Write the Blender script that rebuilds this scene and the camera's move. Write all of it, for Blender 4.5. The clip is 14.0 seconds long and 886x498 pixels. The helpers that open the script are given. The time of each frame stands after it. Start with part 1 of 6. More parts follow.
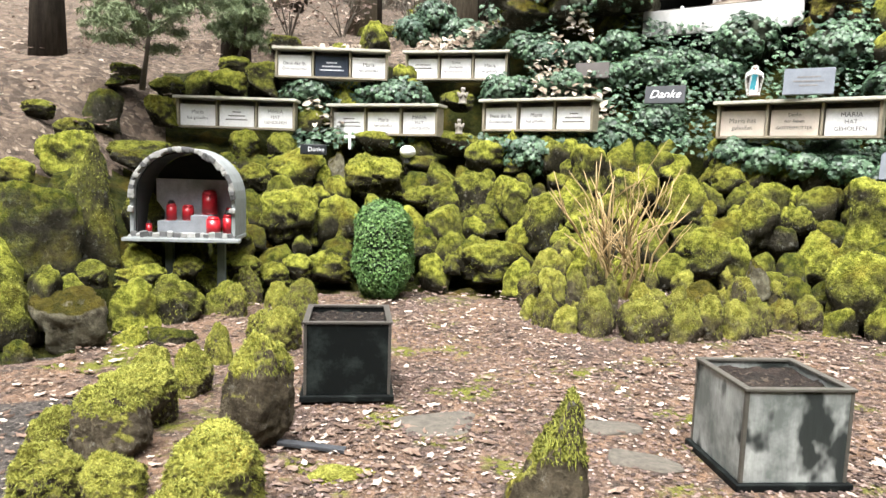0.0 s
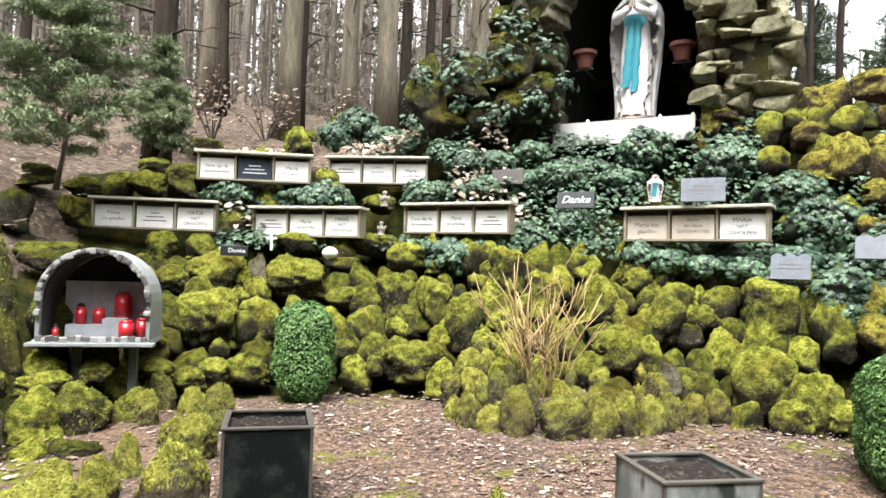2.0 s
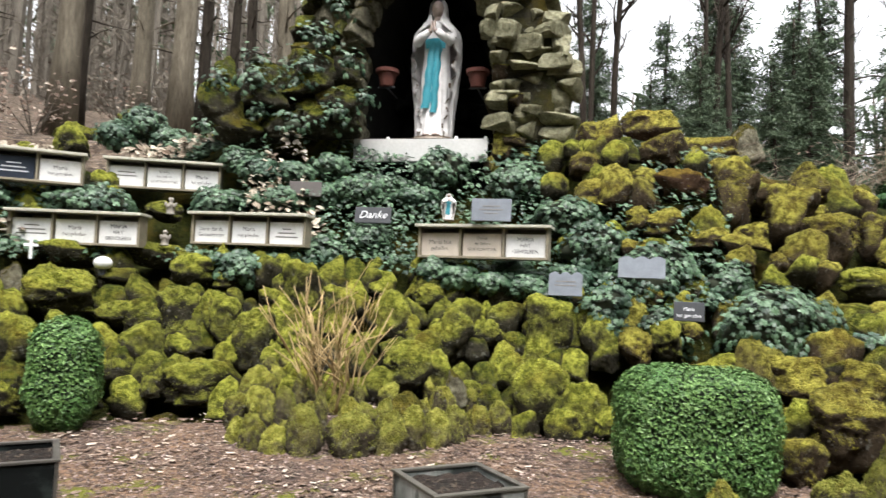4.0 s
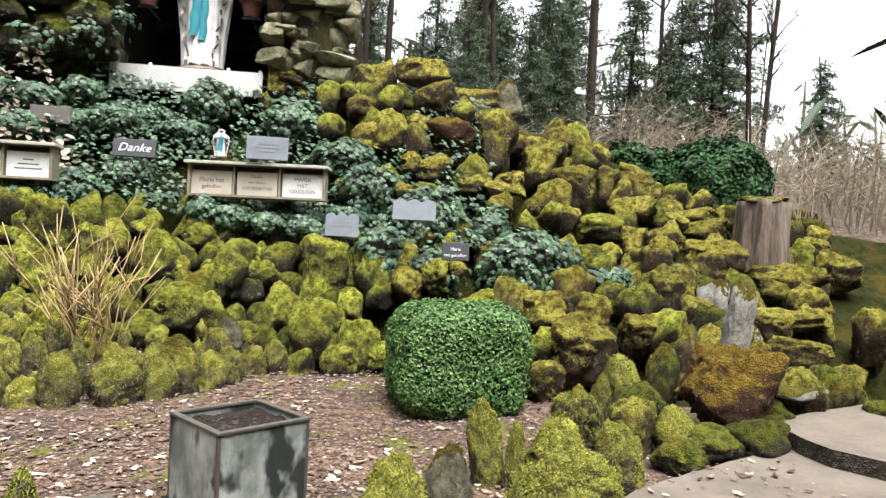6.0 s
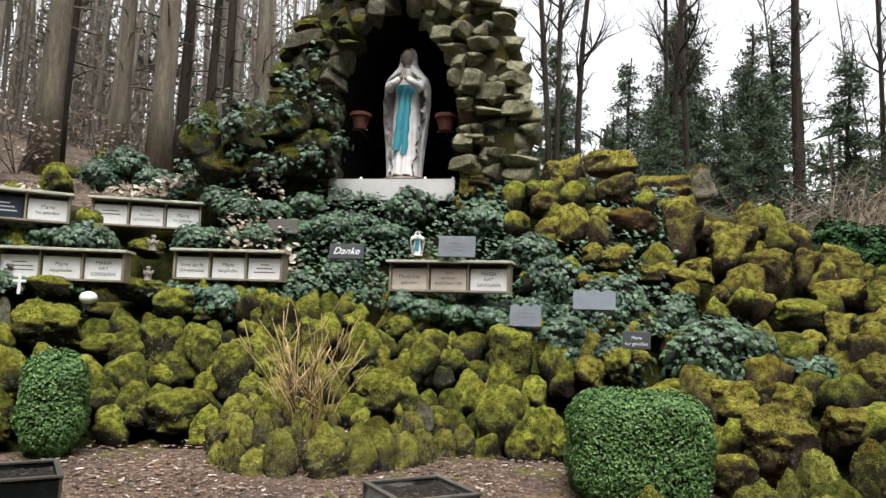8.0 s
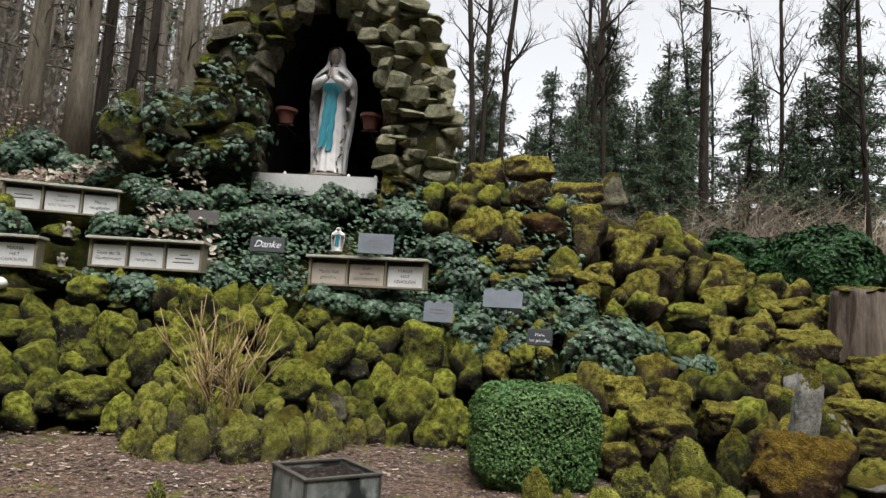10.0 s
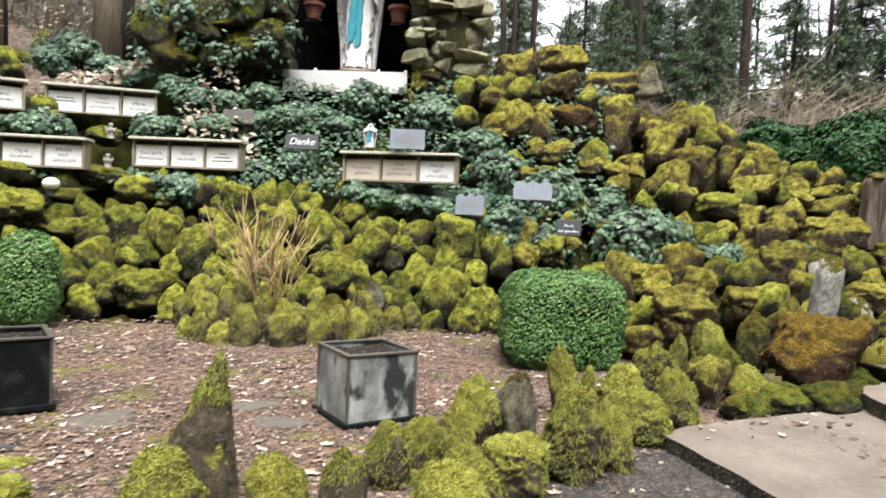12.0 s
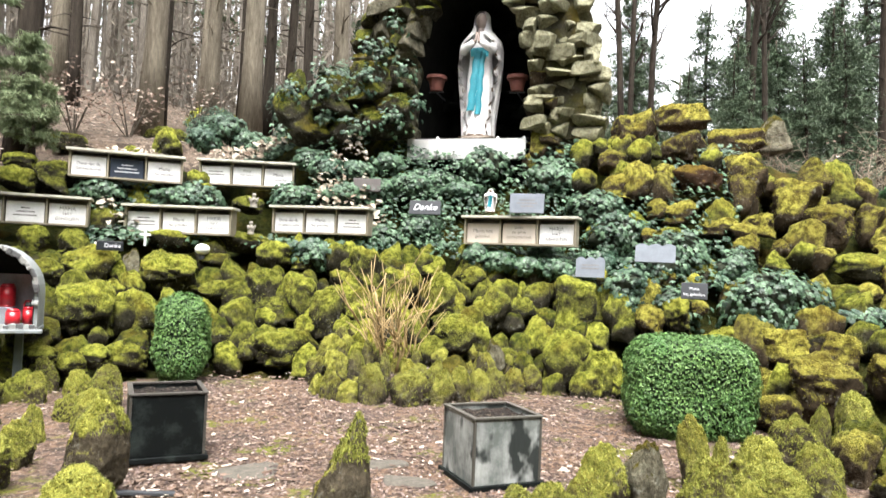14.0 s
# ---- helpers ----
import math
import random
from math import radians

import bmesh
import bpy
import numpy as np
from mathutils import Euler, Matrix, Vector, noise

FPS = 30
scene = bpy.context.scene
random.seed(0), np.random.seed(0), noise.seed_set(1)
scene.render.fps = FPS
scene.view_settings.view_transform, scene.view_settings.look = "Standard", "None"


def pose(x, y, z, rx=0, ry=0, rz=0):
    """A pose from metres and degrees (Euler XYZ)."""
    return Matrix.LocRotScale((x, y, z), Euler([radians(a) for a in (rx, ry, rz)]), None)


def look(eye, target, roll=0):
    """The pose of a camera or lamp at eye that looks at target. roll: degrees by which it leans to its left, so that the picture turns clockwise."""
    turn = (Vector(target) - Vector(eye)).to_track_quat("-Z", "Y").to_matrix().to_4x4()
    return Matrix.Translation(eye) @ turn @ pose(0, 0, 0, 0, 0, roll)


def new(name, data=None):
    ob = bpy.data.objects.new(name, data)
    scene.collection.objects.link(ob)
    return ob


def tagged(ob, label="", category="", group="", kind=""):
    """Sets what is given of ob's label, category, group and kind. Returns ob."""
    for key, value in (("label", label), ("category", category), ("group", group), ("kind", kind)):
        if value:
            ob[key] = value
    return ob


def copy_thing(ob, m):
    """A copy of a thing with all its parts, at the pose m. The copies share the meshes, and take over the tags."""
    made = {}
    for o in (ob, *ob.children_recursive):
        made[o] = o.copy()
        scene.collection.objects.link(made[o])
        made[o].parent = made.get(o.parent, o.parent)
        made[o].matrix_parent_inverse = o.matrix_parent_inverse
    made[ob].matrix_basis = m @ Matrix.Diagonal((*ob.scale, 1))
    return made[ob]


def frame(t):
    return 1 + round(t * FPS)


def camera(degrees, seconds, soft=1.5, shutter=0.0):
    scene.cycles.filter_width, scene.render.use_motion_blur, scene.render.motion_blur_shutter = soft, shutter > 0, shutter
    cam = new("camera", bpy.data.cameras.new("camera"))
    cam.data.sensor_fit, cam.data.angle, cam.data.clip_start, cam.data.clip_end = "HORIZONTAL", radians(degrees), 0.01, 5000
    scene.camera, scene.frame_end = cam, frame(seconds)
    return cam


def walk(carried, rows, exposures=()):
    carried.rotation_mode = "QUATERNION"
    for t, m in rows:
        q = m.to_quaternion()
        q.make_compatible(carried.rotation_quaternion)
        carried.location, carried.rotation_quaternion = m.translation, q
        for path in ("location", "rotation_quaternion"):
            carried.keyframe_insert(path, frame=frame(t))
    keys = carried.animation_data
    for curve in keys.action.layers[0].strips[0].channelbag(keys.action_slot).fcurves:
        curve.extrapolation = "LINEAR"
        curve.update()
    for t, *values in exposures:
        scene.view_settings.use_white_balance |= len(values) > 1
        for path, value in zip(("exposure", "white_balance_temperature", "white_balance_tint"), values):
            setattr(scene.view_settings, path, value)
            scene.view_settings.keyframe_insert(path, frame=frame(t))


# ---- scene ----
cam = camera(65.4, 14.0, soft=1.4, shutter=0.25)
PATH = [
    (0, (0.085, -0.111, 1.401), (0.030, 1.875, 1.166), 1.8),
    (0.5, (0.044, -0.158, 1.407), (-0.016, 1.838, 1.301), 1.5),
    (1, (0.033, -0.196, 1.402), (0.004, 1.804, 1.397), 1.3),
    (1.5, (0.038, -0.199, 1.401), (0.105, 1.799, 1.415), 1.8),
    (2, (0.069, -0.195, 1.412), (0.233, 1.797, 1.472), 1.7),
    (2.5, (0.075, -0.211, 1.442), (0.332, 1.766, 1.602), 2.1),
    (3, (0.087, -0.213, 1.431), (0.415, 1.751, 1.615), 2.5),
    (3.5, (0.114, -0.173, 1.416), (0.606, 1.758, 1.585), 2.4),
    (4, (0.220, -0.142, 1.415), (0.919, 1.728, 1.537), 2.3),
    (4.2, (0.267, -0.156, 1.430), (1.056, 1.678, 1.548), 2.3),
    (5.25, (0.183, -0.190, 1.413), (1.445, 1.361, 1.398), 2.4),
    (6.3, (0.099, -0.225, 1.396), (1.373, 1.316, 1.377), 2.6),
    (6.5, (0.119, -0.279, 1.393), (1.283, 1.348, 1.406), 1.8),
    (7, (0.145, -0.445, 1.399), (1.083, 1.318, 1.501), 1.5),
    (7.2, (0.152, -0.518, 1.426), (1.052, 1.264, 1.553), 1.6),
    (8.25, (0.067, -0.703, 1.405), (0.814, 1.138, 1.634), 2.0),
    (9.3, (-0.018, -0.887, 1.384), (0.852, 0.899, 1.616), 2.5),
    (9.5, (-0.054, -0.936, 1.417), (0.850, 0.834, 1.645), 2.4),
    (10, (0.035, -1.031, 1.406), (0.988, 0.714, 1.620), 3.3),
    (10.5, (0.144, -1.160, 1.406), (1.157, 0.560, 1.537), 3.2),
    (11, (0.177, -1.230, 1.406), (1.237, 0.465, 1.469), 2.6),
    (11.5, (0.086, -1.215, 1.379), (1.112, 0.501, 1.400), 3.2),
    (12, (-0.039, -1.229, 1.364), (0.846, 0.562, 1.275), 2.5),
    (12.5, (-0.132, -1.260, 1.350), (0.603, 0.585, 1.123), 2.7),
    (13, (-0.179, -1.286, 1.360), (0.511, 0.580, 1.150), 3.4),
    (13.5, (-0.203, -1.322, 1.378), (0.411, 0.578, 1.271), 2.9),
    (14, (-0.163, -1.354, 1.415), (0.408, 0.561, 1.480), 2.4),
]
EXPOSURE = [(0, 2.74), (1, 2.67), (2, 2.67), (3, 2.39), (3.5, 2.17), (4.2, 2.16), (5.3, 2.32), (6.3, 2.35), (7, 2.10), (8.2, 1.62), (9.4, 1.32), (10.5, 1.32), (11, 1.40), (11.5, 1.68), (12, 2.37), (12.5, 2.77), (13.2, 2.70), (14, 2.76)]
walk(cam, [(t, look(e, g, r)) for t, e, g, r in PATH], EXPOSURE)

# ---- light: white overcast sky above a wood ----
SUN_ELEV, SUN_ROT = radians(68), radians(194)
world = bpy.data.worlds.new("overcast_sky")
scene.world = world
world.use_nodes = True
wn, wl = world.node_tree.nodes, world.node_tree.links
sky = wn.new("ShaderNodeTexSky")
sky.sky_type, sky.sun_disc = "NISHITA", False
sky.sun_elevation, sky.sun_rotation = SUN_ELEV, SUN_ROT
sky.air_density, sky.dust_density = 1.0, 4.0
pale = wn.new("ShaderNodeHueSaturation")
pale.inputs["Saturation"].default_value = 0.12
wl.new(sky.outputs[0], pale.inputs["Color"])
wl.new(pale.outputs[0], wn["Background"].inputs["Color"])
wn["Background"].inputs["Strength"].default_value = 0.12
sun_data = bpy.data.lights.new("sun", "SUN")
sun_data.energy, sun_data.angle, sun_data.color = 1.5, radians(38), (1.0, 0.98, 0.95)
sun = new("sun", sun_data)
sun.matrix_world = look((-1.0, -8, 30), (2, 4, 0))


# ---- materials ----
class Mat:
    """A small builder for node materials."""

    def __init__(self, name, rough=0.85, metal=0.0, spec=0.3):
        self.m = bpy.data.materials.new(name)
        self.m.use_nodes = True
        self.t = self.m.node_tree
        self.b = self.t.nodes["Principled BSDF"]
        self.b.inputs["Roughness"].default_value = rough
        self.b.inputs["Metallic"].default_value = metal
        self.b.inputs["Specular IOR Level"].default_value = spec
        self.co = self.t.nodes.new("ShaderNodeTexCoord").outputs["Object"]

    def node(self, kind, **values):
        n = self.t.nodes.new(kind)
        for k, v in values.items():
            n.inputs[k.replace("_", " ")].default_value = v
        return n

    def link(self, a, b):
        self.t.links.new(a, b)

    def world_place(self):
        self.co = self.t.nodes.new("ShaderNodeNewGeometry").outputs["Position"]
        return self

    def noise(self, scale, detail=4.0, rough=0.6, stretch=None):
        n = self.node("ShaderNodeTexNoise", Scale=scale, Detail=detail, Roughness=rough)
        src = self.co
        if stretch:
            mp = self.t.nodes.new("ShaderNodeMapping")
            mp.inputs["Scale"].default_value = stretch
            self.link(src, mp.inputs["Vector"])
            src = mp.outputs[0]
        self.link(src, n.inputs["Vector"])
        return n.outputs["Fac"]

    def cells(self, scale, feature="F1", out="Distance"):
        n = self.node("ShaderNodeTexVoronoi", Scale=scale)
        n.feature = feature
        self.link(self.co, n.inputs["Vector"])
        return n.outputs[out]

    def ramp(self, fac, *stops):
        n = self.t.nodes.new("ShaderNodeValToRGB")
        e = n.color_ramp.elements
        while len(e) < len(stops):
            e.new(0.5)
        for el, (p, c) in zip(e, stops):
            el.position = p
            el.color = (c, c, c, 1) if isinstance(c, (int, float)) else (*c, 1)
        self.link(fac, n.inputs[0])
        return n.outputs[0]

    def mix(self, fac, a, b, how="MIX"):
        n = self.t.nodes.new("ShaderNodeMix")
        n.data_type, n.blend_type = "RGBA", how
        for s, v in ((n.inputs[0], fac), (n.inputs[6], a), (n.inputs[7], b)):
            if isinstance(v, (int, float)):
                s.default_value = v
            elif isinstance(v, tuple):
                s.default_value = (*v, 1)
            else:
                self.link(v, s)
        return n.outputs[2]

    def maths(self, op, a, b=0.5):
        n = self.t.nodes.new("ShaderNodeMath")
        n.operation = op
        for s, v in zip(n.inputs, (a, b)):
            if isinstance(v, (int, float)):
                s.default_value = v
            else:
                self.link(v, s)
        return n.outputs[0]

    def rand(self):
        return self.t.nodes.new("ShaderNodeObjectInfo").outputs["Random"]

    def island(self):
        return self.t.nodes.new("ShaderNodeNewGeometry").outputs["Random Per Island"]

    def up(self):
        s = self.t.nodes.new("ShaderNodeSeparateXYZ")
        self.link(self.t.nodes.new("ShaderNodeNewGeometry").outputs["Normal"], s.inputs[0])
        return s.outputs["Z"]

    def shade(self, colour, amount, lo=0.6, hi=1.3):
        """colour times a grey between lo and hi that follows amount."""
        return self.mix(1.0, colour, self.ramp(amount, (0.25, lo), (0.75, hi)), "MULTIPLY")

    def colour(self, c):
        if isinstance(c, tuple):
            self.b.inputs["Base Color"].default_value = (*c, 1)
        else:
            self.link(c, self.b.inputs["Base Color"])
        return self

    def bump(self, height, strength=0.5, dist=0.02):
        n = self.node("ShaderNodeBump", Strength=strength, Distance=dist)
        self.link(height, n.inputs["Height"])
        self.link(n.outputs[0], self.b.inputs["Normal"])
        return self

    def rough(self, fac):
        self.link(fac, self.b.inputs["Roughness"])
        return self


COLOUR_SCALE = 0.47  # scales base colours down, so that the sky stands out brighter


def scaled_down(*colours, k=COLOUR_SCALE):
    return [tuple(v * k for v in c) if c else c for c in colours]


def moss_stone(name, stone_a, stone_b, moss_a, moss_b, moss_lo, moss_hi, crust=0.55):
    """Rough stone under a pelt of moss, thick where the stone faces up and thin on its flanks. The dark flanks also put
    shade into the colour.
    """
    stone_a, stone_b, moss_a, moss_b, dry, lichen = scaled_down(stone_a, stone_b, moss_a, moss_b, (0.27, 0.17, 0.025), (0.46, 0.46, 0.40))
    m = Mat(name, 0.95, spec=0.12).world_place()
    patch = m.noise(3.6, 6, 0.7)
    fine = m.noise(120, 3, 0.7)
    grain = m.noise(34, 6, 0.75)
    stone = m.mix(m.ramp(m.noise(9, 6, 0.7), (0.35, 0.0), (0.65, 1.0)), stone_a, stone_b)
    stone = m.shade(stone, grain, 0.45, 1.5)
    lich = m.ramp(m.noise(17, 5, 0.75), (0.58, 0.0), (0.66, 1.0))
    stone = m.mix(m.maths("MULTIPLY", lich, crust), stone, lichen)
    moss = m.mix(m.ramp(m.noise(13.0, 6, 0.75), (0.42, 0.0), (0.60, 1.0)), moss_a, moss_b)
    moss = m.mix(m.maths("MULTIPLY", m.ramp(m.noise(2.3, 4, 0.6), (0.5, 0.0), (0.7, 1.0)), 0.5), moss, dry)
    moss = m.shade(moss, m.rand(), 0.72, 1.22)
    moss = m.shade(moss, fine, 0.68, 1.28)
    # cover follows the upward normal: bright tops, dark flanks, partly painted top light
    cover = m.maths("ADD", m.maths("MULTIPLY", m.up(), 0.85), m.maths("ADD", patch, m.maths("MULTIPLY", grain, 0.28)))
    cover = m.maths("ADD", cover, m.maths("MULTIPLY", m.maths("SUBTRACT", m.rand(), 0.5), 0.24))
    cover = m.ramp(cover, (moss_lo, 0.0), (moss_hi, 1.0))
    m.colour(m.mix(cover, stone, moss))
    tuft = m.maths("ADD", fine, m.maths("ADD", m.maths("MULTIPLY", m.cells(75), -0.9), m.maths("MULTIPLY", m.noise(19, 5, 0.7), 2.2)))
    m.bump(m.mix(cover, m.maths("MULTIPLY", grain, 1.6), tuft), 0.85, 0.045)
    return m.m


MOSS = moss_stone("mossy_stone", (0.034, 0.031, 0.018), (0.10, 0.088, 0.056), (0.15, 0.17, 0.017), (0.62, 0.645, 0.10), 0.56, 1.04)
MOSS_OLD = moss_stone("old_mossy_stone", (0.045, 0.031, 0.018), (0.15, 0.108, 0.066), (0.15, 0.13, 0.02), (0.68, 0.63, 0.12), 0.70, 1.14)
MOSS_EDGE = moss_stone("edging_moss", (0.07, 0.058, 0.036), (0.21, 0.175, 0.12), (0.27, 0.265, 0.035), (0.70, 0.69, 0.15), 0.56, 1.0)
# darker copy of MOSS, with shade in its colour
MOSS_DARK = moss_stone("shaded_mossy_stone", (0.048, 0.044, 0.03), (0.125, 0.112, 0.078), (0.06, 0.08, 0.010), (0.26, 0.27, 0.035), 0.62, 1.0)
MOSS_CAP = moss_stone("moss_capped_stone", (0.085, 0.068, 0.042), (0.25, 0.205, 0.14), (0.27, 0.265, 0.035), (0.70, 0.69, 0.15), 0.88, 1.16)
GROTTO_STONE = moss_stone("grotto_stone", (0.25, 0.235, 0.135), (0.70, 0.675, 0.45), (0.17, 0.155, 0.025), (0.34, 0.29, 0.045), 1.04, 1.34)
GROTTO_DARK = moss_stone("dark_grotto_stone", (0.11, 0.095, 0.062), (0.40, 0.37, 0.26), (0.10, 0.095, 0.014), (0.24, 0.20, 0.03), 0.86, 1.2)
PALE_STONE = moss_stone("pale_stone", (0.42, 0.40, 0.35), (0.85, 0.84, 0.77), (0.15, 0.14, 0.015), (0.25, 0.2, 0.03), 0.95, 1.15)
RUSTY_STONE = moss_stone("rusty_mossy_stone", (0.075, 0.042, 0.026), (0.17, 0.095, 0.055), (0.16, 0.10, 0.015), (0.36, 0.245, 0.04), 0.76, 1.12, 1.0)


def litter(name, a, b, c, chip, scale=55, green=None, k=COLOUR_SCALE):
    a, b, c, chip, green = scaled_down(a, b, c, chip, green, k=k)
    m = Mat(name, 0.95, spec=0.2).world_place()
    col = m.mix(m.ramp(m.noise(1.3, 5, 0.6), (0.38, 0.0), (0.62, 1.0)), a, b)
    col = m.mix(m.ramp(m.noise(7, 5, 0.7), (0.5, 0.0), (0.64, 1.0)), col, c)
    col = m.shade(col, m.noise(120, 3, 0.7), 0.5, 1.5)
    col = m.shade(col, m.cells(scale * 0.45, "F1", "Color"), 0.62, 1.42)
    col = m.mix(m.ramp(m.cells(scale, "F1", "Color"), (0.76, 0.0), (0.84, 1.0)), col, chip)
    if green:
        col = m.mix(m.ramp(m.maths("ADD", m.noise(1.9, 4, 0.6), m.maths("MULTIPLY", m.noise(22, 3, 0.6), 0.2)), (0.66, 0.0), (0.74, 1.0)), col, m.shade(green, m.noise(90, 3, 0.7), 0.5, 1.5))
    m.colour(col)
    return m.bump(m.maths("ADD", m.cells(scale), m.noise(60, 4, 0.7)), 0.8, 0.02).m


GRAVEL = litter("leafy_gravel", (0.155, 0.105, 0.082), (0.25, 0.155, 0.098), (0.10, 0.078, 0.064), (0.40, 0.31, 0.25), 62, (0.2, 0.21, 0.03))
ASPHALT = litter("old_asphalt", (0.085, 0.076, 0.068), (0.12, 0.10, 0.086), (0.055, 0.048, 0.043), (0.26, 0.22, 0.19), 95)
# earth kept near-black to put shade into the gaps between stones
SHADE_DARK_EARTH = moss_stone("shade_dark_earth", (0.022, 0.017, 0.012), (0.05, 0.038, 0.025), (0.03, 0.036, 0.006), (0.07, 0.075, 0.01), 0.7, 0.95)
FOREST = litter("forest_litter", (0.135, 0.098, 0.072), (0.185, 0.138, 0.102), (0.085, 0.064, 0.048), (0.37, 0.295, 0.225), 25)


def plain(name, base, rough=0.6, metal=0.0, lo=0.75, hi=1.2, scale=14, bump=0.2, spec=0.4):
    m = Mat(name, rough, metal, spec)
    base = scaled_down(base, k=0.85)[0]
    col = m.shade(base, m.noise(scale, 5, 0.65), lo, hi)
    m.colour(m.shade(col, m.noise(scale * 9, 3, 0.7), 0.88, 1.1))
    return m.bump(m.noise(scale * 6, 4, 0.6), bump, 0.004).m


def leafy(name, a, b, c, rough=0.5, spec=0.22):
    a, b, c = scaled_down(a, b, c, k=0.52)
    m = Mat(name, rough, spec=spec)
    col = m.mix(m.ramp(m.island(), (0.1, 0.0), (0.9, 1.0)), a, b)
    m.colour(m.mix(m.ramp(m.noise(2.2, 3, 0.6), (0.5, 0.0), (0.7, 1.0)), col, c))
    return m.m


IVY = leafy("ivy_leaf", (0.014, 0.040, 0.018), (0.145, 0.25, 0.14), (0.04, 0.09, 0.055), 0.42, 0.28)
BOX_LEAF = leafy("box_leaf", (0.045, 0.12, 0.025), (0.24, 0.42, 0.13), (0.11, 0.25, 0.07), 0.4)
DARK_LEAF = leafy("dark_hedge_leaf", (0.012, 0.048, 0.012), (0.06, 0.18, 0.042), (0.022, 0.075, 0.02), 0.6)
# needle green raised for haze too, though near trees share it
NEEDLE = leafy("needle_green", (0.06, 0.10, 0.055), (0.17, 0.24, 0.135), (0.11, 0.16, 0.09), 0.6)
# far twigs are pale grey-brown, with distance haze put into the colour
HAZE_TWIG = leafy("haze_pale_winter_twigs", (0.19, 0.16, 0.13), (0.32, 0.275, 0.22), (0.25, 0.225, 0.18), 0.9)
PINE_SOFT = leafy("young_pine_needle", (0.17, 0.23, 0.11), (0.36, 0.44, 0.24), (0.26, 0.33, 0.17), 0.7)
MOSS_BLADE = leafy("moss_blade", (0.24, 0.26, 0.045), (0.54, 0.56, 0.115), (0.40, 0.40, 0.07), 0.9)
MOSS_BLADE_OLD = leafy("golden_moss_blade", (0.24, 0.205, 0.03), (0.54, 0.48, 0.075), (0.40, 0.31, 0.04), 0.9)
_m = Mat("dead_leaf", 0.75, spec=0.25)
DEAD_LEAF = _m.colour(_m.shade(_m.ramp(_m.island(), (0.0, (0.06, 0.038, 0.027)), (0.45, (0.14, 0.094, 0.07)), (0.76, (0.21, 0.157, 0.122)), (0.90, (0.42, 0.355, 0.295))), _m.noise(30, 3, 0.6), 0.75, 1.2)).m
_m = Mat("bleached_leaf", 0.8, spec=0.2)
PALE_LEAF = _m.colour(_m.shade(_m.ramp(_m.island(), (0.0, (0.09, 0.06, 0.042)), (0.5, (0.22, 0.185, 0.14)), (0.9, (0.37, 0.33, 0.265))), _m.noise(30, 3, 0.6), 0.75, 1.2)).m
CANE = plain("dry_cane", (0.38, 0.27, 0.125), 0.7, scale=20)
TWIG = plain("grey_twig", (0.075, 0.06, 0.045), 0.85, scale=10)


def bark(name, a, b):
    a, b = scaled_down(a, b, k=0.5)
    m = Mat(name, 0.95, spec=0.1)
    col = m.mix(m.ramp(m.noise(5, 6, 0.7, (1, 1, 0.12)), (0.35, 0.0), (0.65, 1.0)), a, b)
    m.colour(m.shade(col, m.noise(24, 4, 0.7, (1, 1, 0.2)), 0.6, 1.3))
    return m.bump(m.noise(18, 5, 0.7, (1, 1, 0.15)), 0.8, 0.03).m


BARK = bark("forest_bark", (0.19, 0.16, 0.12), (0.38, 0.33, 0.25))
# far bark greyed in its colour to stand in for haze
BARK_HAZE = bark("haze_grey_bark", (0.23, 0.20, 0.165), (0.36, 0.32, 0.27))
BARK_DARK = bark("dark_bark", (0.045, 0.035, 0.028), (0.095, 0.078, 0.06))


def smooth(me, angle=None):
    for p in me.polygons:
        p.use_smooth = True


def part(name, bm, material, parent=None, label="", shaded=False):
    me = bpy.data.meshes.new(name)
    bm.to_mesh(me)
    bm.free()
    return part_of(name, me, material, parent, label, shaded)


def part_of(name, me, material, parent=None, label="", shaded=False):
    if material and not me.materials:
        me.materials.append(material)
    if shaded:
        smooth(me)
    ob = new(name, me)
    if parent:
        ob.parent = parent
    if label:
        ob["label"] = label
    return ob


def thing(name, m, label, category, group="", kind=""):
    ob = new(name)
    ob.empty_display_size = 0.1
    ob.matrix_basis = m
    return tagged(ob, label, category, group, kind)


def box(bm, x, y, z, sx, sy, sz, bev=0.0, m=None):
    """A bevelled box centred at x, y with its underside at z."""
    r = bmesh.ops.create_cube(bm, size=1.0, matrix=Matrix.Translation((x, y, z + sz / 2)) @ Matrix.Diagonal((sx, sy, sz, 1)))
    vs = r["verts"]
    if bev:
        es = list({e for v in vs for e in v.link_edges})
        out = bmesh.ops.bevel(bm, geom=es, offset=bev, segments=2, affect="EDGES", profile=0.6)
        vs = list({v for f in out["faces"] for v in f.verts} | {v for v in vs if v.is_valid})
    if m is not None:
        bmesh.ops.transform(bm, matrix=m, verts=vs)
    return vs


def boxed(*a, **k):
    bm = bmesh.new()
    box(bm, *a, **k)
    return bm


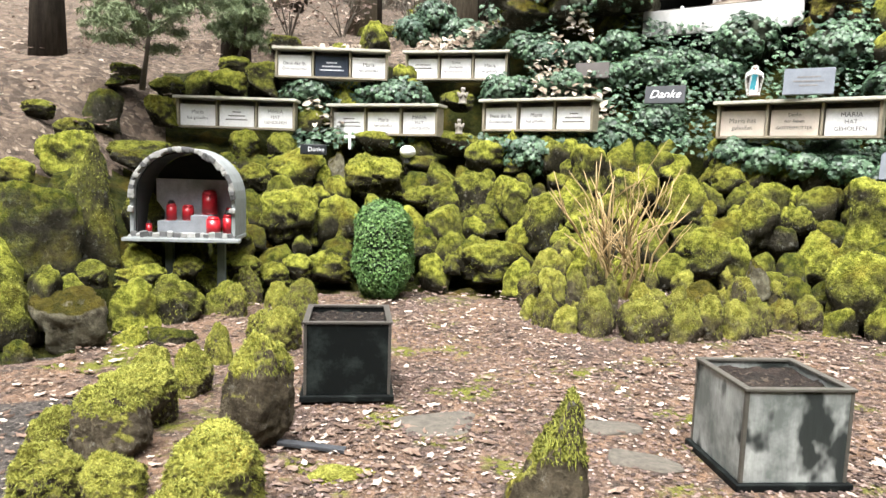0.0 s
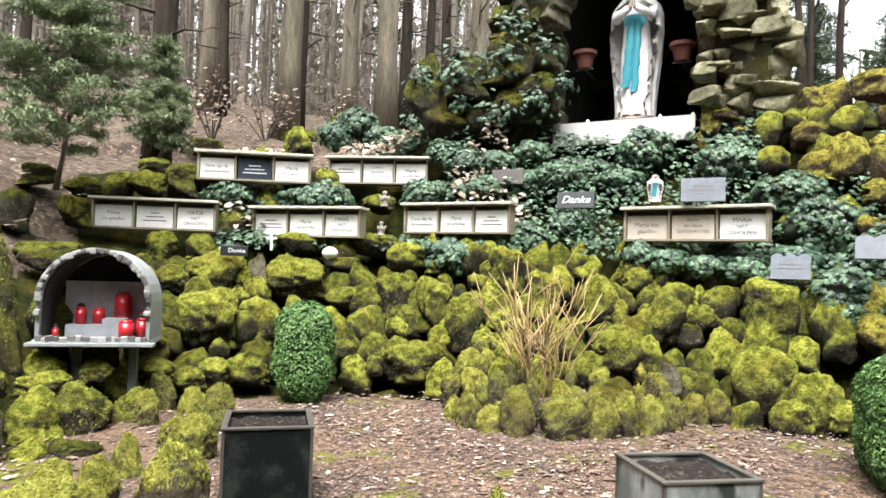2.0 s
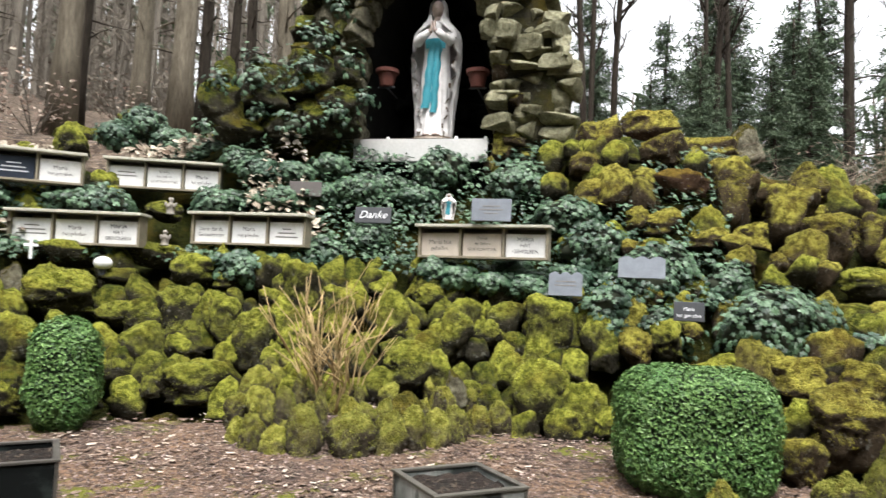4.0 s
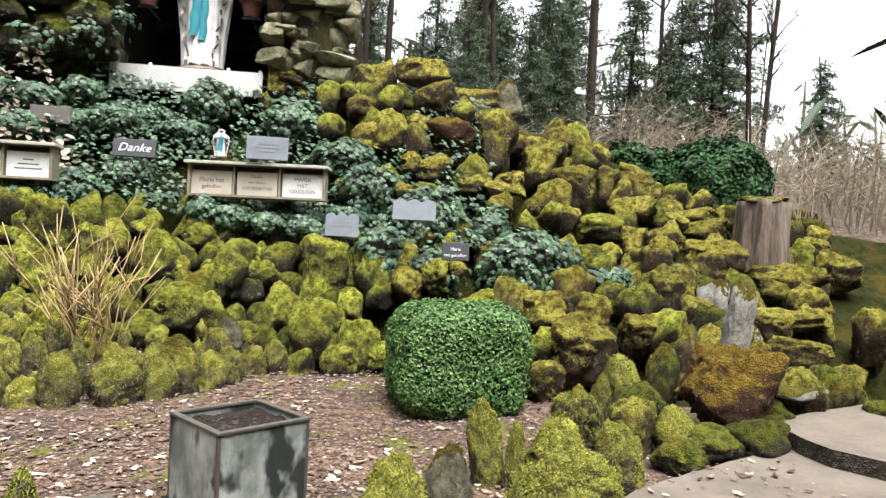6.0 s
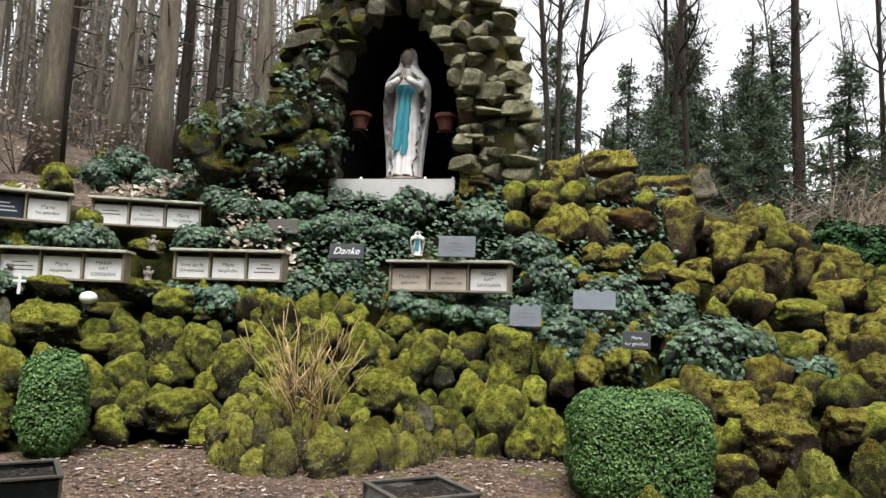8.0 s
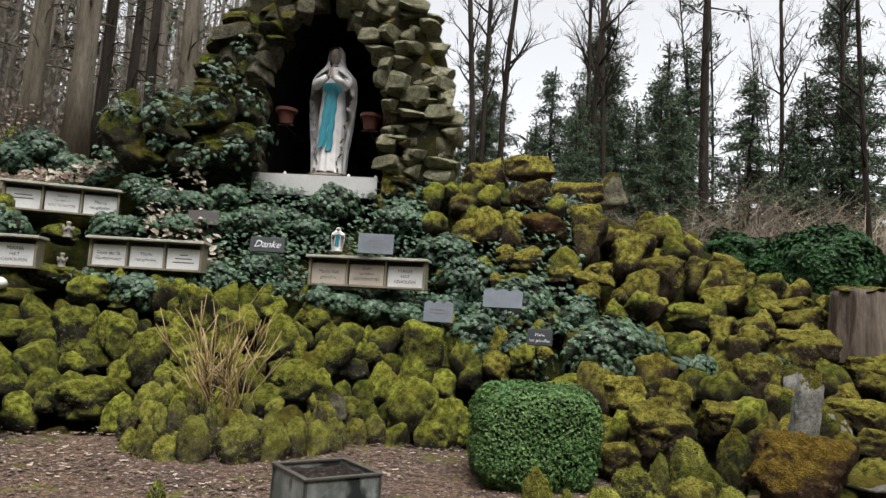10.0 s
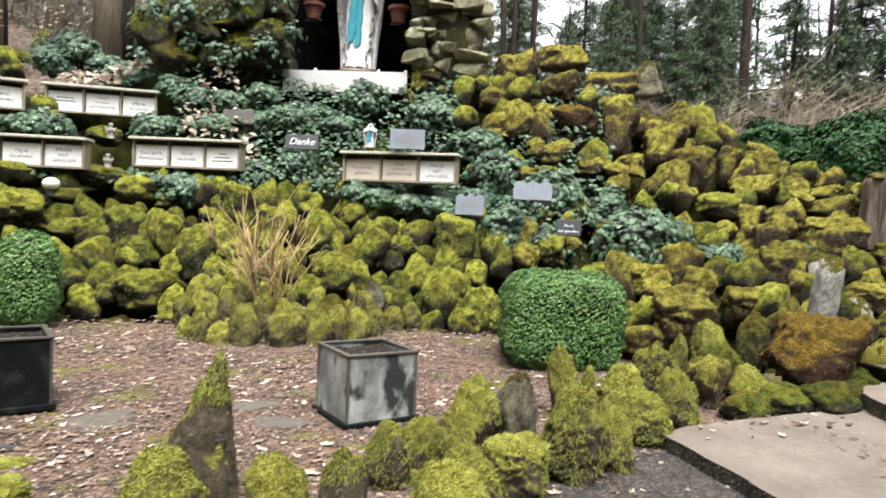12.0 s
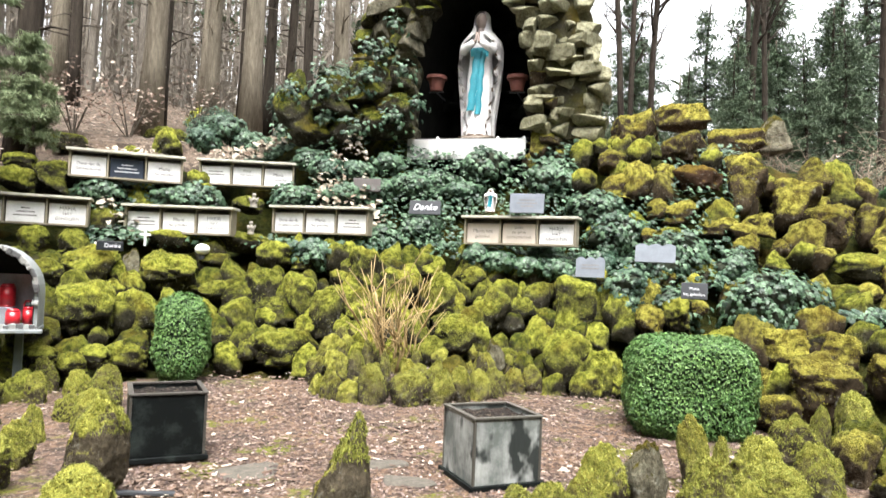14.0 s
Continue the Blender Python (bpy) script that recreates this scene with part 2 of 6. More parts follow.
def tube(bm, pts, radii, sides=6):
    """A tapered tube along points."""
    pts = [Vector(p) for p in pts]
    rings = []
    for i, p in enumerate(pts):
        d = (pts[min(i + 1, len(pts) - 1)] - pts[max(i - 1, 0)]).normalized()
        a = d.orthogonal().normalized() if abs(d.z) < 0.99 else Vector((1, 0, 0))
        a = (Vector((1, 0.3, 0)) - d * d.dot(Vector((1, 0.3, 0)))).normalized()
        b = d.cross(a)
        rings.append([bm.verts.new(p + (a * math.cos(t) + b * math.sin(t)) * radii[i])
                      for t in (2 * math.pi * k / sides for k in range(sides))])
    for r0, r1 in zip(rings, rings[1:]):
        for k in range(sides):
            bm.faces.new((r0[k], r0[(k + 1) % sides], r1[(k + 1) % sides], r1[k]))
    bm.faces.new(rings[-1])
    bm.faces.new(rings[0][::-1])


def leaf_mesh(name, places, material, shape, rng, parent=None, label="", loose=0.55):
    """One mesh of many small folded leaves. places: rows of point, outward normal, size."""
    verts, faces = [], []
    for p, n, s in places:
        n = (Vector(n) + Vector((rng.uniform(-1, 1), rng.uniform(-1, 1), rng.uniform(-1, 1))) * loose).normalized()
        a = n.orthogonal().normalized()
        t = rng.uniform(0, 6.283)
        b = n.cross(a)
        a, b = a * math.cos(t) + b * math.sin(t), b * math.cos(t) - a * math.sin(t)
        k = len(verts)
        for u, v, w in shape:
            verts.append(tuple(Vector(p) + (a * u + b * v + n * w) * s))
        m = len(shape)
        for i in range(1, m - 1):
            faces.append((k, k + i, k + i + 1))
    me = bpy.data.meshes.new(name)
    me.from_pydata(verts, [], faces)
    return part_of(name, me, material, parent, label)


OVAL = [(0, -0.5, 0), (0.32, -0.1, 0.1), (0.25, 0.3, 0.08), (0, 0.55, -0.06), (-0.25, 0.3, 0.08), (-0.32, -0.1, 0.1)]
IVY_SHAPE = [(0, -0.1, 0.12), (0.18, -0.42, 0), (0.5, -0.22, -0.05), (0.34, 0.06, 0.02), (0.42, 0.32, -0.06), (0.14, 0.3, 0.03), (0, 0.62, -0.1),
             (-0.14, 0.3, 0.03), (-0.42, 0.32, -0.06), (-0.34, 0.06, 0.02), (-0.5, -0.22, -0.05), (-0.18, -0.42, 0)]
DRY = [(0, -0.5, 0.12), (0.2, -0.2, 0.0), (0.26, 0.1, 0.1), (0.12, 0.4, 0.02), (0.03, 0.65, 0.2), (-0.17, 0.36, 0.04), (-0.27, 0.0, 0.14), (-0.14, -0.3, 0.02)]
NEEDLES = [(0, -0.5, 0), (0.06, 0, 0.02), (0, 0.6, 0), (-0.06, 0, 0.02)]

# ---- ground: one sheet, a court, a steep rock bank round it, a wooded hillside behind ----
HUB = Vector((0.3, -0.3))
PHI = [-180, -95, -70, -45, -32, -24, -17, -9, 0, 8, 16, 22, 30, 38, 48, 56, 65, 80, 110, 180]
R_BASE = [14, 9.0, 6.0, 5.4, 5.6, 6.35, 6.9, 7.3, 7.1, 6.9, 6.7, 6.7, 6.7, 6.5, 6.2, 6.2, 6.8, 8.0, 11, 14]
R_MID = [16, 11, 7.6, 7.0, 7.7, 8.8, 8.85, 8.7, 8.5, 8.1, 8.0, 7.9, 7.7, 7.5, 7.5, 7.7, 8.4, 10.0, 13, 16]
Z_MID = [0.8, 1.2, 1.6, 1.7, 1.7, 1.72, 1.75, 1.76, 1.78, 1.8, 1.78, 1.75, 1.65, 1.5, 1.3, 1.25, 1.2, 1.0, 0.8, 0.8]
R_TOP = [20, 14, 9.2, 8.6, 9.2, 9.8, 9.6, 9.5, 9.5, 9.5, 9.4, 9.2, 9.0, 9.0, 9.3, 9.6, 9.8, 12, 16, 20]
Z_TOP = [1.2, 1.6, 2.1, 2.2, 2.3, 2.4, 2.5, 2.55, 2.8, 3.1, 3.15, 3.15, 3.4, 3.35, 2.9, 2.3, 1.8, 1.5, 1.2, 1.2]
R_BACK = [30, 22, 14, 12, 12, 12, 12, 12, 12, 12.3, 12.5, 12.5, 12.3, 12, 12, 12, 12.5, 15, 22, 30]
Z_BACK = [1.5, 2.2, 3.0, 3.1, 3.1, 3.2, 3.3, 3.4, 3.5, 3.4, 3.4, 3.2, 3.0, 2.8, 2.5, 2.2, 1.9, 1.6, 1.4, 1.5]
Z_FAR = [10, 12, 15, 16, 16, 16, 16, 15, 14, 13, 12, 11, 10, 9, 8, 7, 6, 6, 8, 10]


def height(x, y):
    """The ground's height."""
    dx, dy = x - HUB.x, y - HUB.y
    r, phi = math.hypot(dx, dy), math.degrees(math.atan2(dx, dy))
    at = lambda row: float(np.interp(phi, PHI, row))
    rb, rm, rt, rk = at(R_BASE), at(R_MID), at(R_TOP), at(R_BACK)
    rise = 0.13 * max(0.0, min(1.0, (r - 4.6) / 2.4))
    bed = math.hypot((x - 1.8) / 1.25, (y - 6.4) / 1.0)
    rise += 0.22 * max(0.0, min(1.0, (0.86 - bed) / 0.2))
    knoll = 0.95 * math.exp(-((x - 1.35) ** 2 + (y - 9.75) ** 2) / 0.75)
    return float(np.interp(r, [0, rb - 0.02, rb + 0.12, rm, rm + 0.25, rt, rk, 60, 140],
                           [rise, rise, 0.3 + rise, at(Z_MID) - 0.12, at(Z_MID), at(Z_TOP), at(Z_BACK), at(Z_FAR), at(Z_FAR) * 1.6])) + knoll


COURT = [(-1.45, 6.6), (-1.35, 5.0), (-1.15, 3.6), (-0.95, 2.7), (-0.6, 1.85), (0.5, 1.75), (1.3, 1.45), (2.0, 1.75), (2.9, 2.3), (4.0, 2.5), (5.0, 3.1),
         (5.3, 5.2), (3.5, 8.0), (0, 9), (-1.5, 8.5)]


def inside(x, y, poly):
    hit = False
    for (x0, y0), (x1, y1) in zip(poly, poly[1:] + poly[:1]):
        if (y0 > y) != (y1 > y) and x < x0 + (y - y0) / (y1 - y0) * (x1 - x0):
            hit = not hit
    return hit


def ground_zone(x, y):
    dx, dy = x - HUB.x, y - HUB.y
    r, phi = math.hypot(dx, dy), math.degrees(math.atan2(dx, dy))
    if r > float(np.interp(phi, PHI, R_TOP)) + 0.9 or (phi < -24 and r > float(np.interp(phi, PHI, R_MID)) - 0.1):
        return 2
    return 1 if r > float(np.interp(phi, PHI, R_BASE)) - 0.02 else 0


def bank_core(x, y):
    """The bank's earth and rubble core, a little behind the faces of its stones."""
    dx, dy = x - HUB.x, y - HUB.y
    r = max(1e-6, math.hypot(dx, dy))
    phi = math.degrees(math.atan2(dx, dy))
    back = 0.48 * max(0.0, min(1.0, (r - float(np.interp(phi, PHI, R_BASE)) + 0.3) / 0.3)) * (1.0 if r < 12 else 0.0)
    k = (r - back) / r
    return height(HUB.x + dx * k, HUB.y + dy * k)


def build_ground():
    phis = [-180 + i * 4 for i in range(23)] + [-88 + i * 0.75 for i in range(252)] + [101 + i * 4 for i in range(20)]
    rs = [i * 0.5 for i in range(1, 9)] + [4.1 + i * 0.1 for i in range(94)] + [13.5 + 0.8 * i for i in range(18)] + [30, 36, 44, 60, 90, 140, 400]
    verts, faces, zones = [(HUB.x, HUB.y, 0)], [], []
    for r in rs:
        for p in phis:
            x, y = HUB.x + r * math.sin(radians(p)), HUB.y + r * math.cos(radians(p))
            rb, rt = float(np.interp(p, PHI, R_BASE)), float(np.interp(p, PHI, R_TOP))
            z = bank_core(x, y)
            if r > rb and r < rt + 0.5:
                q = Vector((x, y, z))
                z += 0.10 * noise.noise(q * 2.3) + 0.09 * noise.noise(q * 5.1) + 0.03 * noise.noise(q * 13)
            elif r >= rt:
                z += min(0.3, 0.03 * (r - 6)) * noise.noise(Vector((x * 0.7, y * 0.7, 0))) + 0.03 * noise.noise(Vector((x * 4, y * 4, 0)))
            else:
                z += 0.012 * noise.noise(Vector((x * 1.7, y * 1.7, 3))) * min(1.0, max(0.0, r - 4.2))
            verts.append((x, y, z))
    n = len(phis)
    for k in range(n):
        faces.append((0, 1 + (k + 1) % n, 1 + k))
    for i in range(len(rs) - 1):
        for k in range(n):
            a, b = 1 + i * n + k, 1 + i * n + (k + 1) % n
            faces.append((a, b, b + n, a + n))
    for f in faces:
        c = [sum(verts[v][j] for v in f) / len(f) for j in (0, 1)]
        zones.append(ground_zone(*c))
    me = bpy.data.meshes.new("ground")
    me.from_pydata(verts, [], faces)
    for m in (GRAVEL, SHADE_DARK_EARTH, FOREST):
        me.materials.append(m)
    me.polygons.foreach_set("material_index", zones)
    me.flip_normals()
    smooth(me)
    return tagged(new("ground", me), "leafy gravel court below a mossy bank and wooded hillside", "ground", kind="structure")


build_ground()


def sheet(name, outline, z, thick, material, label, wobble=0.03, side=None):
    """A flat slab with a worn outline."""
    pts = []
    for (x0, y0), (x1, y1) in zip(outline, outline[1:] + outline[:1]):
        n = max(1, int(math.hypot(x1 - x0, y1 - y0) / 0.12))
        for i in range(n):
            x, y = x0 + (x1 - x0) * i / n, y0 + (y1 - y0) * i / n
            pts.append((x + wobble * noise.noise(Vector((x * 5, y * 5, 1))), y + wobble * noise.noise(Vector((x * 5, y * 5, 9)))))
    bm = bmesh.new()
    top = [bm.verts.new((x, y, z)) for x, y in pts]
    low = [bm.verts.new((x, y, z - thick)) for x, y in pts]
    bm.faces.new(top)
    for i in range(len(pts)):
        j = (i + 1) % len(pts)
        bm.faces.new((top[j], top[i], low[i], low[j]))
    bmesh.ops.triangulate(bm, faces=bm.faces)
    bmesh.ops.recalc_face_normals(bm, faces=bm.faces)
    # faces that don't point up take the darker side material
    if side:
        for f in bm.faces:
            f.material_index = 0 if f.normal.z > 0.5 else 1
    ob = part(name, bm, material)
    if side:
        ob.data.materials.append(side)
    return tagged(ob, label, name, kind="structure")


sheet("path", [(-2.55, 4.55), (-2.15, 4.0), (-1.9, 3.2), (-1.7, 2.5), (-1.3, 1.8), (-0.6, 1.5), (0.5, 1.35), (1.3, 1.3), (2.0, 1.65), (2.75, 2.1), (3.3, 2.15), (3.1, 0.0), (3.0, -9), (-9, -9), (-9, 2.0),
               (-4.4, 3.6), (-3.0, 4.4)], 0.006, 0.05, ASPHALT, "worn dark asphalt path with scattered leaves", 0.07)
RISER = litter("dark_riser", (0.06, 0.052, 0.04), (0.11, 0.095, 0.075), (0.05, 0.055, 0.02), (0.2, 0.18, 0.15), 70)
CONCRETE = plain("worn_concrete", (0.15, 0.125, 0.103), 0.9, scale=2.6, lo=0.62, hi=1.2, bump=0.5, spec=0.2)
LANDING = [(3.08, 1.92), (2.95, 1.22), (2.84, 0.78), (2.5, -1.5), (9.5, -1.5), (9.5, 1.5), (7.4, 1.75), (5.6, 1.9), (4.3, 1.97), (3.4, 2.0)]
sheet("landing", LANDING, 0.095, 0.14, CONCRETE, "pale worn concrete landing with a low step edge", 0.02, RISER)


sheet("step", [(4.80, 1.55), (4.84, 1.08), (5.1, -0.4), (9.5, -0.4), (9.5, 1.6), (6.6, 1.95), (5.5, 2.1), (5.05, 2.0)], 0.21, 0.16, CONCRETE, "worn concrete step leading up past the rocks", 0.03, RISER)


# ---- rocks ----
def rock_mesh(kind, seed, fine=4):
    """A rock that fills a unit box, standing on z = 0: a sphere cut by planes, then roughened."""
    rng = random.Random(seed * 7919 + len(kind) * 31)
    bm = bmesh.new()
    bmesh.ops.create_icosphere(bm, subdivisions=fine, radius=1.0)
    co = np.array([v.co[:] for v in bm.verts])
    cuts, lo, hi, amp, full = {"block": (13, 0.62, 1.0, 0.15, 0.84), "cushion": (8, 0.75, 1.05, 0.15, 0.98), "spire": (11, 0.62, 1.0, 0.14, 0.95),
                               "slab": (12, 0.66, 1.0, 0.12, 0.80), "upright": (9, 0.70, 1.0, 0.12, 0.97), "shard": (16, 0.60, 1.0, 0.06, 0.64), "flag": (11, 0.42, 0.95, 0.035, 0.70), "crag": (12, 0.48, 0.95, 0.15, 0.92)}[kind]
    r = np.full(len(co), 1.3)
    for _ in range(cuts):
        n = Vector((rng.gauss(0, 1), rng.gauss(0, 1), rng.gauss(0, 0.8))).normalized()
        d = rng.uniform(lo, hi)
        dot = co @ np.array(n[:])
        r = np.minimum(r, np.where(dot > 0.05, d / np.maximum(dot, 0.05), 9))
    if kind in ("cushion", "upright"):
        r = r * 0.7 + 0.27
    off = Vector((rng.uniform(-50, 50), rng.uniform(-50, 50), rng.uniform(-50, 50)))
    mossy = kind not in ("shard", "flag")
    swell = 0.25 if kind == "crag" else 0.45 if kind in ("upright", "spire") else 0.85
    for i, c in enumerate(co):
        p = Vector(c)
        bend = p + 0.25 * Vector((noise.noise(p * 2 + off), noise.noise(p * 2 - off), noise.noise(p * 2 + off * 2)))
        r[i] += amp * (noise.noise(p * 1.4 + off) + 0.8 * noise.noise(p * 3.1 + off) + 0.5 * noise.noise(p * 6.3 + off) + 0.45 * noise.noise(p * 12.5 + off)
                       + (0.3 * noise.noise(p * 25 + off) if fine > 4 else 0.0))
        if mossy:  # cushions of moss that swell out between creases
            d1 = noise.voronoi(bend * 1.9 + off)[0]
            d2 = noise.voronoi(bend * 4.3 + off)[0]
            r[i] += swell * (0.5 + 0.5 * max(-0.4, p.z)) * (0.30 * math.sqrt(max(0.0, d1[1] - d1[0])) + 0.15 * math.sqrt(max(0.0, d2[1] - d2[0])) + 0.09 * abs(noise.noise(p * 8 + off)))
    co = co * r[:, None]
    if kind in ("spire", "upright"):
        t = (co[:, 2] - co[:, 2].min()) / np.ptp(co[:, 2])
        lean = (rng.uniform(-0.3, 0.3), rng.uniform(-0.2, 0.2))
        co[:, :2] *= (1.0 - (0.52 if kind == "spire" else 0.22) * t ** 1.4)[:, None]
        co[:, 0] += lean[0] * t
        co[:, 1] += lean[1] * t
    low, high = co.min(0), co.max(0)
    mid = (co - low) / (high - low) - 0.5
    co = 0.5 * np.sign(mid) * np.abs(2 * mid) ** full + np.array([0.0, 0.0, 0.5])
    if kind in ("block", "cushion", "spire", "upright"):
        t = np.clip((0.5 - co[:, 2]) / 0.5, 0, 0.96)
        co[:, :2] *= (1 + (0.8 if kind == "block" else 0.4) * (1 / np.sqrt(1 - t * t) - 1))[:, None].clip(1, 2.4)
        co[:, :2] = np.clip(co[:, :2], -0.52, 0.52)
    for v, c in zip(bm.verts, co):
        v.co = c
    me = bpy.data.meshes.new("stone")
    bm.to_mesh(me)
    bm.free()
    smooth(me)
    if kind == "flag":
        me.set_sharp_from_angle(angle=radians(24))
    return me


SHAPED, ROCKS, TUFTS = {}, {}, {}


def tuft_mesh(me, seed, count, blade, low):
    """Fine moss blades over a stone's mesh, combed down its flanks, with thin and bare patches."""
    rng = random.Random(seed)
    faces = [(f.center.copy(), f.normal.copy()) for f in me.polygons if f.normal.z > -0.05 and f.center.z > low]
    verts, tris, normals = [], [], []
    for _ in range(count):
        c, n = rng.choice(faces)
        if noise.noise(c * 3.1 + Vector((seed, 0, 0))) < 0.30 - 1.1 * n.z - 0.35 * c.z:
            continue
        side = n.orthogonal().normalized()
        side = side * math.cos(k := rng.uniform(0, 6.283)) + n.cross(side) * math.sin(k)
        comb = Vector((0, 0, -1)) + n * n.z
        tip = c + (n * rng.uniform(0.3, 0.75) + comb * rng.uniform(0.2, 1.1) + Vector((rng.uniform(-0.5, 0.5), rng.uniform(-0.5, 0.5), rng.uniform(-0.3, 0.3)))) * blade * rng.uniform(0.6, 1.25)
        c = c + Vector((rng.uniform(-1, 1), rng.uniform(-1, 1), rng.uniform(-1, 1))) * 0.012 - n * 0.006
        side *= blade * 0.17
        k = len(verts)
        row = [c - side, c + side, tip]
        if (row[1] - row[0]).cross(row[2] - row[0]).dot(n) < 0:
            row[0], row[1] = row[1], row[0]
        verts += [tuple(v) for v in row]
        tris.append((k, k + 1, k + 2))
        soft = (n + Vector((rng.uniform(-1, 1), rng.uniform(-1, 1), rng.uniform(-1, 1))) * 0.22).normalized()
        normals += [tuple(soft)] * 3
    out = bpy.data.meshes.new("moss")
    out.from_pydata(verts, [], tris)
    smooth(out)
    out.normals_split_custom_set_from_vertices(normals)
    return out


def rock(parent, kind, x, y, z, w, d, h, yaw=0.0, tilt=0.0, lean=0.0, material=None, seed=0, fine=4, name="stone", moss=0, blade=0.05):
    """One stone of a wall or edging, standing at x, y, z, in the parent's space."""
    shape, key = (kind, seed % 7, fine), (kind, seed % 7, fine, material.name)
    if shape not in SHAPED:
        SHAPED[shape] = rock_mesh(*shape)
    if key not in ROCKS:
        ROCKS[key] = SHAPED[shape].copy()
        ROCKS[key].materials.append(material)
    ob = new(name, ROCKS[key])
    ob.parent = parent
    ob.matrix_basis = pose(x, y, z, tilt, lean, yaw) @ Matrix.Diagonal((w, d, h, 1))
    if moss:
        tkey = (*shape, moss, material.name)
        if tkey not in TUFTS:
            TUFTS[tkey] = tuft_mesh(SHAPED[shape], seed % 7, moss // 2 if material is MOSS_CAP else moss, blade, 0.72 if material is MOSS_CAP else 0.2)
            TUFTS[tkey].materials.append(MOSS_BLADE_OLD if material in (MOSS_OLD, RUSTY_STONE) else MOSS_BLADE)
        tuft = new("moss", TUFTS[tkey])
        tuft.parent = ob
        tuft["kind"] = "stuff"
    return ob


# ---- planters ----
ZINC = Mat("weathered_zinc", 0.55, 0.25, 0.4)
_c = ZINC.mix(ZINC.ramp(ZINC.noise(3.2, 5, 0.65), (0.38, 0.0), (0.60, 1.0)), (0.13, 0.145, 0.135), (0.36, 0.375, 0.36))
_c = ZINC.mix(ZINC.ramp(ZINC.noise(5.0, 3, 0.5, (1, 1, 0.6)), (0.53, 0.0), (0.60, 1.0)), _c, (0.025, 0.03, 0.028))
_c = ZINC.shade(_c, ZINC.noise(40, 4, 0.7, (1, 1, 0.15)), 0.75, 1.15)
ZINC.colour(_c).bump(ZINC.noise(30, 4, 0.7), 0.3, 0.004)
ZINC = ZINC.m
BLACK_BOX = Mat("black_planter_metal", 0.55, 0.0, 0.1)
_c = BLACK_BOX.mix(BLACK_BOX.ramp(BLACK_BOX.noise(7, 5, 0.7), (0.5, 0.0), (0.72, 1.0)), (0.004, 0.005, 0.005), (0.02, 0.025, 0.023))
BLACK_BOX.colour(_c).bump(BLACK_BOX.noise(35, 4, 0.7), 0.25, 0.004)
BLACK_BOX = BLACK_BOX.m
PEAT = litter("dark_potting_soil", (0.028, 0.02, 0.016), (0.05, 0.036, 0.028), (0.02, 0.016, 0.013), (0.14, 0.11, 0.08), 50)


def planter(m, metal, rim_metal, label):
    """A square metal planter half a metre wide, filled with soil, on a low base plate."""
    p = thing("planter_box", m, label, "planter", "planters in the court")
    s, h, w = 0.5, 0.46, 0.018
    part("base_plate", boxed(0, 0, 0.0, s + 0.05, s + 0.05, 0.035, 0.006), BLACK_BOX, p)
    for sx, sy, dx, dy in ((0, -1, s, w), (0, 1, s, w), (-1, 0, w, s - 2 * w), (1, 0, w, s - 2 * w)):
        part("side_panel", boxed(sx * (s - w) / 2, sy * (s - w) / 2, 0.035, dx, dy, h - 0.035, 0.003), metal, p)
    for sx, sy in ((-1, -1), (1, -1), (1, 1), (-1, 1)):
        bm = bmesh.new()
        box(bm, sx * (s / 2 - 0.006), sy * (s / 2 + 0.001), 0.036, 0.016, 0.006, h - 0.037, 0.002)
        box(bm, sx * (s / 2 + 0.001), sy * (s / 2 - 0.006), 0.036, 0.006, 0.016, h - 0.037, 0.002)
        part("corner_strip", bm, rim_metal, p, "worn metal corner edge")
    bm = bmesh.new()
    for sx, sy, dx, dy in ((0, -1, s + 0.02, 0.035), (0, 1, s + 0.02, 0.035), (-1, 0, 0.035, s - 0.05), (1, 0, 0.035, s - 0.05)):
        box(bm, sx * (s - 0.015) / 2, sy * (s - 0.015) / 2, h, dx, dy, 0.014, 0.003)
    part("rim", bm, rim_metal, p)
    bm = bmesh.new()
    bmesh.ops.create_grid(bm, x_segments=28, y_segments=28, size=(s - 0.04) / 2)
    for v in bm.verts:
        v.co.z = h - 0.03 + 0.018 * noise.noise(v.co * 14) + 0.012 * noise.noise(v.co * 40)
    part("soil", bm, PEAT, p, "dark loose potting soil", True)
    return p


planter(pose(1.588, 3.16, 0.0, 0, 0, 6), ZINC, plain("dull_rim_metal", (0.10, 0.094, 0.08), 0.5, 0.3), "stained grey zinc planter box full of dark soil")
planter(pose(-0.60, 4.045, 0.02, 0, 0, 9), BLACK_BOX, plain("dark_rim_metal", (0.075, 0.068, 0.06), 0.5, 0.3), "black metal planter box full of dark soil")
planter(pose(-0.63, 0.46, 0.006, 0, 0, 19), BLACK_BOX, plain("grey_rim_metal", (0.12, 0.118, 0.115), 0.5, 0.3), "black planter box with a grey rim on the asphalt")

# ---- racks of votive tablets ----
RACK_WOOD = plain("weathered_rack_wood", (0.27, 0.235, 0.17), 0.8, scale=8, lo=0.6, hi=1.25)
RACK_LID = plain("pale_rack_lid", (0.46, 0.44, 0.37), 0.7, scale=6, lo=0.75, hi=1.1)
TABLET = plain("white_marble_tablet", (0.84, 0.84, 0.83), 0.45, scale=5, lo=0.86, hi=1.05, bump=0.05)
TABLET_CREAM = plain("cream_stone_tablet", (0.60, 0.53, 0.45), 0.55, scale=9, lo=0.82, hi=1.08, bump=0.05)
TABLET_BLACK = plain("black_stone_tablet", (0.035, 0.045, 0.065), 0.3, scale=6, bump=0.03)
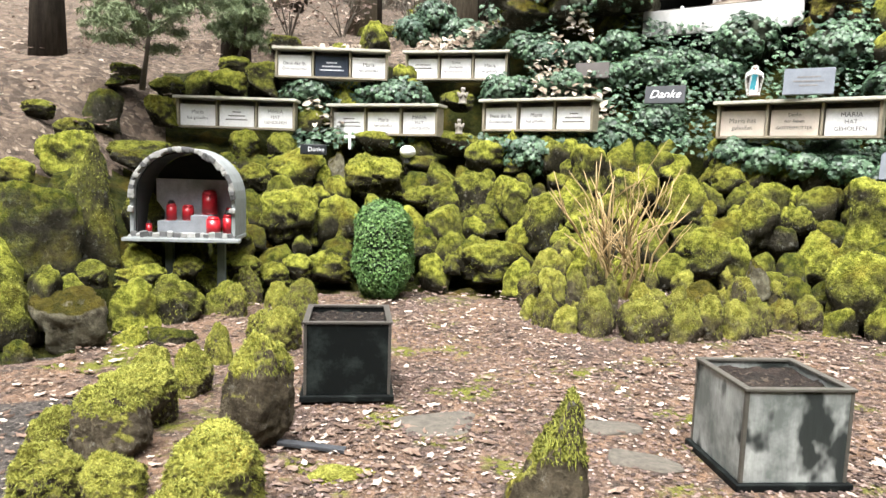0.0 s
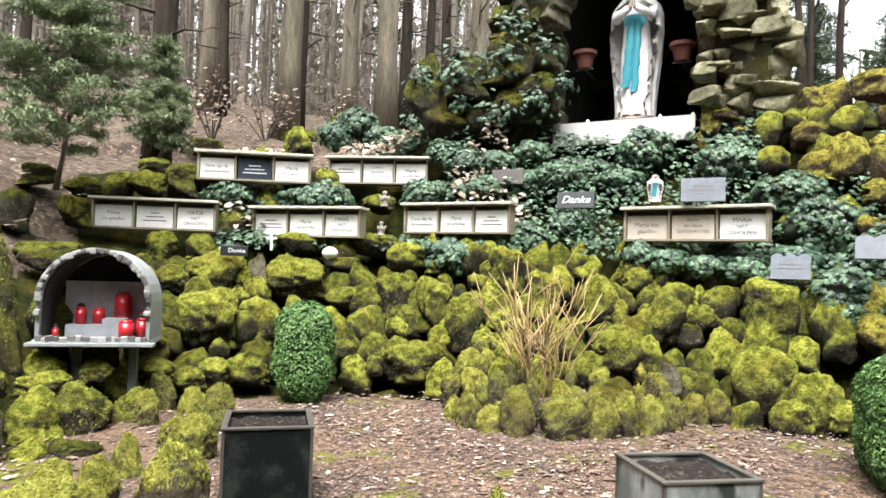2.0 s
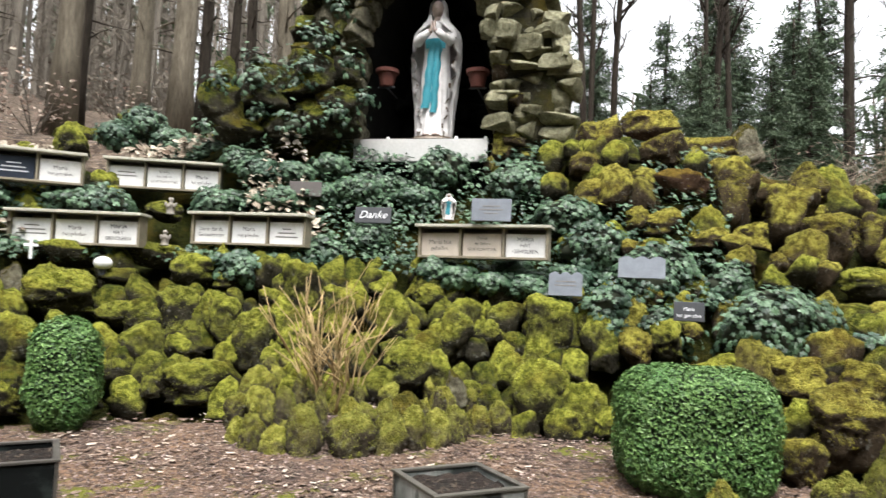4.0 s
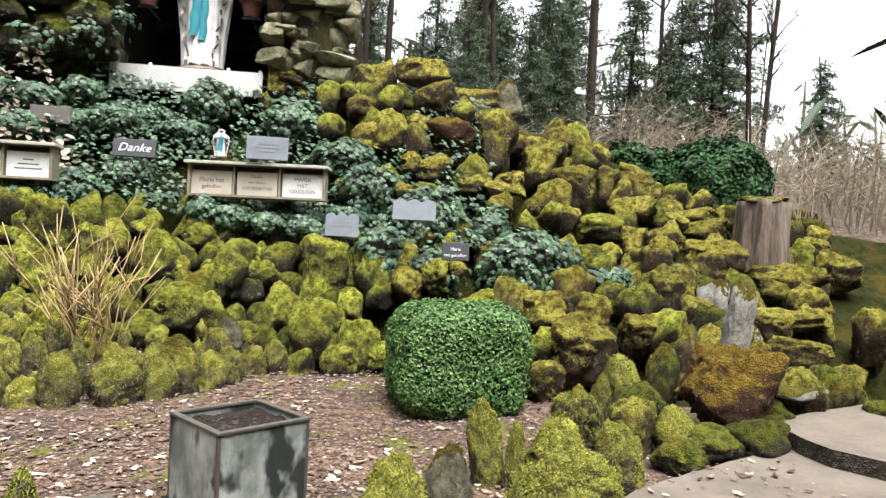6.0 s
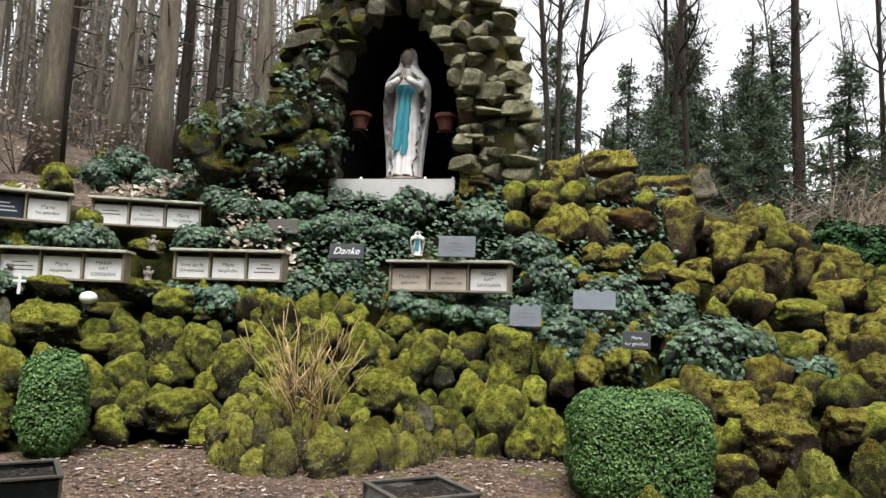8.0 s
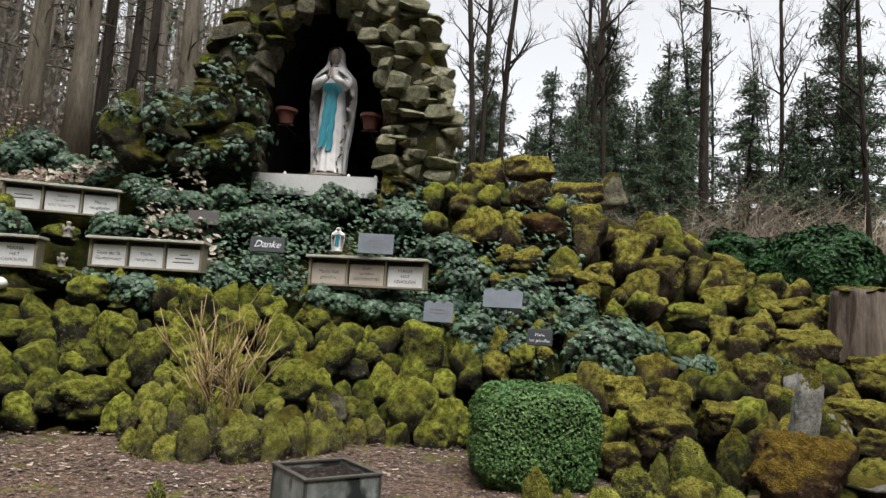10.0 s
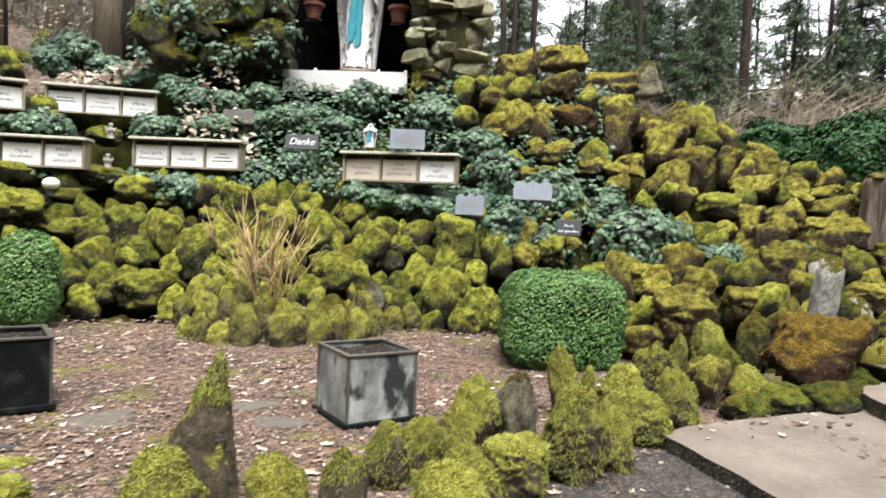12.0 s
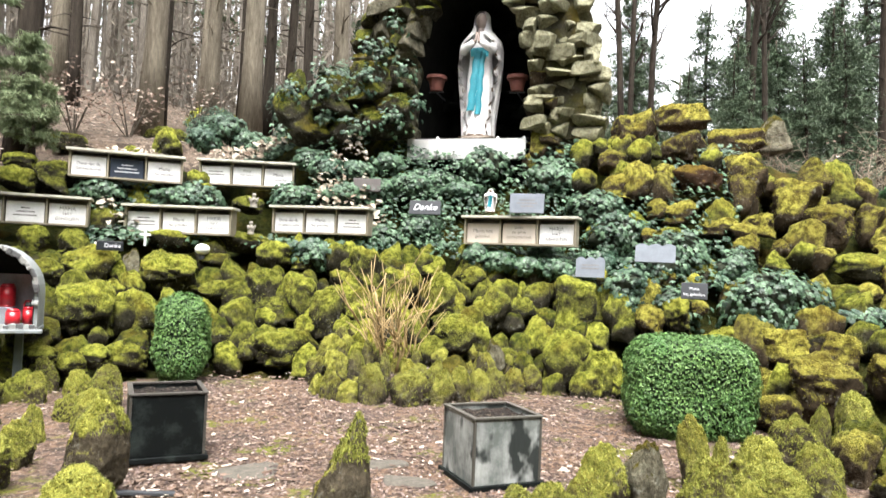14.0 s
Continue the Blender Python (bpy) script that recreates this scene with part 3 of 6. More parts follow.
INK = plain("engraved_letter_paint", (0.10, 0.10, 0.10), 0.7, scale=30)
INK_SOFT = plain("faded_letter_paint", (0.17, 0.16, 0.15), 0.7, scale=30)
INK_PALE = plain("pale_letter_paint", (0.72, 0.73, 0.75), 0.6, scale=30)


def lettering(parent, text, x, y, z, size, material, wide=1.0, slant=0.0):
    """Flat letters that stand upright, facing -y."""
    c = bpy.data.curves.new("lettering", "FONT")
    c.body, c.size, c.align_x, c.align_y, c.extrude, c.resolution_u = text, size, "CENTER", "CENTER", 0.0008, 3
    c.shear = slant
    tmp = new("lettering", c)
    me = bpy.data.meshes.new_from_object(tmp.evaluated_get(bpy.context.evaluated_depsgraph_get()))
    bpy.data.objects.remove(tmp)
    me.transform(pose(x, y, z, 90) @ Matrix.Diagonal((wide, 1, 1, 1)))
    me.materials.clear()
    return part_of("lettering", me, material, parent)


def bars(parent, rows, x, y, z, material):
    """Bars in place of unreadable lines of writing: rows of width and drop."""
    for w, dz in rows:
        part("line_of_writing", boxed(x, y, z + dz, w, 0.002, 0.014), material, parent)


def rack(m, tablets, width, label, depth=0.24):
    """A long shelf box with a pale lid and three tablets standing in it. tablets: stone, ink, lines of (text or bar width, height, size)."""
    r = thing("tablet_rack", m, label, "rack", "racks of votive tablets")
    h = 0.34
    part("base_board", boxed(0, depth / 2, 0, width, depth, 0.025, 0.004), RACK_WOOD, r)
    part("back_board", boxed(0, depth - 0.01, 0.025, width - 0.04, 0.018, h - 0.025, 0.002), RACK_WOOD, r)
    for s in (-1, 1):
        part("side_board", boxed(s * (width / 2 - 0.014), depth / 2 - 0.012, 0.025, 0.028, depth - 0.024, h - 0.025, 0.004), RACK_WOOD, r)
    for s in (-1, 1):
        part("divider", boxed(s * width / 6, depth / 2 - 0.03, 0.025, 0.022, depth - 0.07, h - 0.028, 0.003), RACK_WOOD, r)
    part("lid", boxed(0, depth / 2 - 0.02, h, width + 0.06, depth + 0.07, 0.032, 0.006), RACK_LID, r, "pale weathered lid board")
    tw, th = width / 3 - 0.055, 0.25
    for i, (stone, ink, lines) in enumerate(tablets):
        x = (i - 1) * (width / 3 - 0.004)
        t = part("tablet", boxed(x, 0.05, 0.027, tw, 0.025, th, 0.004), stone, r, "engraved stone tablet")
        for what, z, size in lines:
            if isinstance(what, str):
                lettering(t, what, x, 0.035, 0.027 + z, size, ink)
            else:
                bars(t, [(what, z)], x, 0.0365, 0.027, ink)
    return r


def lines_of(*w):
    """Bars, evenly spaced down a tablet."""
    return [(b, 0.165 - 0.045 * i, 0) for i, b in enumerate(w)]


MARIA = [("MARIA", 0.19, 0.062), ("HAT", 0.125, 0.055), ("GEHOLFEN", 0.06, 0.055)]
MARIA_SOFT = [("Maria hat", 0.15, 0.07), ("geholfen", 0.08, 0.06)]
DANK = [("Dank der lb.", 0.15, 0.058), ("Gottesmutter", 0.085, 0.056)]
DANKE = [("Danke", 0.2, 0.045), ("der lieben", 0.14, 0.045), ("GOTTESMUTTER", 0.075, 0.043)]
HELP = [("Maria", 0.16, 0.065), ("hat geholfen", 0.09, 0.05)]


def along(a, b, z):
    """The pose of a rack whose front lid runs from a to b, with its underside at z."""
    return pose((a[0] + b[0]) / 2, (a[1] + b[1]) / 2, z, 0, 0, math.degrees(math.atan2(b[1] - a[1], b[0] - a[0])))


W, C, K = TABLET, TABLET_CREAM, TABLET_BLACK
rack(along((2.647, 7.212), (3.83, 6.29), 1.785), [(C, INK_SOFT, MARIA_SOFT), (C, INK, DANKE), (W, INK, MARIA)], 1.46, "pale wooden rack with cream and white votive tablets")
rack(along((0.263, 8.282), (1.477, 7.632), 1.845), [(W, INK, DANK), (W, INK_SOFT, HELP), (W, INK_SOFT, lines_of(0.1, 0.2, 0.26))], 1.36, "weathered wooden rack with three white votive tablets")
rack(along((-1.626, 8.51), (-0.231, 8.037), 1.76), [(W, INK_SOFT, lines_of(0.16, 0.3, 0.33)), (W, INK_SOFT, HELP), (W, INK, MARIA)], 1.42, "weathered wooden rack with three white votive tablets")
rack(along((-3.37, 8.16), (-1.989, 8.26), 1.785), [(W, INK, HELP), (W, INK_SOFT, lines_of(0.1, 0.2, 0.26)), (W, INK_SOFT, MARIA)], 1.40, "weathered wooden rack with three white votive tablets")
rack(along((-2.313, 8.637), (-0.94, 8.721), 2.46), [(W, INK, DANK), (K, INK_PALE, lines_of(0.14, 0.24, 0.3)), (W, INK, HELP)], 1.40, "weathered rack with one black and two white tablets")
rack(along((-0.715, 9.206), (0.55, 8.95), 2.535), [(W, INK_SOFT, lines_of(0.2, 0.24)), (W, INK_SOFT, DANKE), (W, INK, HELP)], 1.36, "weathered wooden rack with three white votive tablets")

# ---- grotto ----
GROTTO = pose(3.10, 8.64, 3.15, 0, 0, -32.1)
MORTAR = moss_stone("dark_mortar", (0.05, 0.045, 0.03), (0.11, 0.1, 0.07), (0.05, 0.055, 0.01), (0.1, 0.1, 0.02), 0.55, 0.8)
# niche rock is near-black, so the niche's shade is part of its colour
NICHE_SHADE = plain("niche_shade_rock", (0.008, 0.008, 0.007), 0.95, scale=5, lo=0.5, hi=1.6, bump=0.6, spec=0.1)


def niche_half(z):
    return float(np.interp(z, [0, 1.3, 1.8, 2.3, 2.75, 3.0, 3.1], [0.93, 0.92, 0.85, 0.66, 0.38, 0.12, 0.0]))


def outer_half(z):
    return float(np.interp(z, [0, 1.0, 2.0, 2.6, 3.0, 3.4, 3.75], [1.95, 1.95, 1.85, 1.65, 1.45, 1.05, 0.3]))


def build_grotto():
    g = thing("rock_grotto", GROTTO, "tall arched grotto of stacked rough stone with a dark niche", "grotto")
    # a solid core with the niche let into its front
    bm = bmesh.new()
    zs = [-0.5, 0.0, 0.5, 1.0, 1.5, 2.0, 2.4, 2.7, 2.9, 3.02]
    inner = [(-niche_half(max(z, 0)) - 0.1, z) for z in zs] + [(0.0, 3.2)] + [(niche_half(max(z, 0)) + 0.1, z) for z in reversed(zs)]
    outer = [(-outer_half(max(z, 0)) + 0.16, z) for z in zs] + [(0.0, 3.6)] + [(outer_half(max(z, 0)) - 0.16, z) for z in reversed(zs)]
    fi, fo = ([bm.verts.new((x, 0.35, z)) for x, z in row] for row in (inner, outer))
    bi = [bm.verts.new((x * 0.75, 1.9, z * 0.95)) for x, z in inner]
    bo = [bm.verts.new((x * 0.9, 2.4, z * 0.96)) for x, z in outer]
    for i in range(len(inner) - 1):
        bm.faces.new((fi[i], fi[i + 1], fo[i + 1], fo[i]))
        bm.faces.new((fi[i + 1], fi[i], bi[i], bi[i + 1]))
        bm.faces.new((fo[i], fo[i + 1], bo[i + 1], bo[i]))
    bm.faces.new(bi[::-1])
    bm.faces.new(bo)
    bmesh.ops.recalc_face_normals(bm, faces=bm.faces)
    part("niche_core", bm, NICHE_SHADE, g, "rock inside of the niche, near-black to hold its shade")
    bm = bmesh.new()
    fi, fo = ([bm.verts.new((x, 0.14 + 0.06 * noise.noise(Vector((x * 3, z * 3, 0))), z)) for x, z in row] for row in (inner, outer))
    bi, bo = ([bm.verts.new((x, 0.35, z)) for x, z in row] for row in (inner, outer))
    for i in range(len(inner) - 1):
        bm.faces.new((fi[i], fi[i + 1], fo[i + 1], fo[i]))
        bm.faces.new((fi[i + 1], fi[i], bi[i], bi[i + 1]))
        bm.faces.new((fo[i], fo[i + 1], bo[i + 1], bo[i]))
    bmesh.ops.recalc_face_normals(bm, faces=bm.faces)
    part("mortar", bm, MORTAR, g, "dark mossy mortar between the stones")
    part("niche_floor", boxed(0, 1.05, -0.5, 2.2, 1.6, 0.88, 0.02), NICHE_SHADE, g)
    rng = random.Random(5)
    z, k = -0.45, 0
    while z < 3.55:
        h = rng.uniform(0.10, 0.22) if z > 0.2 else rng.uniform(0.28, 0.45)
        zi, zo = niche_half(max(0, z + h / 2)), outer_half(max(0, z + h / 2))
        for s in (-1, 1):
            x = zi
            while x < zo - 0.08:
                w = min(rng.uniform(0.17, 0.40), zo - x + 0.1)
                if zo - x - w < 0.15:
                    w = zo - x + rng.uniform(-0.05, 0.14)
                d = rng.uniform(0.5, 0.75)
                y = 0.12 + rng.uniform(-0.17, 0.12) + 0.12 * (x - zi)
                # the left side takes the darker moss and stone
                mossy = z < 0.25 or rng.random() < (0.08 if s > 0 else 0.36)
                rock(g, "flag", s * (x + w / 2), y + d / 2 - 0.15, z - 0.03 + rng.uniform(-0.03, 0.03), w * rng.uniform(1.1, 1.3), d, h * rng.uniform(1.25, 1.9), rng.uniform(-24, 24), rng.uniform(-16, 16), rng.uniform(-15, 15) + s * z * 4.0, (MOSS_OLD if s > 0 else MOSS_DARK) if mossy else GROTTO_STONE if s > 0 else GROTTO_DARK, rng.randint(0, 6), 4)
                x += w
        z += h * 0.97
    for i in range(26):
        a = rng.uniform(-1, 1)
        zz = rng.uniform(0.1, 2.6)
        rock(g, "slab", a * niche_half(zz) * 0.8, 1.75, zz, 0.5, 0.5, 0.3, rng.uniform(0, 90), 0, 0, NICHE_SHADE, i, 3)
    return g


build_grotto()
LEDGE = plain("white_painted_board", (0.58, 0.575, 0.56), 0.6, scale=3, lo=0.85, hi=1.05, bump=0.1)
ledge = thing("white_ledge", GROTTO, "white painted board ledge with lamp studs before the niche", "ledge")
part("board", boxed(0, 0.02, 0.0, 1.86, 0.04, 0.31, 0.005), LEDGE, ledge)
part("top_board", boxed(0, 0.2, 0.27, 1.84, 0.32, 0.035, 0.004), LEDGE, ledge)
for x in (-0.9, -0.45, 0.5, 0.9):
    bm = bmesh.new()
    bmesh.ops.create_uvsphere(bm, u_segments=10, v_segments=7, radius=0.024, matrix=Matrix.Translation((x, 0.03, 0.325)))
    part("stud", bm, TABLET, ledge, "small white knob", True)

STATUE_WHITE = plain("painted_statue_white", (0.82, 0.80, 0.79), 0.55, scale=7, lo=0.72, hi=1.06, bump=0.15)
STATUE_BLUE = plain("painted_statue_blue", (0.045, 0.29, 0.36), 0.5, scale=9, lo=0.75, hi=1.15, bump=0.1)
STATUE_SKIN = plain("painted_statue_rose", (0.42, 0.33, 0.29), 0.6, scale=9, lo=0.7, hi=1.1, bump=0.1)
STATUE_EDGE = plain("worn_statue_edge", (0.13, 0.09, 0.055), 0.6, scale=20, lo=0.6, hi=1.2)


def statue(m, tall, label, seg=72):
    """A robed standing figure as one plain mesh: gown, open mantle with a veil, sash, head and joined palms."""
    bm = bmesh.new()

    def skin(rows, mat_of, closed):
        grid = [[bm.verts.new(p) for p in row] for row in rows]
        for i in range(len(grid) - 1):
            n = len(grid[i])
            for k in range(n if closed else n - 1):
                f = bm.faces.new((grid[i][k], grid[i][(k + 1) % n], grid[i + 1][(k + 1) % n], grid[i + 1][k]))
                f.material_index = mat_of(i, k)

    def at(z, zs, rs):
        return float(np.interp(z, zs, rs))

    gz, gx = [0, 0.03, 0.2, 0.45, 0.64, 0.72, 0.80, 0.84], [0.125, 0.115, 0.098, 0.10, 0.085, 0.10, 0.085, 0.03]
    rows = []
    for i in range(61):
        z = 0.84 * i / 60
        r = at(z, gz, gx)
        rows.append([(math.sin(a) * r * (1 + 0.07 * math.sin(a * 13 + z * 4) * max(0, 0.64 - z) / 0.64), -math.cos(a) * r * 0.85 * (1 + 0.07 * math.sin(a * 13 + z * 4) * max(0, 0.64 - z) / 0.64), z)
                     for a in (2 * math.pi * k / seg for k in range(seg))])
    skin(rows, lambda i, k: 0, True)
    mz = [0.012, 0.06, 0.2, 0.4, 0.55, 0.68, 0.745, 0.79, 0.83, 0.87, 0.91, 0.95, 0.98, 0.995]
    mx = [0.125, 0.128, 0.138, 0.162, 0.175, 0.172, 0.158, 0.118, 0.082, 0.068, 0.066, 0.060, 0.040, 0.010]
    my = [0.11, 0.11, 0.115, 0.125, 0.13, 0.125, 0.115, 0.10, 0.085, 0.08, 0.08, 0.075, 0.05, 0.012]
    op = [34, 36, 42, 48, 50, 48, 34, 18, 24, 44, 48, 44, 22, 4]
    for shell in (0.0, -0.012):
        rows = []
        for i in range(91):
            z = 0.012 + 0.983 * i / 90
            rx, ry, gap = at(z, mz, mx) + shell, at(z, mz, my) + shell, at(z, mz, op)
            gap += 4.0 * math.sin(z * 46) * (1 if z < 0.7 else 0.0)
            row = []
            for k in range(seg + 1):
                a = radians(gap + (360 - 2 * gap) * k / seg)
                edge = math.exp(-min(k, seg - k) / 3.0) * (1 if z < 0.74 else 0.2)
                fold = 1 + 0.05 * math.sin(a * 14 + 3 * math.sin(z * 6)) * max(0.0, 0.74 - z) / 0.74 + edge * (0.10 + 0.07 * math.sin(z * 46 + 1))
                row.append((math.sin(a) * rx * fold, -math.cos(a) * ry * fold, z))
            rows.append(row)
        skin(rows, lambda i, k: 3 if (k in (0, seg - 1) and i < 66 and i % 5 < 3) else 0, False)
    # sash: a band and two falling ribbons
    for x0, x1, z0, z1, w in ((-0.012, -0.05, 0.655, 0.20, 0.029), (0.026, 0.006, 0.655, 0.17, 0.024)):
        rows = []
        for i in range(19):
            z = z0 + (z1 - z0) * i / 18
            x = x0 + (x1 - x0) * i / 18 + 0.004 * math.sin(i * 1.3)
            y = -at(z, gz, gx) * 0.85 - 0.012
            rows.append([(x - w, y + 0.012, z), (x - w * 0.4, y - 0.006, z), (x + w * 0.4, y - 0.006, z), (x + w, y + 0.012, z)])
        skin(rows, lambda i, k: 1, False)
    rows = []
    for i in range(5):
        z = 0.62 + 0.016 * i
        r = at(z, gz, gx) + 0.01
        rows.append([(math.sin(a) * r, -math.cos(a) * r * 0.87, z) for a in (radians(-46 + 92 * k / 20) for k in range(21))])
    skin(rows, lambda i, k: 1, False)

    def ball(x, y, z, rx, ry, rz, mat, tilt=0.0):
        made = bmesh.ops.create_uvsphere(bm, u_segments=18, v_segments=12, radius=1.0, matrix=pose(x, y, z, tilt) @ Matrix.Diagonal((rx, ry, rz, 1)))
        for f in {f for v in made["verts"] for f in v.link_faces}:
            f.material_index = mat

    ball(0, -0.028, 0.905, 0.046, 0.052, 0.062, 2)
    ball(0, -0.02, 0.838, 0.03, 0.03, 0.04, 2)
    ball(0, -0.078, 0.898, 0.007, 0.01, 0.012, 2)
    for s in (-1, 1):
        # sleeves that taper from the shoulder over the elbow to the joined palms
        before = set(bm.faces)
        tube(bm, [(s * 0.095, -0.03, 0.755), (s * 0.118, -0.075, 0.69), (s * 0.11, -0.112, 0.652), (s * 0.075, -0.142, 0.672), (s * 0.026, -0.150, 0.708)], [0.03, 0.034, 0.034, 0.03, 0.022], 12)
        for f in set(bm.faces) - before:
            f.material_index = 0
        ball(s * 0.009, -0.158, 0.742, 0.009, 0.017, 0.048, 2, -14)
        ball(s * 0.020, -0.153, 0.708, 0.016, 0.018, 0.018, 2)
        ball(s * 0.035, -0.10, 0.012, 0.03, 0.05, 0.014, 2)
    ball(0, 0, 0.0, 0.16, 0.14, 0.022, 3)
    bmesh.ops.recalc_face_normals(bm, faces=bm.faces)
    bm.transform(Matrix.Scale(tall, 4))
    ob = part("statue", bm, None, None, shaded=True)
    for mt in (STATUE_WHITE, STATUE_BLUE, STATUE_SKIN, STATUE_EDGE):
        ob.data.materials.append(mt)
    ob.matrix_basis = m
    return tagged(ob, label, "statue")


statue(GROTTO @ pose(0.05, 0.65, 0.43, 0, 0, 0), 2.11, "white robed statue with blue sash standing in the niche")
plinth = thing("statue_plinth", GROTTO @ pose(0.05, 0.65, 0.4), "low round stone plinth under the statue", "plinth")
bm = bmesh.new()
bmesh.ops.create_cone(bm, segments=24, radius1=0.33, radius2=0.31, depth=0.05, cap_ends=True)
part("slab", bm, plain("plinth_stone", (0.3, 0.25, 0.2), 0.8), plinth)


# ---- stones: shape and surface letters, place, width, height ----
BANK_A = [
    ('ao', 8.73, 11.11, 4.53, 1.26, 0.66), ('ao', 7.98, 11.53, 4.13, 0.81, 0.98), ('ao', 5.66, 6.82, 2.88, 0.65, 0.63),
    ('ao', 9.78, 10.65, 3.76, 1.31, 0.98), ('sg', 10.33, 10.34, 4.08, 0.82, 0.87), ('ar', 5.66, 6.49, 2.56, 0.71, 0.43),
    ('ao', 6.13, 6.14, 2.17, 0.59, 0.85), ('co', 5.05, 6.89, 2.42, 0.57, 0.64), ('so', 7.12, 5.96, 2.58, 0.48, 0.58),
    ('ao', 6.58, 5.80, 2.05, 0.69, 0.77), ('ao', 6.80, 5.40, 1.81, 0.68, 0.66), ('ao', 7.24, 5.28, 1.91, 0.33, 0.58),
    ('ao', 7.71, 5.15, 1.96, 0.63, 0.49), ('ao', 7.35, 4.90, 1.68, 0.66, 0.44), ('cm', 6.74, 4.91, 1.42, 0.61, 0.45),
]
BANK_B = [
    ('so', 5.79, 5.68, 1.61, 0.40, 0.44), ('co', 6.16, 5.49, 1.73, 0.23, 0.26), ('co', 5.65, 6.02, 1.97, 0.56, 0.30),
    ('co', 5.33, 6.34, 2.12, 0.48, 0.37), ('ao', 6.91, 4.56, 1.24, 0.40, 0.47), ('co', 7.25, 4.38, 1.29, 0.51, 0.41),
    ('ao', 7.96, 4.31, 1.48, 0.72, 0.39), ('ao', 7.54, 3.95, 1.03, 0.78, 0.58), ('ao', 8.13, 4.56, 1.76, 0.58, 0.24),
    ('co', 6.58, 4.65, 1.23, 0.32, 0.27), ('bp', 6.76, 3.47, 0.52, 0.36, 0.67), ('ao', 6.37, 3.84, 0.65, 0.45, 0.58),
    ('ao', 6.51, 3.46, 0.54, 0.38, 0.48), ('ao', 5.72, 3.63, 0.38, 0.51, 0.45), ('ao', 5.11, 3.89, 0.09, 0.76, 0.66),
]
BANK_C = [
    ('ao', 5.68, 4.14, 0.59, 0.42, 0.40), ('ao', 5.28, 4.48, 0.55, 0.62, 0.44), ('ao', 4.62, 3.92, -0.08, 0.50, 0.56), ('ao', 4.76, 4.32, 0.0, 0.52, 0.66),
    ('ao', 4.45, 4.55, -0.05, 0.46, 0.60), ('cm', 4.28, 4.84, -0.05, 0.42, 0.56), ('cm', 4.99, 4.93, 0.72, 0.40, 0.25),
    ('co', 4.41, 5.61, 0.74, 0.39, 0.42), ('bm', 4.68, 5.43, 0.78, 0.33, 0.48), ('co', 4.93, 5.36, 1.02, 0.21, 0.20),
    ('cm', 3.50, 5.76, 0.07, 0.62, 0.78), ('cm', 3.86, 5.62, 0.03, 0.52, 0.64), ('cm', 3.62, 5.50, -0.05, 0.40, 0.46), ('bm', 4.20, 6.01, 0.87, 0.40, 0.63), ('bm', 3.77, 6.20, 0.69, 0.58, 0.77),
    ('sm', 2.88, 6.43, 0.60, 0.42, 0.71), ('cm', 3.26, 6.43, 0.83, 0.36, 0.33), ('cm', 3.27, 6.10, 0.42, 0.41, 0.49),
    ('cm', 2.35, 6.28, 0.45, 0.60, 0.51), ('cm', 3.94, 5.35, 0.13, 0.23, 0.30), ('cm', 2.86, 6.02, 0.29, 0.30, 0.30),
]
BANK_D = [
    ('bm', 2.83, 7.12, 1.28, 0.46, 0.42), ('cm', 0.41, 6.97, 0.24, 0.75, 0.45), ('bm', 0.95, 7.15, 0.49, 0.47, 0.73),
    ('bm', 0.65, 7.41, 0.60, 0.46, 0.77), ('bm', 0.34, 7.38, 0.64, 0.33, 0.39), ('cm', 0.34, 8.08, 1.30, 0.57, 0.45),
    ('bm', 0.21, 7.65, 0.80, 0.53, 0.59), ('bm', -0.12, 7.56, 0.72, 0.40, 0.48), ('lm', -0.12, 8.39, 1.54, 0.73, 0.32),
    ('cm', -0.04, 8.86, 2.11, 0.50, 0.28), ('bm', -0.02, 7.03, 0.28, 0.22, 0.34), ('cm', -0.30, 7.16, 0.39, 0.31, 0.31),
    ('lm', -0.44, 8.10, 1.34, 0.44, 0.20), ('cm', -0.38, 7.69, 0.91, 0.48, 0.29), ('bm', 1.24, 6.97, 0.73, 0.30, 0.34),
]
BANK_E = [
    ('bm', 1.45, 7.47, 1.05, 0.47, 0.68), ('bm', 1.78, 7.09, 0.90, 0.40, 0.56), ('bm', 2.29, 6.83, 0.83, 0.45, 0.61),
    ('cm', 0.70, 7.89, 1.34, 0.37, 0.26), ('bo', 7.68, 11.68, 4.26, 0.61, 0.69), ('co', 4.84, 7.28, 2.88, 0.43, 0.40),
    ('bo', 4.79, 7.03, 2.49, 0.42, 0.39), ('co', 5.11, 6.54, 2.18, 0.33, 0.33), ('bo', 6.09, 5.80, 1.96, 0.40, 0.36),
    ('cm', 2.76, 7.01, 1.21, 0.37, 0.30), ('bm', -3.60, 6.17, 1.04, 0.50, 0.62), ('sm', -3.12, 5.71, 0.45, 0.48, 1.18),
    ('ad', -3.30, 5.20, 0.37, 0.78, 0.86), ('um', -3.05, 4.50, 0.0, 0.46, 0.68), ('cm', -2.72, 5.80, 0.25, 0.36, 0.42), ('cd', -2.50, 6.25, 0.30, 0.44, 0.52), ('bm', -2.10, 6.40, 0.35, 0.42, 0.50), ('um', -2.85, 6.10, 0.55, 0.40, 0.62), ('cm', -2.20, 6.10, 0.15, 0.34, 0.36), ('ag', -2.68, 4.63, -0.08, 0.52, 0.57),
]
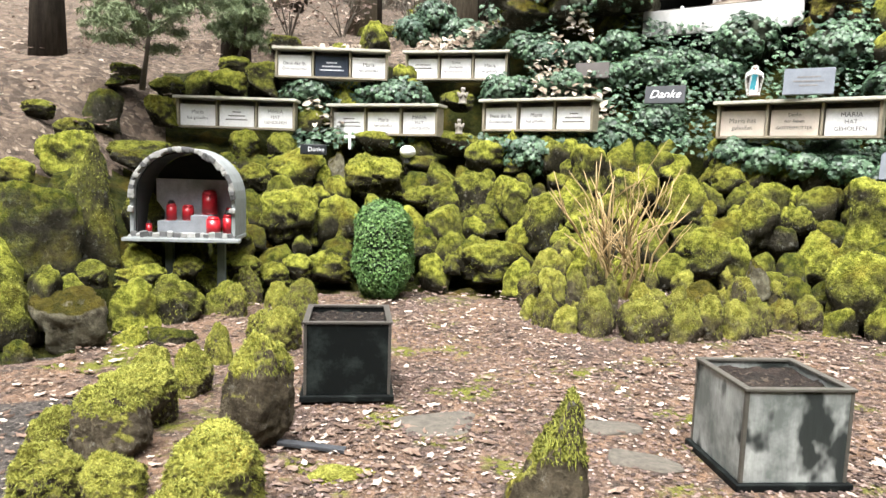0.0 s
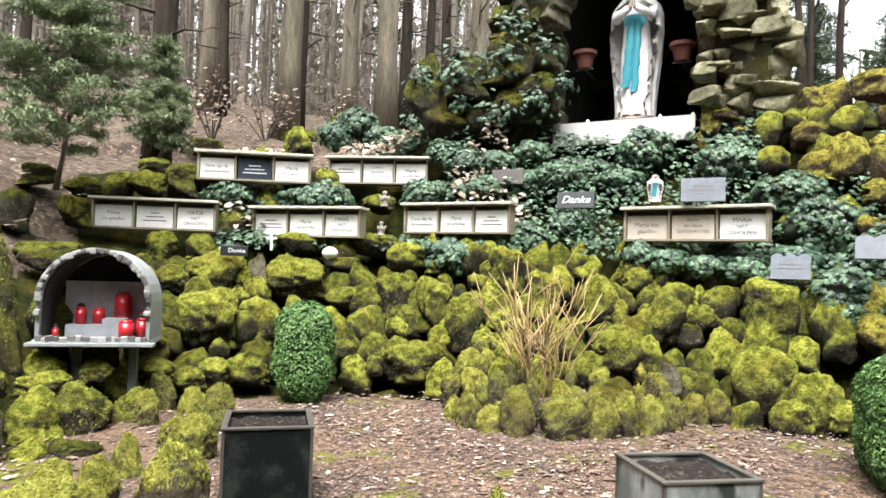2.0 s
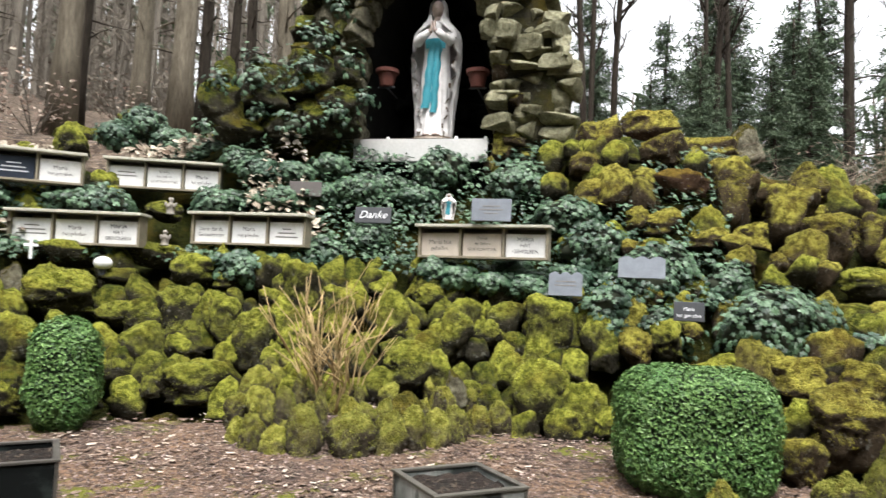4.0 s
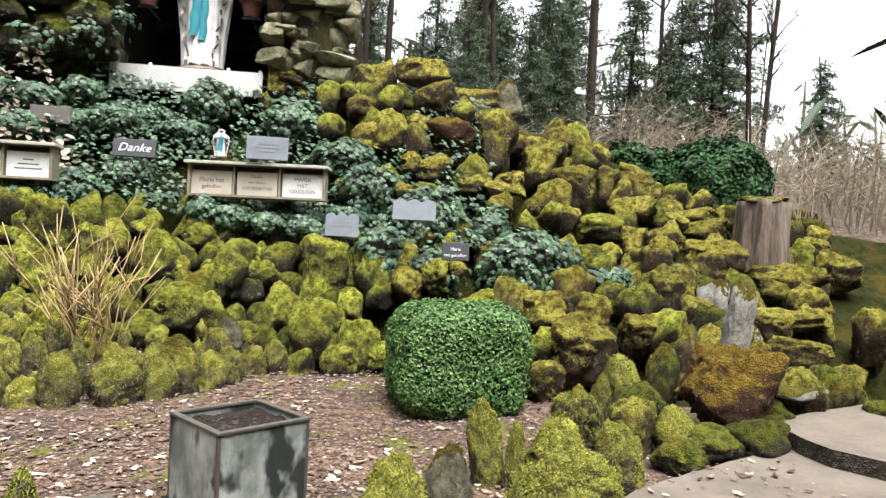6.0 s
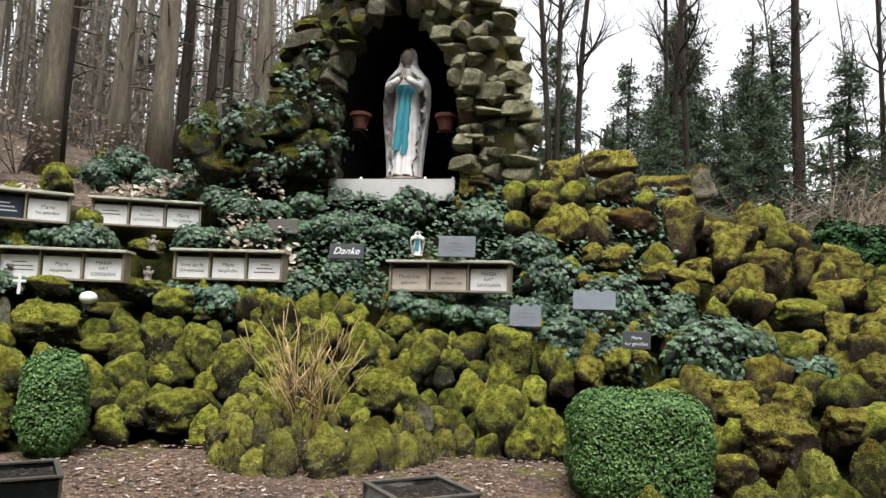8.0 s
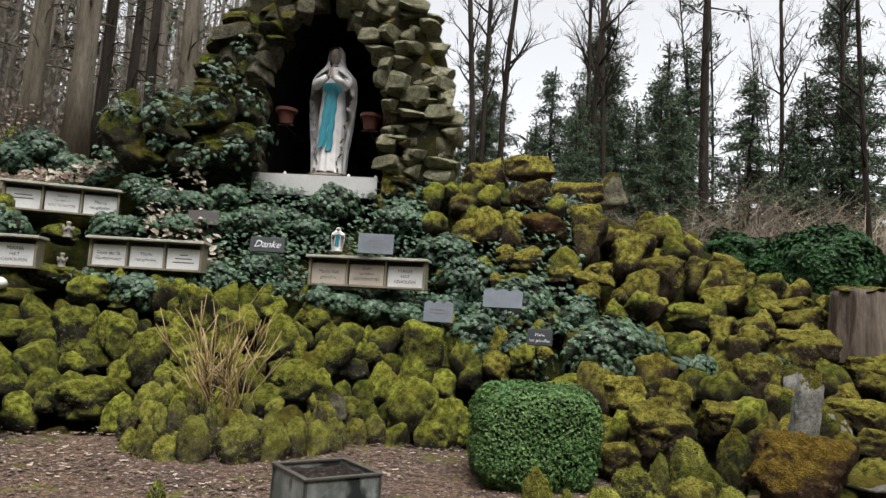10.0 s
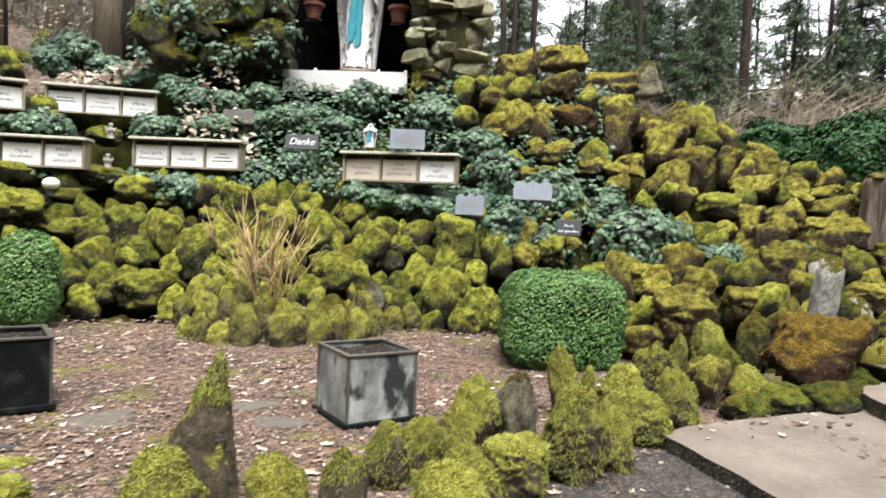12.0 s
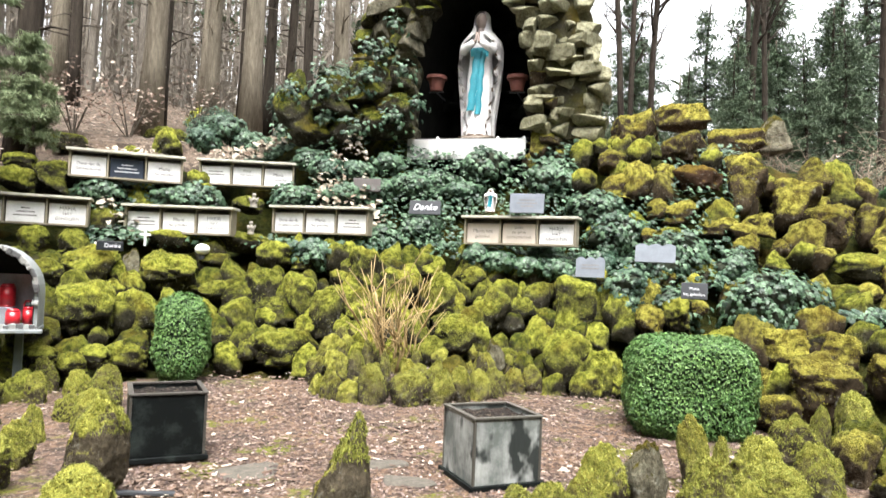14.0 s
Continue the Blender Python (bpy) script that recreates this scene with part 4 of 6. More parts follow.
BANK_F = [
    ('cm', -2.77, 5.08, 0.38, 0.27, 0.24), ('cd', -2.86, 4.28, -0.09, 0.20, 0.28), ('cm', -2.55, 5.42, 0.33, 0.43, 0.22),
    ('cm', -2.32, 5.86, 0.34, 0.29, 0.24), ('cm', -2.31, 5.52, -0.10, 0.59, 0.58), ('bm', -2.48, 5.20, 0.02, 0.38, 0.46),
    ('cm', -2.32, 4.75, -0.11, 0.29, 0.30), ('bm', -1.99, 5.81, -0.17, 0.43, 0.55), ('bd', -2.04, 4.86, -0.07, 0.39, 0.24),
    ('cm', -1.96, 6.22, 0.29, 0.37, 0.25), ('cm', -1.73, 6.41, 0.20, 0.34, 0.26), ('cm', -1.55, 6.58, 0.23, 0.33, 0.29),
    ('cm', -1.84, 7.83, 1.04, 0.71, 0.58), ('bm', -1.74, 7.06, 0.40, 0.67, 0.79), ('bm', -1.20, 7.30, 0.47, 0.52, 0.64),
]
BANK_G = [
    ('bm', -0.96, 7.89, 0.93, 0.74, 0.58), ('lm', -0.93, 8.39, 1.51, 0.76, 0.31), ('sg', -1.41, 7.93, 1.10, 0.24, 0.46),
    ('cm', -1.87, 8.60, 1.66, 0.49, 0.45), ('cm', -2.27, 7.56, 1.08, 0.39, 0.32), ('cm', -1.26, 6.78, 0.18, 0.52, 0.38),
    ('cm', -2.55, 8.07, 1.40, 0.39, 0.40), ('cm', -2.12, 8.18, 1.42, 0.42, 0.36), ('lm', -3.44, 7.30, 1.38, 0.74, 0.22),
    ('ld', -3.30, 6.97, 1.28, 0.55, 0.22), ('bd', -2.10, 7.04, 0.67, 0.29, 0.47), ('lm', -3.66, 5.59, 1.10, 0.31, 0.29),
    ('cm', -3.53, 5.32, 0.96, 0.22, 0.23), ('cm', -3.88, 6.86, 1.53, 0.41, 0.26), ('cm', -4.24, 6.84, 1.75, 0.34, 0.22),
]
BANK_H = [
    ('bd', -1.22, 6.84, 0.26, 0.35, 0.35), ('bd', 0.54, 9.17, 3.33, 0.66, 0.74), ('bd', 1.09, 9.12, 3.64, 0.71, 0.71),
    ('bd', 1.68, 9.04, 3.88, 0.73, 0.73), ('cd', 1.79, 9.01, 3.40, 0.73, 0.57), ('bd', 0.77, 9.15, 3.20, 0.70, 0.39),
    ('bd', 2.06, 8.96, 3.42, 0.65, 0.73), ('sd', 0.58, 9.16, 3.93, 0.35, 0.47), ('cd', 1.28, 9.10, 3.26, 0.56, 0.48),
    ('cm', -3.10, 9.46, 2.51, 0.47, 0.35), ('cm', -2.96, 8.79, 2.21, 0.56, 0.37), ('bm', -2.58, 8.87, 2.21, 0.44, 0.49),
    ('cm', -3.66, 8.58, 2.16, 0.47, 0.28), ('bm', -3.55, 8.17, 1.75, 0.37, 0.43), ('cm', -1.58, 13.01, 3.45, 0.95, 0.60),
]
BANK_I = [
    ('bm', -0.94, 19.53, 4.61, 1.95, 1.35), ('lm', -2.87, 11.19, 3.11, 0.61, 0.33), ('bd', -4.08, 8.41, 2.26, 0.48, 0.30),
    ('cm', -1.12, 7.92, 0.99, 0.47, 0.59), ('cd', -1.95, 8.93, 2.29, 0.59, 0.22), ('bp', 6.62, 3.01, 0.35, 0.31, 0.48),
    ('ao', 6.58, 2.57, 0.10, 0.41, 0.27), ('ao', 7.91, 3.30, 0.85, 1.00, 0.47),
    ('ao', 7.25, 2.99, 0.59, 0.98, 0.33), ('ao', 6.92, 2.67, 0.36, 0.68, 0.31), ('ao', 8.84, 3.09, 0.93, 0.58, 0.60),
    ('co', 15.18, 6.22, 1.89, 0.87, 0.59), ('ao', 7.58, 2.25, 0.12, 0.43, 0.88), ('co', 9.11, 3.54, 1.39, 0.55, 0.32),
]
BANK_J = [
    ('co', 5.00, 2.93, -0.12, 0.33, 0.33), ('ao', 6.71, 3.83, 0.74, 0.42, 0.57), ('co', 7.11, 4.34, 1.23, 0.42, 0.38),
    ('co', 7.47, 3.95, 0.99, 0.74, 0.60), ('ao', 7.05, 2.27, 0.16, 0.35, 0.30), ('ao', 6.29, 2.04, -0.03, 0.27, 0.22),
    ('lp', 6.55, 2.59, 0.17, 0.48, 0.18), ('co', 7.92, 3.30, 0.82, 0.54, 0.55), ('ao', 7.04, 3.05, 0.54, 0.60, 0.37),
    ('co', 7.78, 2.96, 0.63, 0.50, 0.52),
]
BED_A = [
    ('ck', 0.72, 6.35, 0.13, 0.24, 0.32), ('ck', 0.95, 6.70, 0.34, 0.28, 0.31), ('ck', 0.92, 6.27, 0.18, 0.24, 0.35),
    ('ck', 1.11, 6.68, 0.42, 0.17, 0.23), ('uk', 1.10, 5.86, 0.12, 0.19, 0.46), ('ck', 0.83, 5.81, -0.05, 0.24, 0.41),
    ('ck', 0.68, 5.98, -0.02, 0.15, 0.33), ('ck', 0.99, 5.64, -0.08, 0.24, 0.38), ('uk', 1.23, 5.57, -0.08, 0.28, 0.55),
    ('ck', 1.32, 5.94, 0.21, 0.14, 0.22), ('ck', 1.58, 6.00, 0.19, 0.26, 0.30), ('ck', 1.56, 5.46, -0.09, 0.41, 0.51),
    ('ck', 1.72, 5.64, 0.17, 0.19, 0.29), ('uk', 1.89, 5.45, -0.08, 0.26, 0.50), ('ug', 2.09, 5.66, 0.15, 0.32, 0.39),
]
BED_B = [
    ('ck', 2.13, 5.51, -0.04, 0.21, 0.49), ('uk', 2.34, 5.55, -0.03, 0.24, 0.44), ('ck', 2.56, 5.65, -0.05, 0.23, 0.47),
    ('ck', 2.87, 5.86, -0.05, 0.26, 0.42), ('uk', 2.56, 6.03, 0.20, 0.26, 0.33), ('sg', 2.73, 6.04, 0.33, 0.20, 0.37),
    ('ck', 3.08, 5.86, 0.03, 0.23, 0.39),
]
EDGE_A = [
    ('st', 0.39, 2.09, -0.10, 0.32, 0.80), ('uk', 0.18, 1.57, -0.10, 0.38, 0.54), ('ck', 0.27, 1.36, -0.10, 0.43, 0.39),
    ('uk', 0.60, 1.51, -0.10, 0.29, 0.49), ('ck', -0.44, 2.36, -0.10, 0.30, 0.22),
    ('ck', -0.41, 2.87, -0.10, 0.36, 0.14), ('ut', 0.91, 1.49, -0.10, 0.22, 0.48), ('ut', -0.80, 2.02, -0.10, 0.36, 0.46),
    ('ck', 1.02, 1.10, -0.10, 0.28, 0.30), ('uk', 1.26, 1.95, -0.10, 0.25, 0.44), ('uk', 1.47, 2.05, -0.10, 0.27, 0.44),
    ('uk', 1.29, 1.30, -0.10, 0.37, 0.45), ('uk', 1.49, 1.47, -0.10, 0.33, 0.46), ('lk', 1.88, 1.69, -0.10, 0.36, 0.38),
]
EDGE_B = [
    ('uk', 1.98, 2.36, -0.10, 0.34, 0.54), ('uk', 1.74, 2.15, -0.10, 0.24, 0.41), ('ug', 2.26, 2.27, -0.10, 0.28, 0.58),
    ('uk', 2.27, 1.74, -0.10, 0.38, 0.62), ('uk', 2.95, 2.72, -0.10, 0.22, 0.62), ('ck', 2.98, 2.53, -0.10, 0.12, 0.50),
    ('uk', 3.16, 2.37, -0.10, 0.40, 0.55), ('ck', 3.05, 2.13, -0.10, 0.50, 0.43), ('uk', 2.54, 1.75, -0.10, 0.26, 0.44),
    ('ck', 3.84, 2.83, -0.10, 0.35, 0.58), ('uk', 4.05, 2.79, -0.10, 0.16, 0.66), ('uk', 4.70, 3.02, -0.10, 0.33, 0.69),
    ('uk', 3.40, 2.16, -0.10, 0.30, 0.55), ('uk', 4.22, 2.64, -0.10, 0.32, 0.48), ('uk', 4.38, 2.39, -0.10, 0.31, 0.46),
]
EDGE_C = [
    ('uk', -1.55, 4.46, -0.10, 0.20, 0.41), ('ut', -0.92, 3.14, -0.10, 0.36, 0.70), ('uk', -1.51, 3.89, -0.10, 0.26, 0.42),
    ('ck', -1.90, 4.15, -0.10, 0.28, 0.32), ('lk', -1.58, 3.38, -0.10, 0.40, 0.43), ('uk', -1.49, 3.41, -0.10, 0.16, 0.37),
    ('ut', -1.55, 2.99, -0.10, 0.38, 0.45), ('uk', -1.83, 3.00, -0.10, 0.25, 0.32), ('ck', -1.59, 2.58, -0.10, 0.33, 0.34),
    ('uk', -0.89, 2.51, -0.10, 0.42, 0.46), ('ck', -1.33, 2.57, -0.10, 0.27, 0.31), ('ck', -1.45, 5.06, -0.10, 0.26, 0.38),
    ('uk', -1.23, 4.82, -0.10, 0.31, 0.48), ('ck', -1.85, 6.12, -0.10, 0.27, 0.56), ('uk', -1.25, 5.49, -0.10, 0.29, 0.56),
]
EDGE_D = [
    ('ck', -1.57, 5.97, -0.10, 0.27, 0.44), ('ck', -1.81, 5.62, -0.10, 0.20, 0.48), ('cd', 5.69, 2.21, -0.10, 0.20, 0.48),
    ('ud', 6.55, 2.13, -0.10, 0.37, 0.50), ('ld', 6.35, 2.40, -0.10, 0.48, 0.52), ('cd', 6.37, 1.72, -0.10, 0.46, 0.45),
    ('ud', 5.17, 2.98, -0.10, 0.29, 0.79),
]

SHAPES = {"a": "crag", "b": "block", "u": "upright", "c": "cushion", "s": "spire", "l": "slab"}
SURFACES = {"m": MOSS, "k": MOSS_EDGE, "o": MOSS_OLD, "d": MOSS_DARK, "g": GROTTO_DARK, "p": PALE_STONE, "r": RUSTY_STONE, "t": MOSS_CAP}


def half_of(x, y):
    """The part of the bank that a place belongs to."""
    return bank if math.degrees(math.atan2(x - HUB.x, y - HUB.y)) < 24 else slope


def set_stones(parent, rows, seed, fine, moss, blade=0.05, deep=0.85):
    rng = random.Random(seed)
    for i, (look_of, x, y, z, w, h) in enumerate(rows):
        face = -math.degrees(math.atan2(x - HUB.x, y - HUB.y))
        d = max(min(w, h * 1.2) * deep, 0.6 * w)
        shrink = 1.0 if parent else 0.94
        rock(parent or half_of(x, y), SHAPES[look_of[0]], x, y, z, w * shrink, d * shrink, h * (1.0 if parent else 0.97), face + rng.uniform(-12, 12) + 180 * rng.randint(0, 1), rng.uniform(-6, 6), rng.uniform(-6, 6), SURFACES[look_of[1]], rng.randint(0, 6), fine, "stone", (0 if look_of[1] in "gprd" else moss), blade)


bank = thing("rock_bank", pose(0, 0, 0), "steep bank of piled mossy boulders round the court", "rock wall", kind="structure")
slope = thing("rock_slope", pose(0, 0, 0), "slope of tumbled golden-mossy boulders beside the grotto", "rock wall", kind="structure")
rng = random.Random(15)
set_stones(None, BANK_A + BANK_B + BANK_C + BANK_D + BANK_E + BANK_F + BANK_G + BANK_H + BANK_I + BANK_J, 11, 4, 2200, 0.04)
bed_edge = thing("bed_edging", pose(0, 0, 0), "raised bed edged with small upright mossy stones", "stone edging")
set_stones(bed_edge, [(k, x, y - 0.05, z, w * 1.06, h * 1.0) for k, x, y, z, w, h in BED_A + BED_B], 12, 4, 1800, 0.05)
edging = thing("court_edging", pose(0, 0, 0), "low edging of upright mossy stones round the court", "stone edging")
set_stones(edging, EDGE_A + EDGE_B + EDGE_C + EDGE_D, 13, 5, 9000, 0.045)
rock(edging, "block", -0.31, 1.82, -0.14, 0.84, 0.20, 0.31, 4, 0, 2, MOSS, 3, 5, "stone", 9000, 0.045)
rock(slope, "crag", 5.06, 2.50, -0.06, 0.74, 0.5, 0.86, -52, 3, 14, RUSTY_STONE, 4, 5)
rock(slope, "crag", 5.26, 2.48, 0.40, 0.24, 0.17, 0.80, -58, 0, 6, PALE_STONE, 1, 4)
for x, y, w, h, surface in ((4.55, 2.2, 0.5, 0.24, MOSS_DARK), (4.85, 2.05, 0.55, 0.3, MOSS_DARK), (4.15, 2.2, 0.45, 0.22, MOSS_DARK), (5.3, 2.25, 0.6, 0.34, MOSS_DARK), (5.9, 2.3, 0.6, 0.55, MOSS_OLD), (6.5, 2.25, 0.6, 0.5, MOSS_DARK), (4.5, 2.75, 0.5, 0.45, MOSS_DARK), (4.2, 2.6, 0.4, 0.4, MOSS_OLD)):
    rock(slope, "cushion", x, y, -0.06, w, w * 0.8, h + 0.06, rng.uniform(0, 360), 0, 0, surface, rng.randint(0, 6), 4)
for x, y, z, w, h in ((-1.27, 10.10, 2.82, 0.50, 0.65), (-1.72, 9.83, 2.67, 0.40, 0.45), (0.52, 10.08, 3.14, 0.40, 0.39), (-2.04, 9.46, 2.41, 0.40, 0.39)):
    rock(bank, "cushion", x, y, z, w, w * 0.9, h, rng.uniform(0, 360), 0, 0, MOSS, rng.randint(0, 6), 4, "stone", 800, 0.045)

rock(slope, "shard", 5.75, 2.2, 0.30, 0.72, 0.32, 0.11, -3, 3, 0, PALE_STONE, 2, 4)

# low mossy cushions between the edging's uprights
rng = random.Random(14)
for look_of, x, y, z, w, h in EDGE_A + EDGE_B + EDGE_C + EDGE_D:
    for _ in range(1 if x > -0.8 and y < 2.2 and rng.random() < 0.75 else 0):
        a, s = rng.uniform(0, 6.283), min(w, 0.3) * rng.uniform(0.55, 0.8)
        px, py = x + math.cos(a) * w * 0.55, y + math.sin(a) * w * 0.5
        rock(edging, "cushion", px, py, -0.08, s * 1.2, s, 0.08 + s * rng.uniform(0.35, 0.6), rng.uniform(0, 360), 0, 0, MOSS_DARK if look_of[1] == "d" else MOSS_EDGE, rng.randint(0, 6), 4, "stone", 1200, 0.06)

for look_of, x, y, z, w, h in BED_A + BED_B:
    px, py = x * 0.86 + 1.75 * 0.14 + rng.uniform(-0.06, 0.06), y * 0.86 + 6.35 * 0.14 + rng.uniform(0.0, 0.08)
    rock(bed_edge, "cushion", px, py, z + 0.14, w * rng.uniform(0.5, 0.75), w * 0.6, h * rng.uniform(0.8, 1.0), rng.uniform(0, 360), 0, 0, MOSS_EDGE, rng.randint(0, 6), 4, "stone", 1200, 0.06)

# smaller stones wedged between the large ones
rng = random.Random(21)
taken = [(r[1], r[2], r[4]) for r in BANK_A + BANK_B + BANK_C + BANK_D + BANK_E + BANK_F + BANK_G + BANK_H + BANK_I + BANK_J]
small, tries = 0, 0
while small < 300 and tries < 9000:
    tries += 1
    p = rng.uniform(-42, 68)
    rb, rm = float(np.interp(p, PHI, R_BASE)), float(np.interp(p, PHI, R_MID))
    r = rng.uniform(rb + 0.05, ((rm + 1.0 if p < -5 else rm + 0.1) if p < 28 else float(np.interp(p, PHI, R_TOP)) + 0.3))
    x, y = HUB.x + r * math.sin(radians(p)), HUB.y + r * math.cos(radians(p))
    s = rng.uniform(0.26, 0.5) if p > 34 else rng.uniform(0.2, 0.4)
    if (p < -22 and tries % 4) or (p > 34 and tries % 2) or (p < -5 and rm - 0.25 < r < rm + 0.6) or math.hypot(x + 2.3, y - 5.95) < 0.85 or any(math.hypot(x - a, y - b) < 0.22 * w + 0.22 * s for a, b, w in taken):
        continue
    taken.append((x, y, s))
    small += 1
    rock(half_of(x, y), rng.choice(["crag", "crag", "spire"] if p > 34 else ["block", "cushion", "spire", "upright"]), x, y, height(x, y) - s * (0.9 if p > 34 else 0.95), s * 1.1, s, s * rng.uniform(1.0, 1.5), rng.uniform(0, 360), rng.uniform(-15, 15), rng.uniform(-15, 15), MOSS_OLD if p > 34 and rng.random() < 0.55 else rng.choice([MOSS, MOSS, MOSS_DARK]), rng.randint(0, 6), 3)


# ---- ivy: place and half sizes of its mounds ----
IVY_MOUNDS = [
    (3.38, 8.44, 3.01, 0.41, 0.29), (4.14, 7.69, 2.80, 0.42, 0.28), (4.48, 7.01, 2.32, 0.45, 0.25), (4.64, 6.61, 1.94, 0.47, 0.32),
    (5.04, 6.04, 1.63, 0.52, 0.42), (5.61, 5.00, 1.14, 0.61, 0.46), (6.28, 4.44, 1.07, 0.37, 0.15), (6.94, 4.13, 1.15, 0.34, 0.14),
    (2.63, 8.75, 2.76, 0.45, 0.2), (1.75, 7.99, 1.79, 0.29, 0.24), (2.28, 8.61, 2.65, 0.47, 0.17), (1.29, 8.71, 2.42, 0.42, 0.19),
    (0.59, 8.90, 2.39, 0.35, 0.21), (0.89, 7.94, 1.53, 0.34, 0.22), (3.06, 7.17, 1.55, 0.35, 0.14), (3.68, 6.92, 1.56, 0.39, 0.16),
]
IVY_MORE = [
    (-0.70, 16.13, 4.38, 0.78, 0.55), (1.00, 15.01, 4.98, 0.64, 0.68), (1.99, 14.46, 5.27, 0.61, 0.81), (2.90, 14.01, 5.19, 0.58, 0.81),
    (-0.77, 8.99, 2.30, 0.35, 0.23), (5.60, 5.61, 1.55, 0.27, 0.30), (2.33, 8.01, 2.00, 0.30, 0.18), (3.00, 8.28, 2.61, 0.32, 0.13),
    (4.42, 5.97, 1.23, 0.37, 0.29), (4.74, 5.62, 1.15, 0.23, 0.18), (0.64, 16.23, 4.36, 0.71, 0.32), (3.23, 25.71, 6.17, 1.05, 0.46),
    (-0.84, 8.97, 2.27, 0.52, 0.21), (-1.96, 8.83, 2.30, 0.33, 0.14), (-0.88, 18.35, 4.88, 0.76, 0.67), (4.30, 6.55, 1.54, 0.34, 0.25),
    (0.96, 8.10, 1.64, 0.55, 0.13),
    (1.04, 8.85, 2.86, 0.27, 0.16), (1.49, 8.71, 2.83, 0.27, 0.16), (1.94, 8.77, 2.98, 0.27, 0.16), (2.18, 8.50, 2.64, 0.27, 0.16),
    (1.32, 8.53, 2.47, 0.27, 0.16), (0.83, 8.99, 2.97, 0.27, 0.16), (1.74, 8.51, 2.57, 0.27, 0.16),
    (3.10, 6.92, 1.57, 0.22, 0.13), (3.41, 6.73, 1.52, 0.22, 0.13), (3.73, 6.51, 1.50, 0.22, 0.13), (3.90, 6.28, 1.38, 0.22, 0.13), (3.71, 6.92, 1.72, 0.22, 0.13), (2.84, 7.14, 1.65, 0.22, 0.13),
    (-0.71, 10.01, 3.32, 0.28, 0.22), (-0.40, 10.03, 3.54, 0.28, 0.22), (-0.10, 10.04, 3.31, 0.28, 0.22), (0.28, 10.04, 3.24, 0.28, 0.22), (0.74, 10.02, 3.22, 0.28, 0.22), (0.94, 10.00, 3.45, 0.28, 0.22),
]
IVY_KNOLL = [
    (0.94, 8.86, 4.00, 0.28, 0.20), (1.55, 8.78, 4.25, 0.24, 0.20), (2.00, 8.70, 3.65, 0.26, 0.22), (1.42, 8.80, 3.47, 0.30, 0.22), (1.75, 8.75, 4.60, 0.20, 0.20),
    (4.1, 6.75, 1.3, 0.3, 0.24), (4.7, 6.1, 1.5, 0.32, 0.26), (4.95, 5.6, 1.0, 0.26, 0.22), (3.5, 7.3, 2.1, 0.26, 0.22), (2.45, 8.5, 2.1, 0.3, 0.24),
    (0.49, 9.00, 3.95, 0.16, 0.13), (0.93, 8.97, 4.30, 0.18, 0.14), (1.57, 8.88, 4.73, 0.14, 0.11), (1.97, 8.81, 5.13, 0.16, 0.13), (2.13, 8.77, 4.43, 0.19, 0.15),
    (1.47, 8.90, 4.06, 0.19, 0.15), (0.98, 8.96, 3.63, 0.13, 0.10), (1.91, 8.82, 3.66, 0.14, 0.11), (0.37, 9.01, 3.35, 0.12, 0.10), (2.32, 8.73, 3.91, 0.16, 0.12),
]


def ivy_cover():
    ivy = thing("ivy_cover", pose(0, 0, 0), "dense dark green ivy trailing over the upper bank", "ivy", kind="stuff")
    rng = random.Random(31)
    bm = bmesh.new()
    places = []
    RAGGED = set(IVY_KNOLL)
    for x, y, z, w, h in IVY_MOUNDS + IVY_MORE + IVY_KNOLL:
        off = Vector((x * 9, y * 9, z))
        knoll = (x, y, z, w, h) in RAGGED
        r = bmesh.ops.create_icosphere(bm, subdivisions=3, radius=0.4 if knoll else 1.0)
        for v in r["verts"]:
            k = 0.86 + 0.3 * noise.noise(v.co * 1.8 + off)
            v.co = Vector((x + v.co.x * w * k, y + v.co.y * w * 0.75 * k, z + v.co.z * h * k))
        for _ in range(int((420 if knoll else 1900) * (w * h + 0.08))):
            d = Vector((rng.gauss(0, 1), rng.gauss(0, 1) - 0.6, rng.gauss(0, 1) + 0.35)).normalized()
            k = 0.92 + 0.3 * noise.noise(d * 1.8 + off) + (rng.gauss(0, 0.45) if knoll else rng.uniform(-0.06, 0.14))
            p = (x + d.x * w * k, y + d.y * w * 0.75 * k, z + d.z * h * k)
            places.append((p, (d.x, d.y - 0.4, d.z + 0.6), rng.uniform(0.055, 0.095)))
    # solid dark cores close the mounds and paint the shade between leaves
    part("undergrowth", bm, plain("ivy_shade_fill", (0.02, 0.026, 0.012), 0.9), ivy, "", True)
    n = 0
    while n < 8500:
        p = rng.uniform(-15, 42)
        rm, rt = float(np.interp(p, PHI, R_MID)), float(np.interp(p, PHI, R_TOP))
        r = rng.uniform(rm - 0.05, rt + 0.5)
        x, y = HUB.x + r * math.sin(radians(p)), HUB.y + r * math.cos(radians(p))
        n += 1
        if noise.noise(Vector((x * 0.9, y * 0.9, 5))) < -0.15 or (abs(x + 0.08) < 0.9 and 8.3 < y < 9.4):
            continue
        places.append(((x, y, height(x, y) + rng.uniform(-0.03, 0.12)), (0.0, -0.5, 0.8), rng.uniform(0.05, 0.09)))
    leaf_mesh("ivy_leaves", places, IVY, IVY_SHAPE, rng, ivy)


ivy_cover()


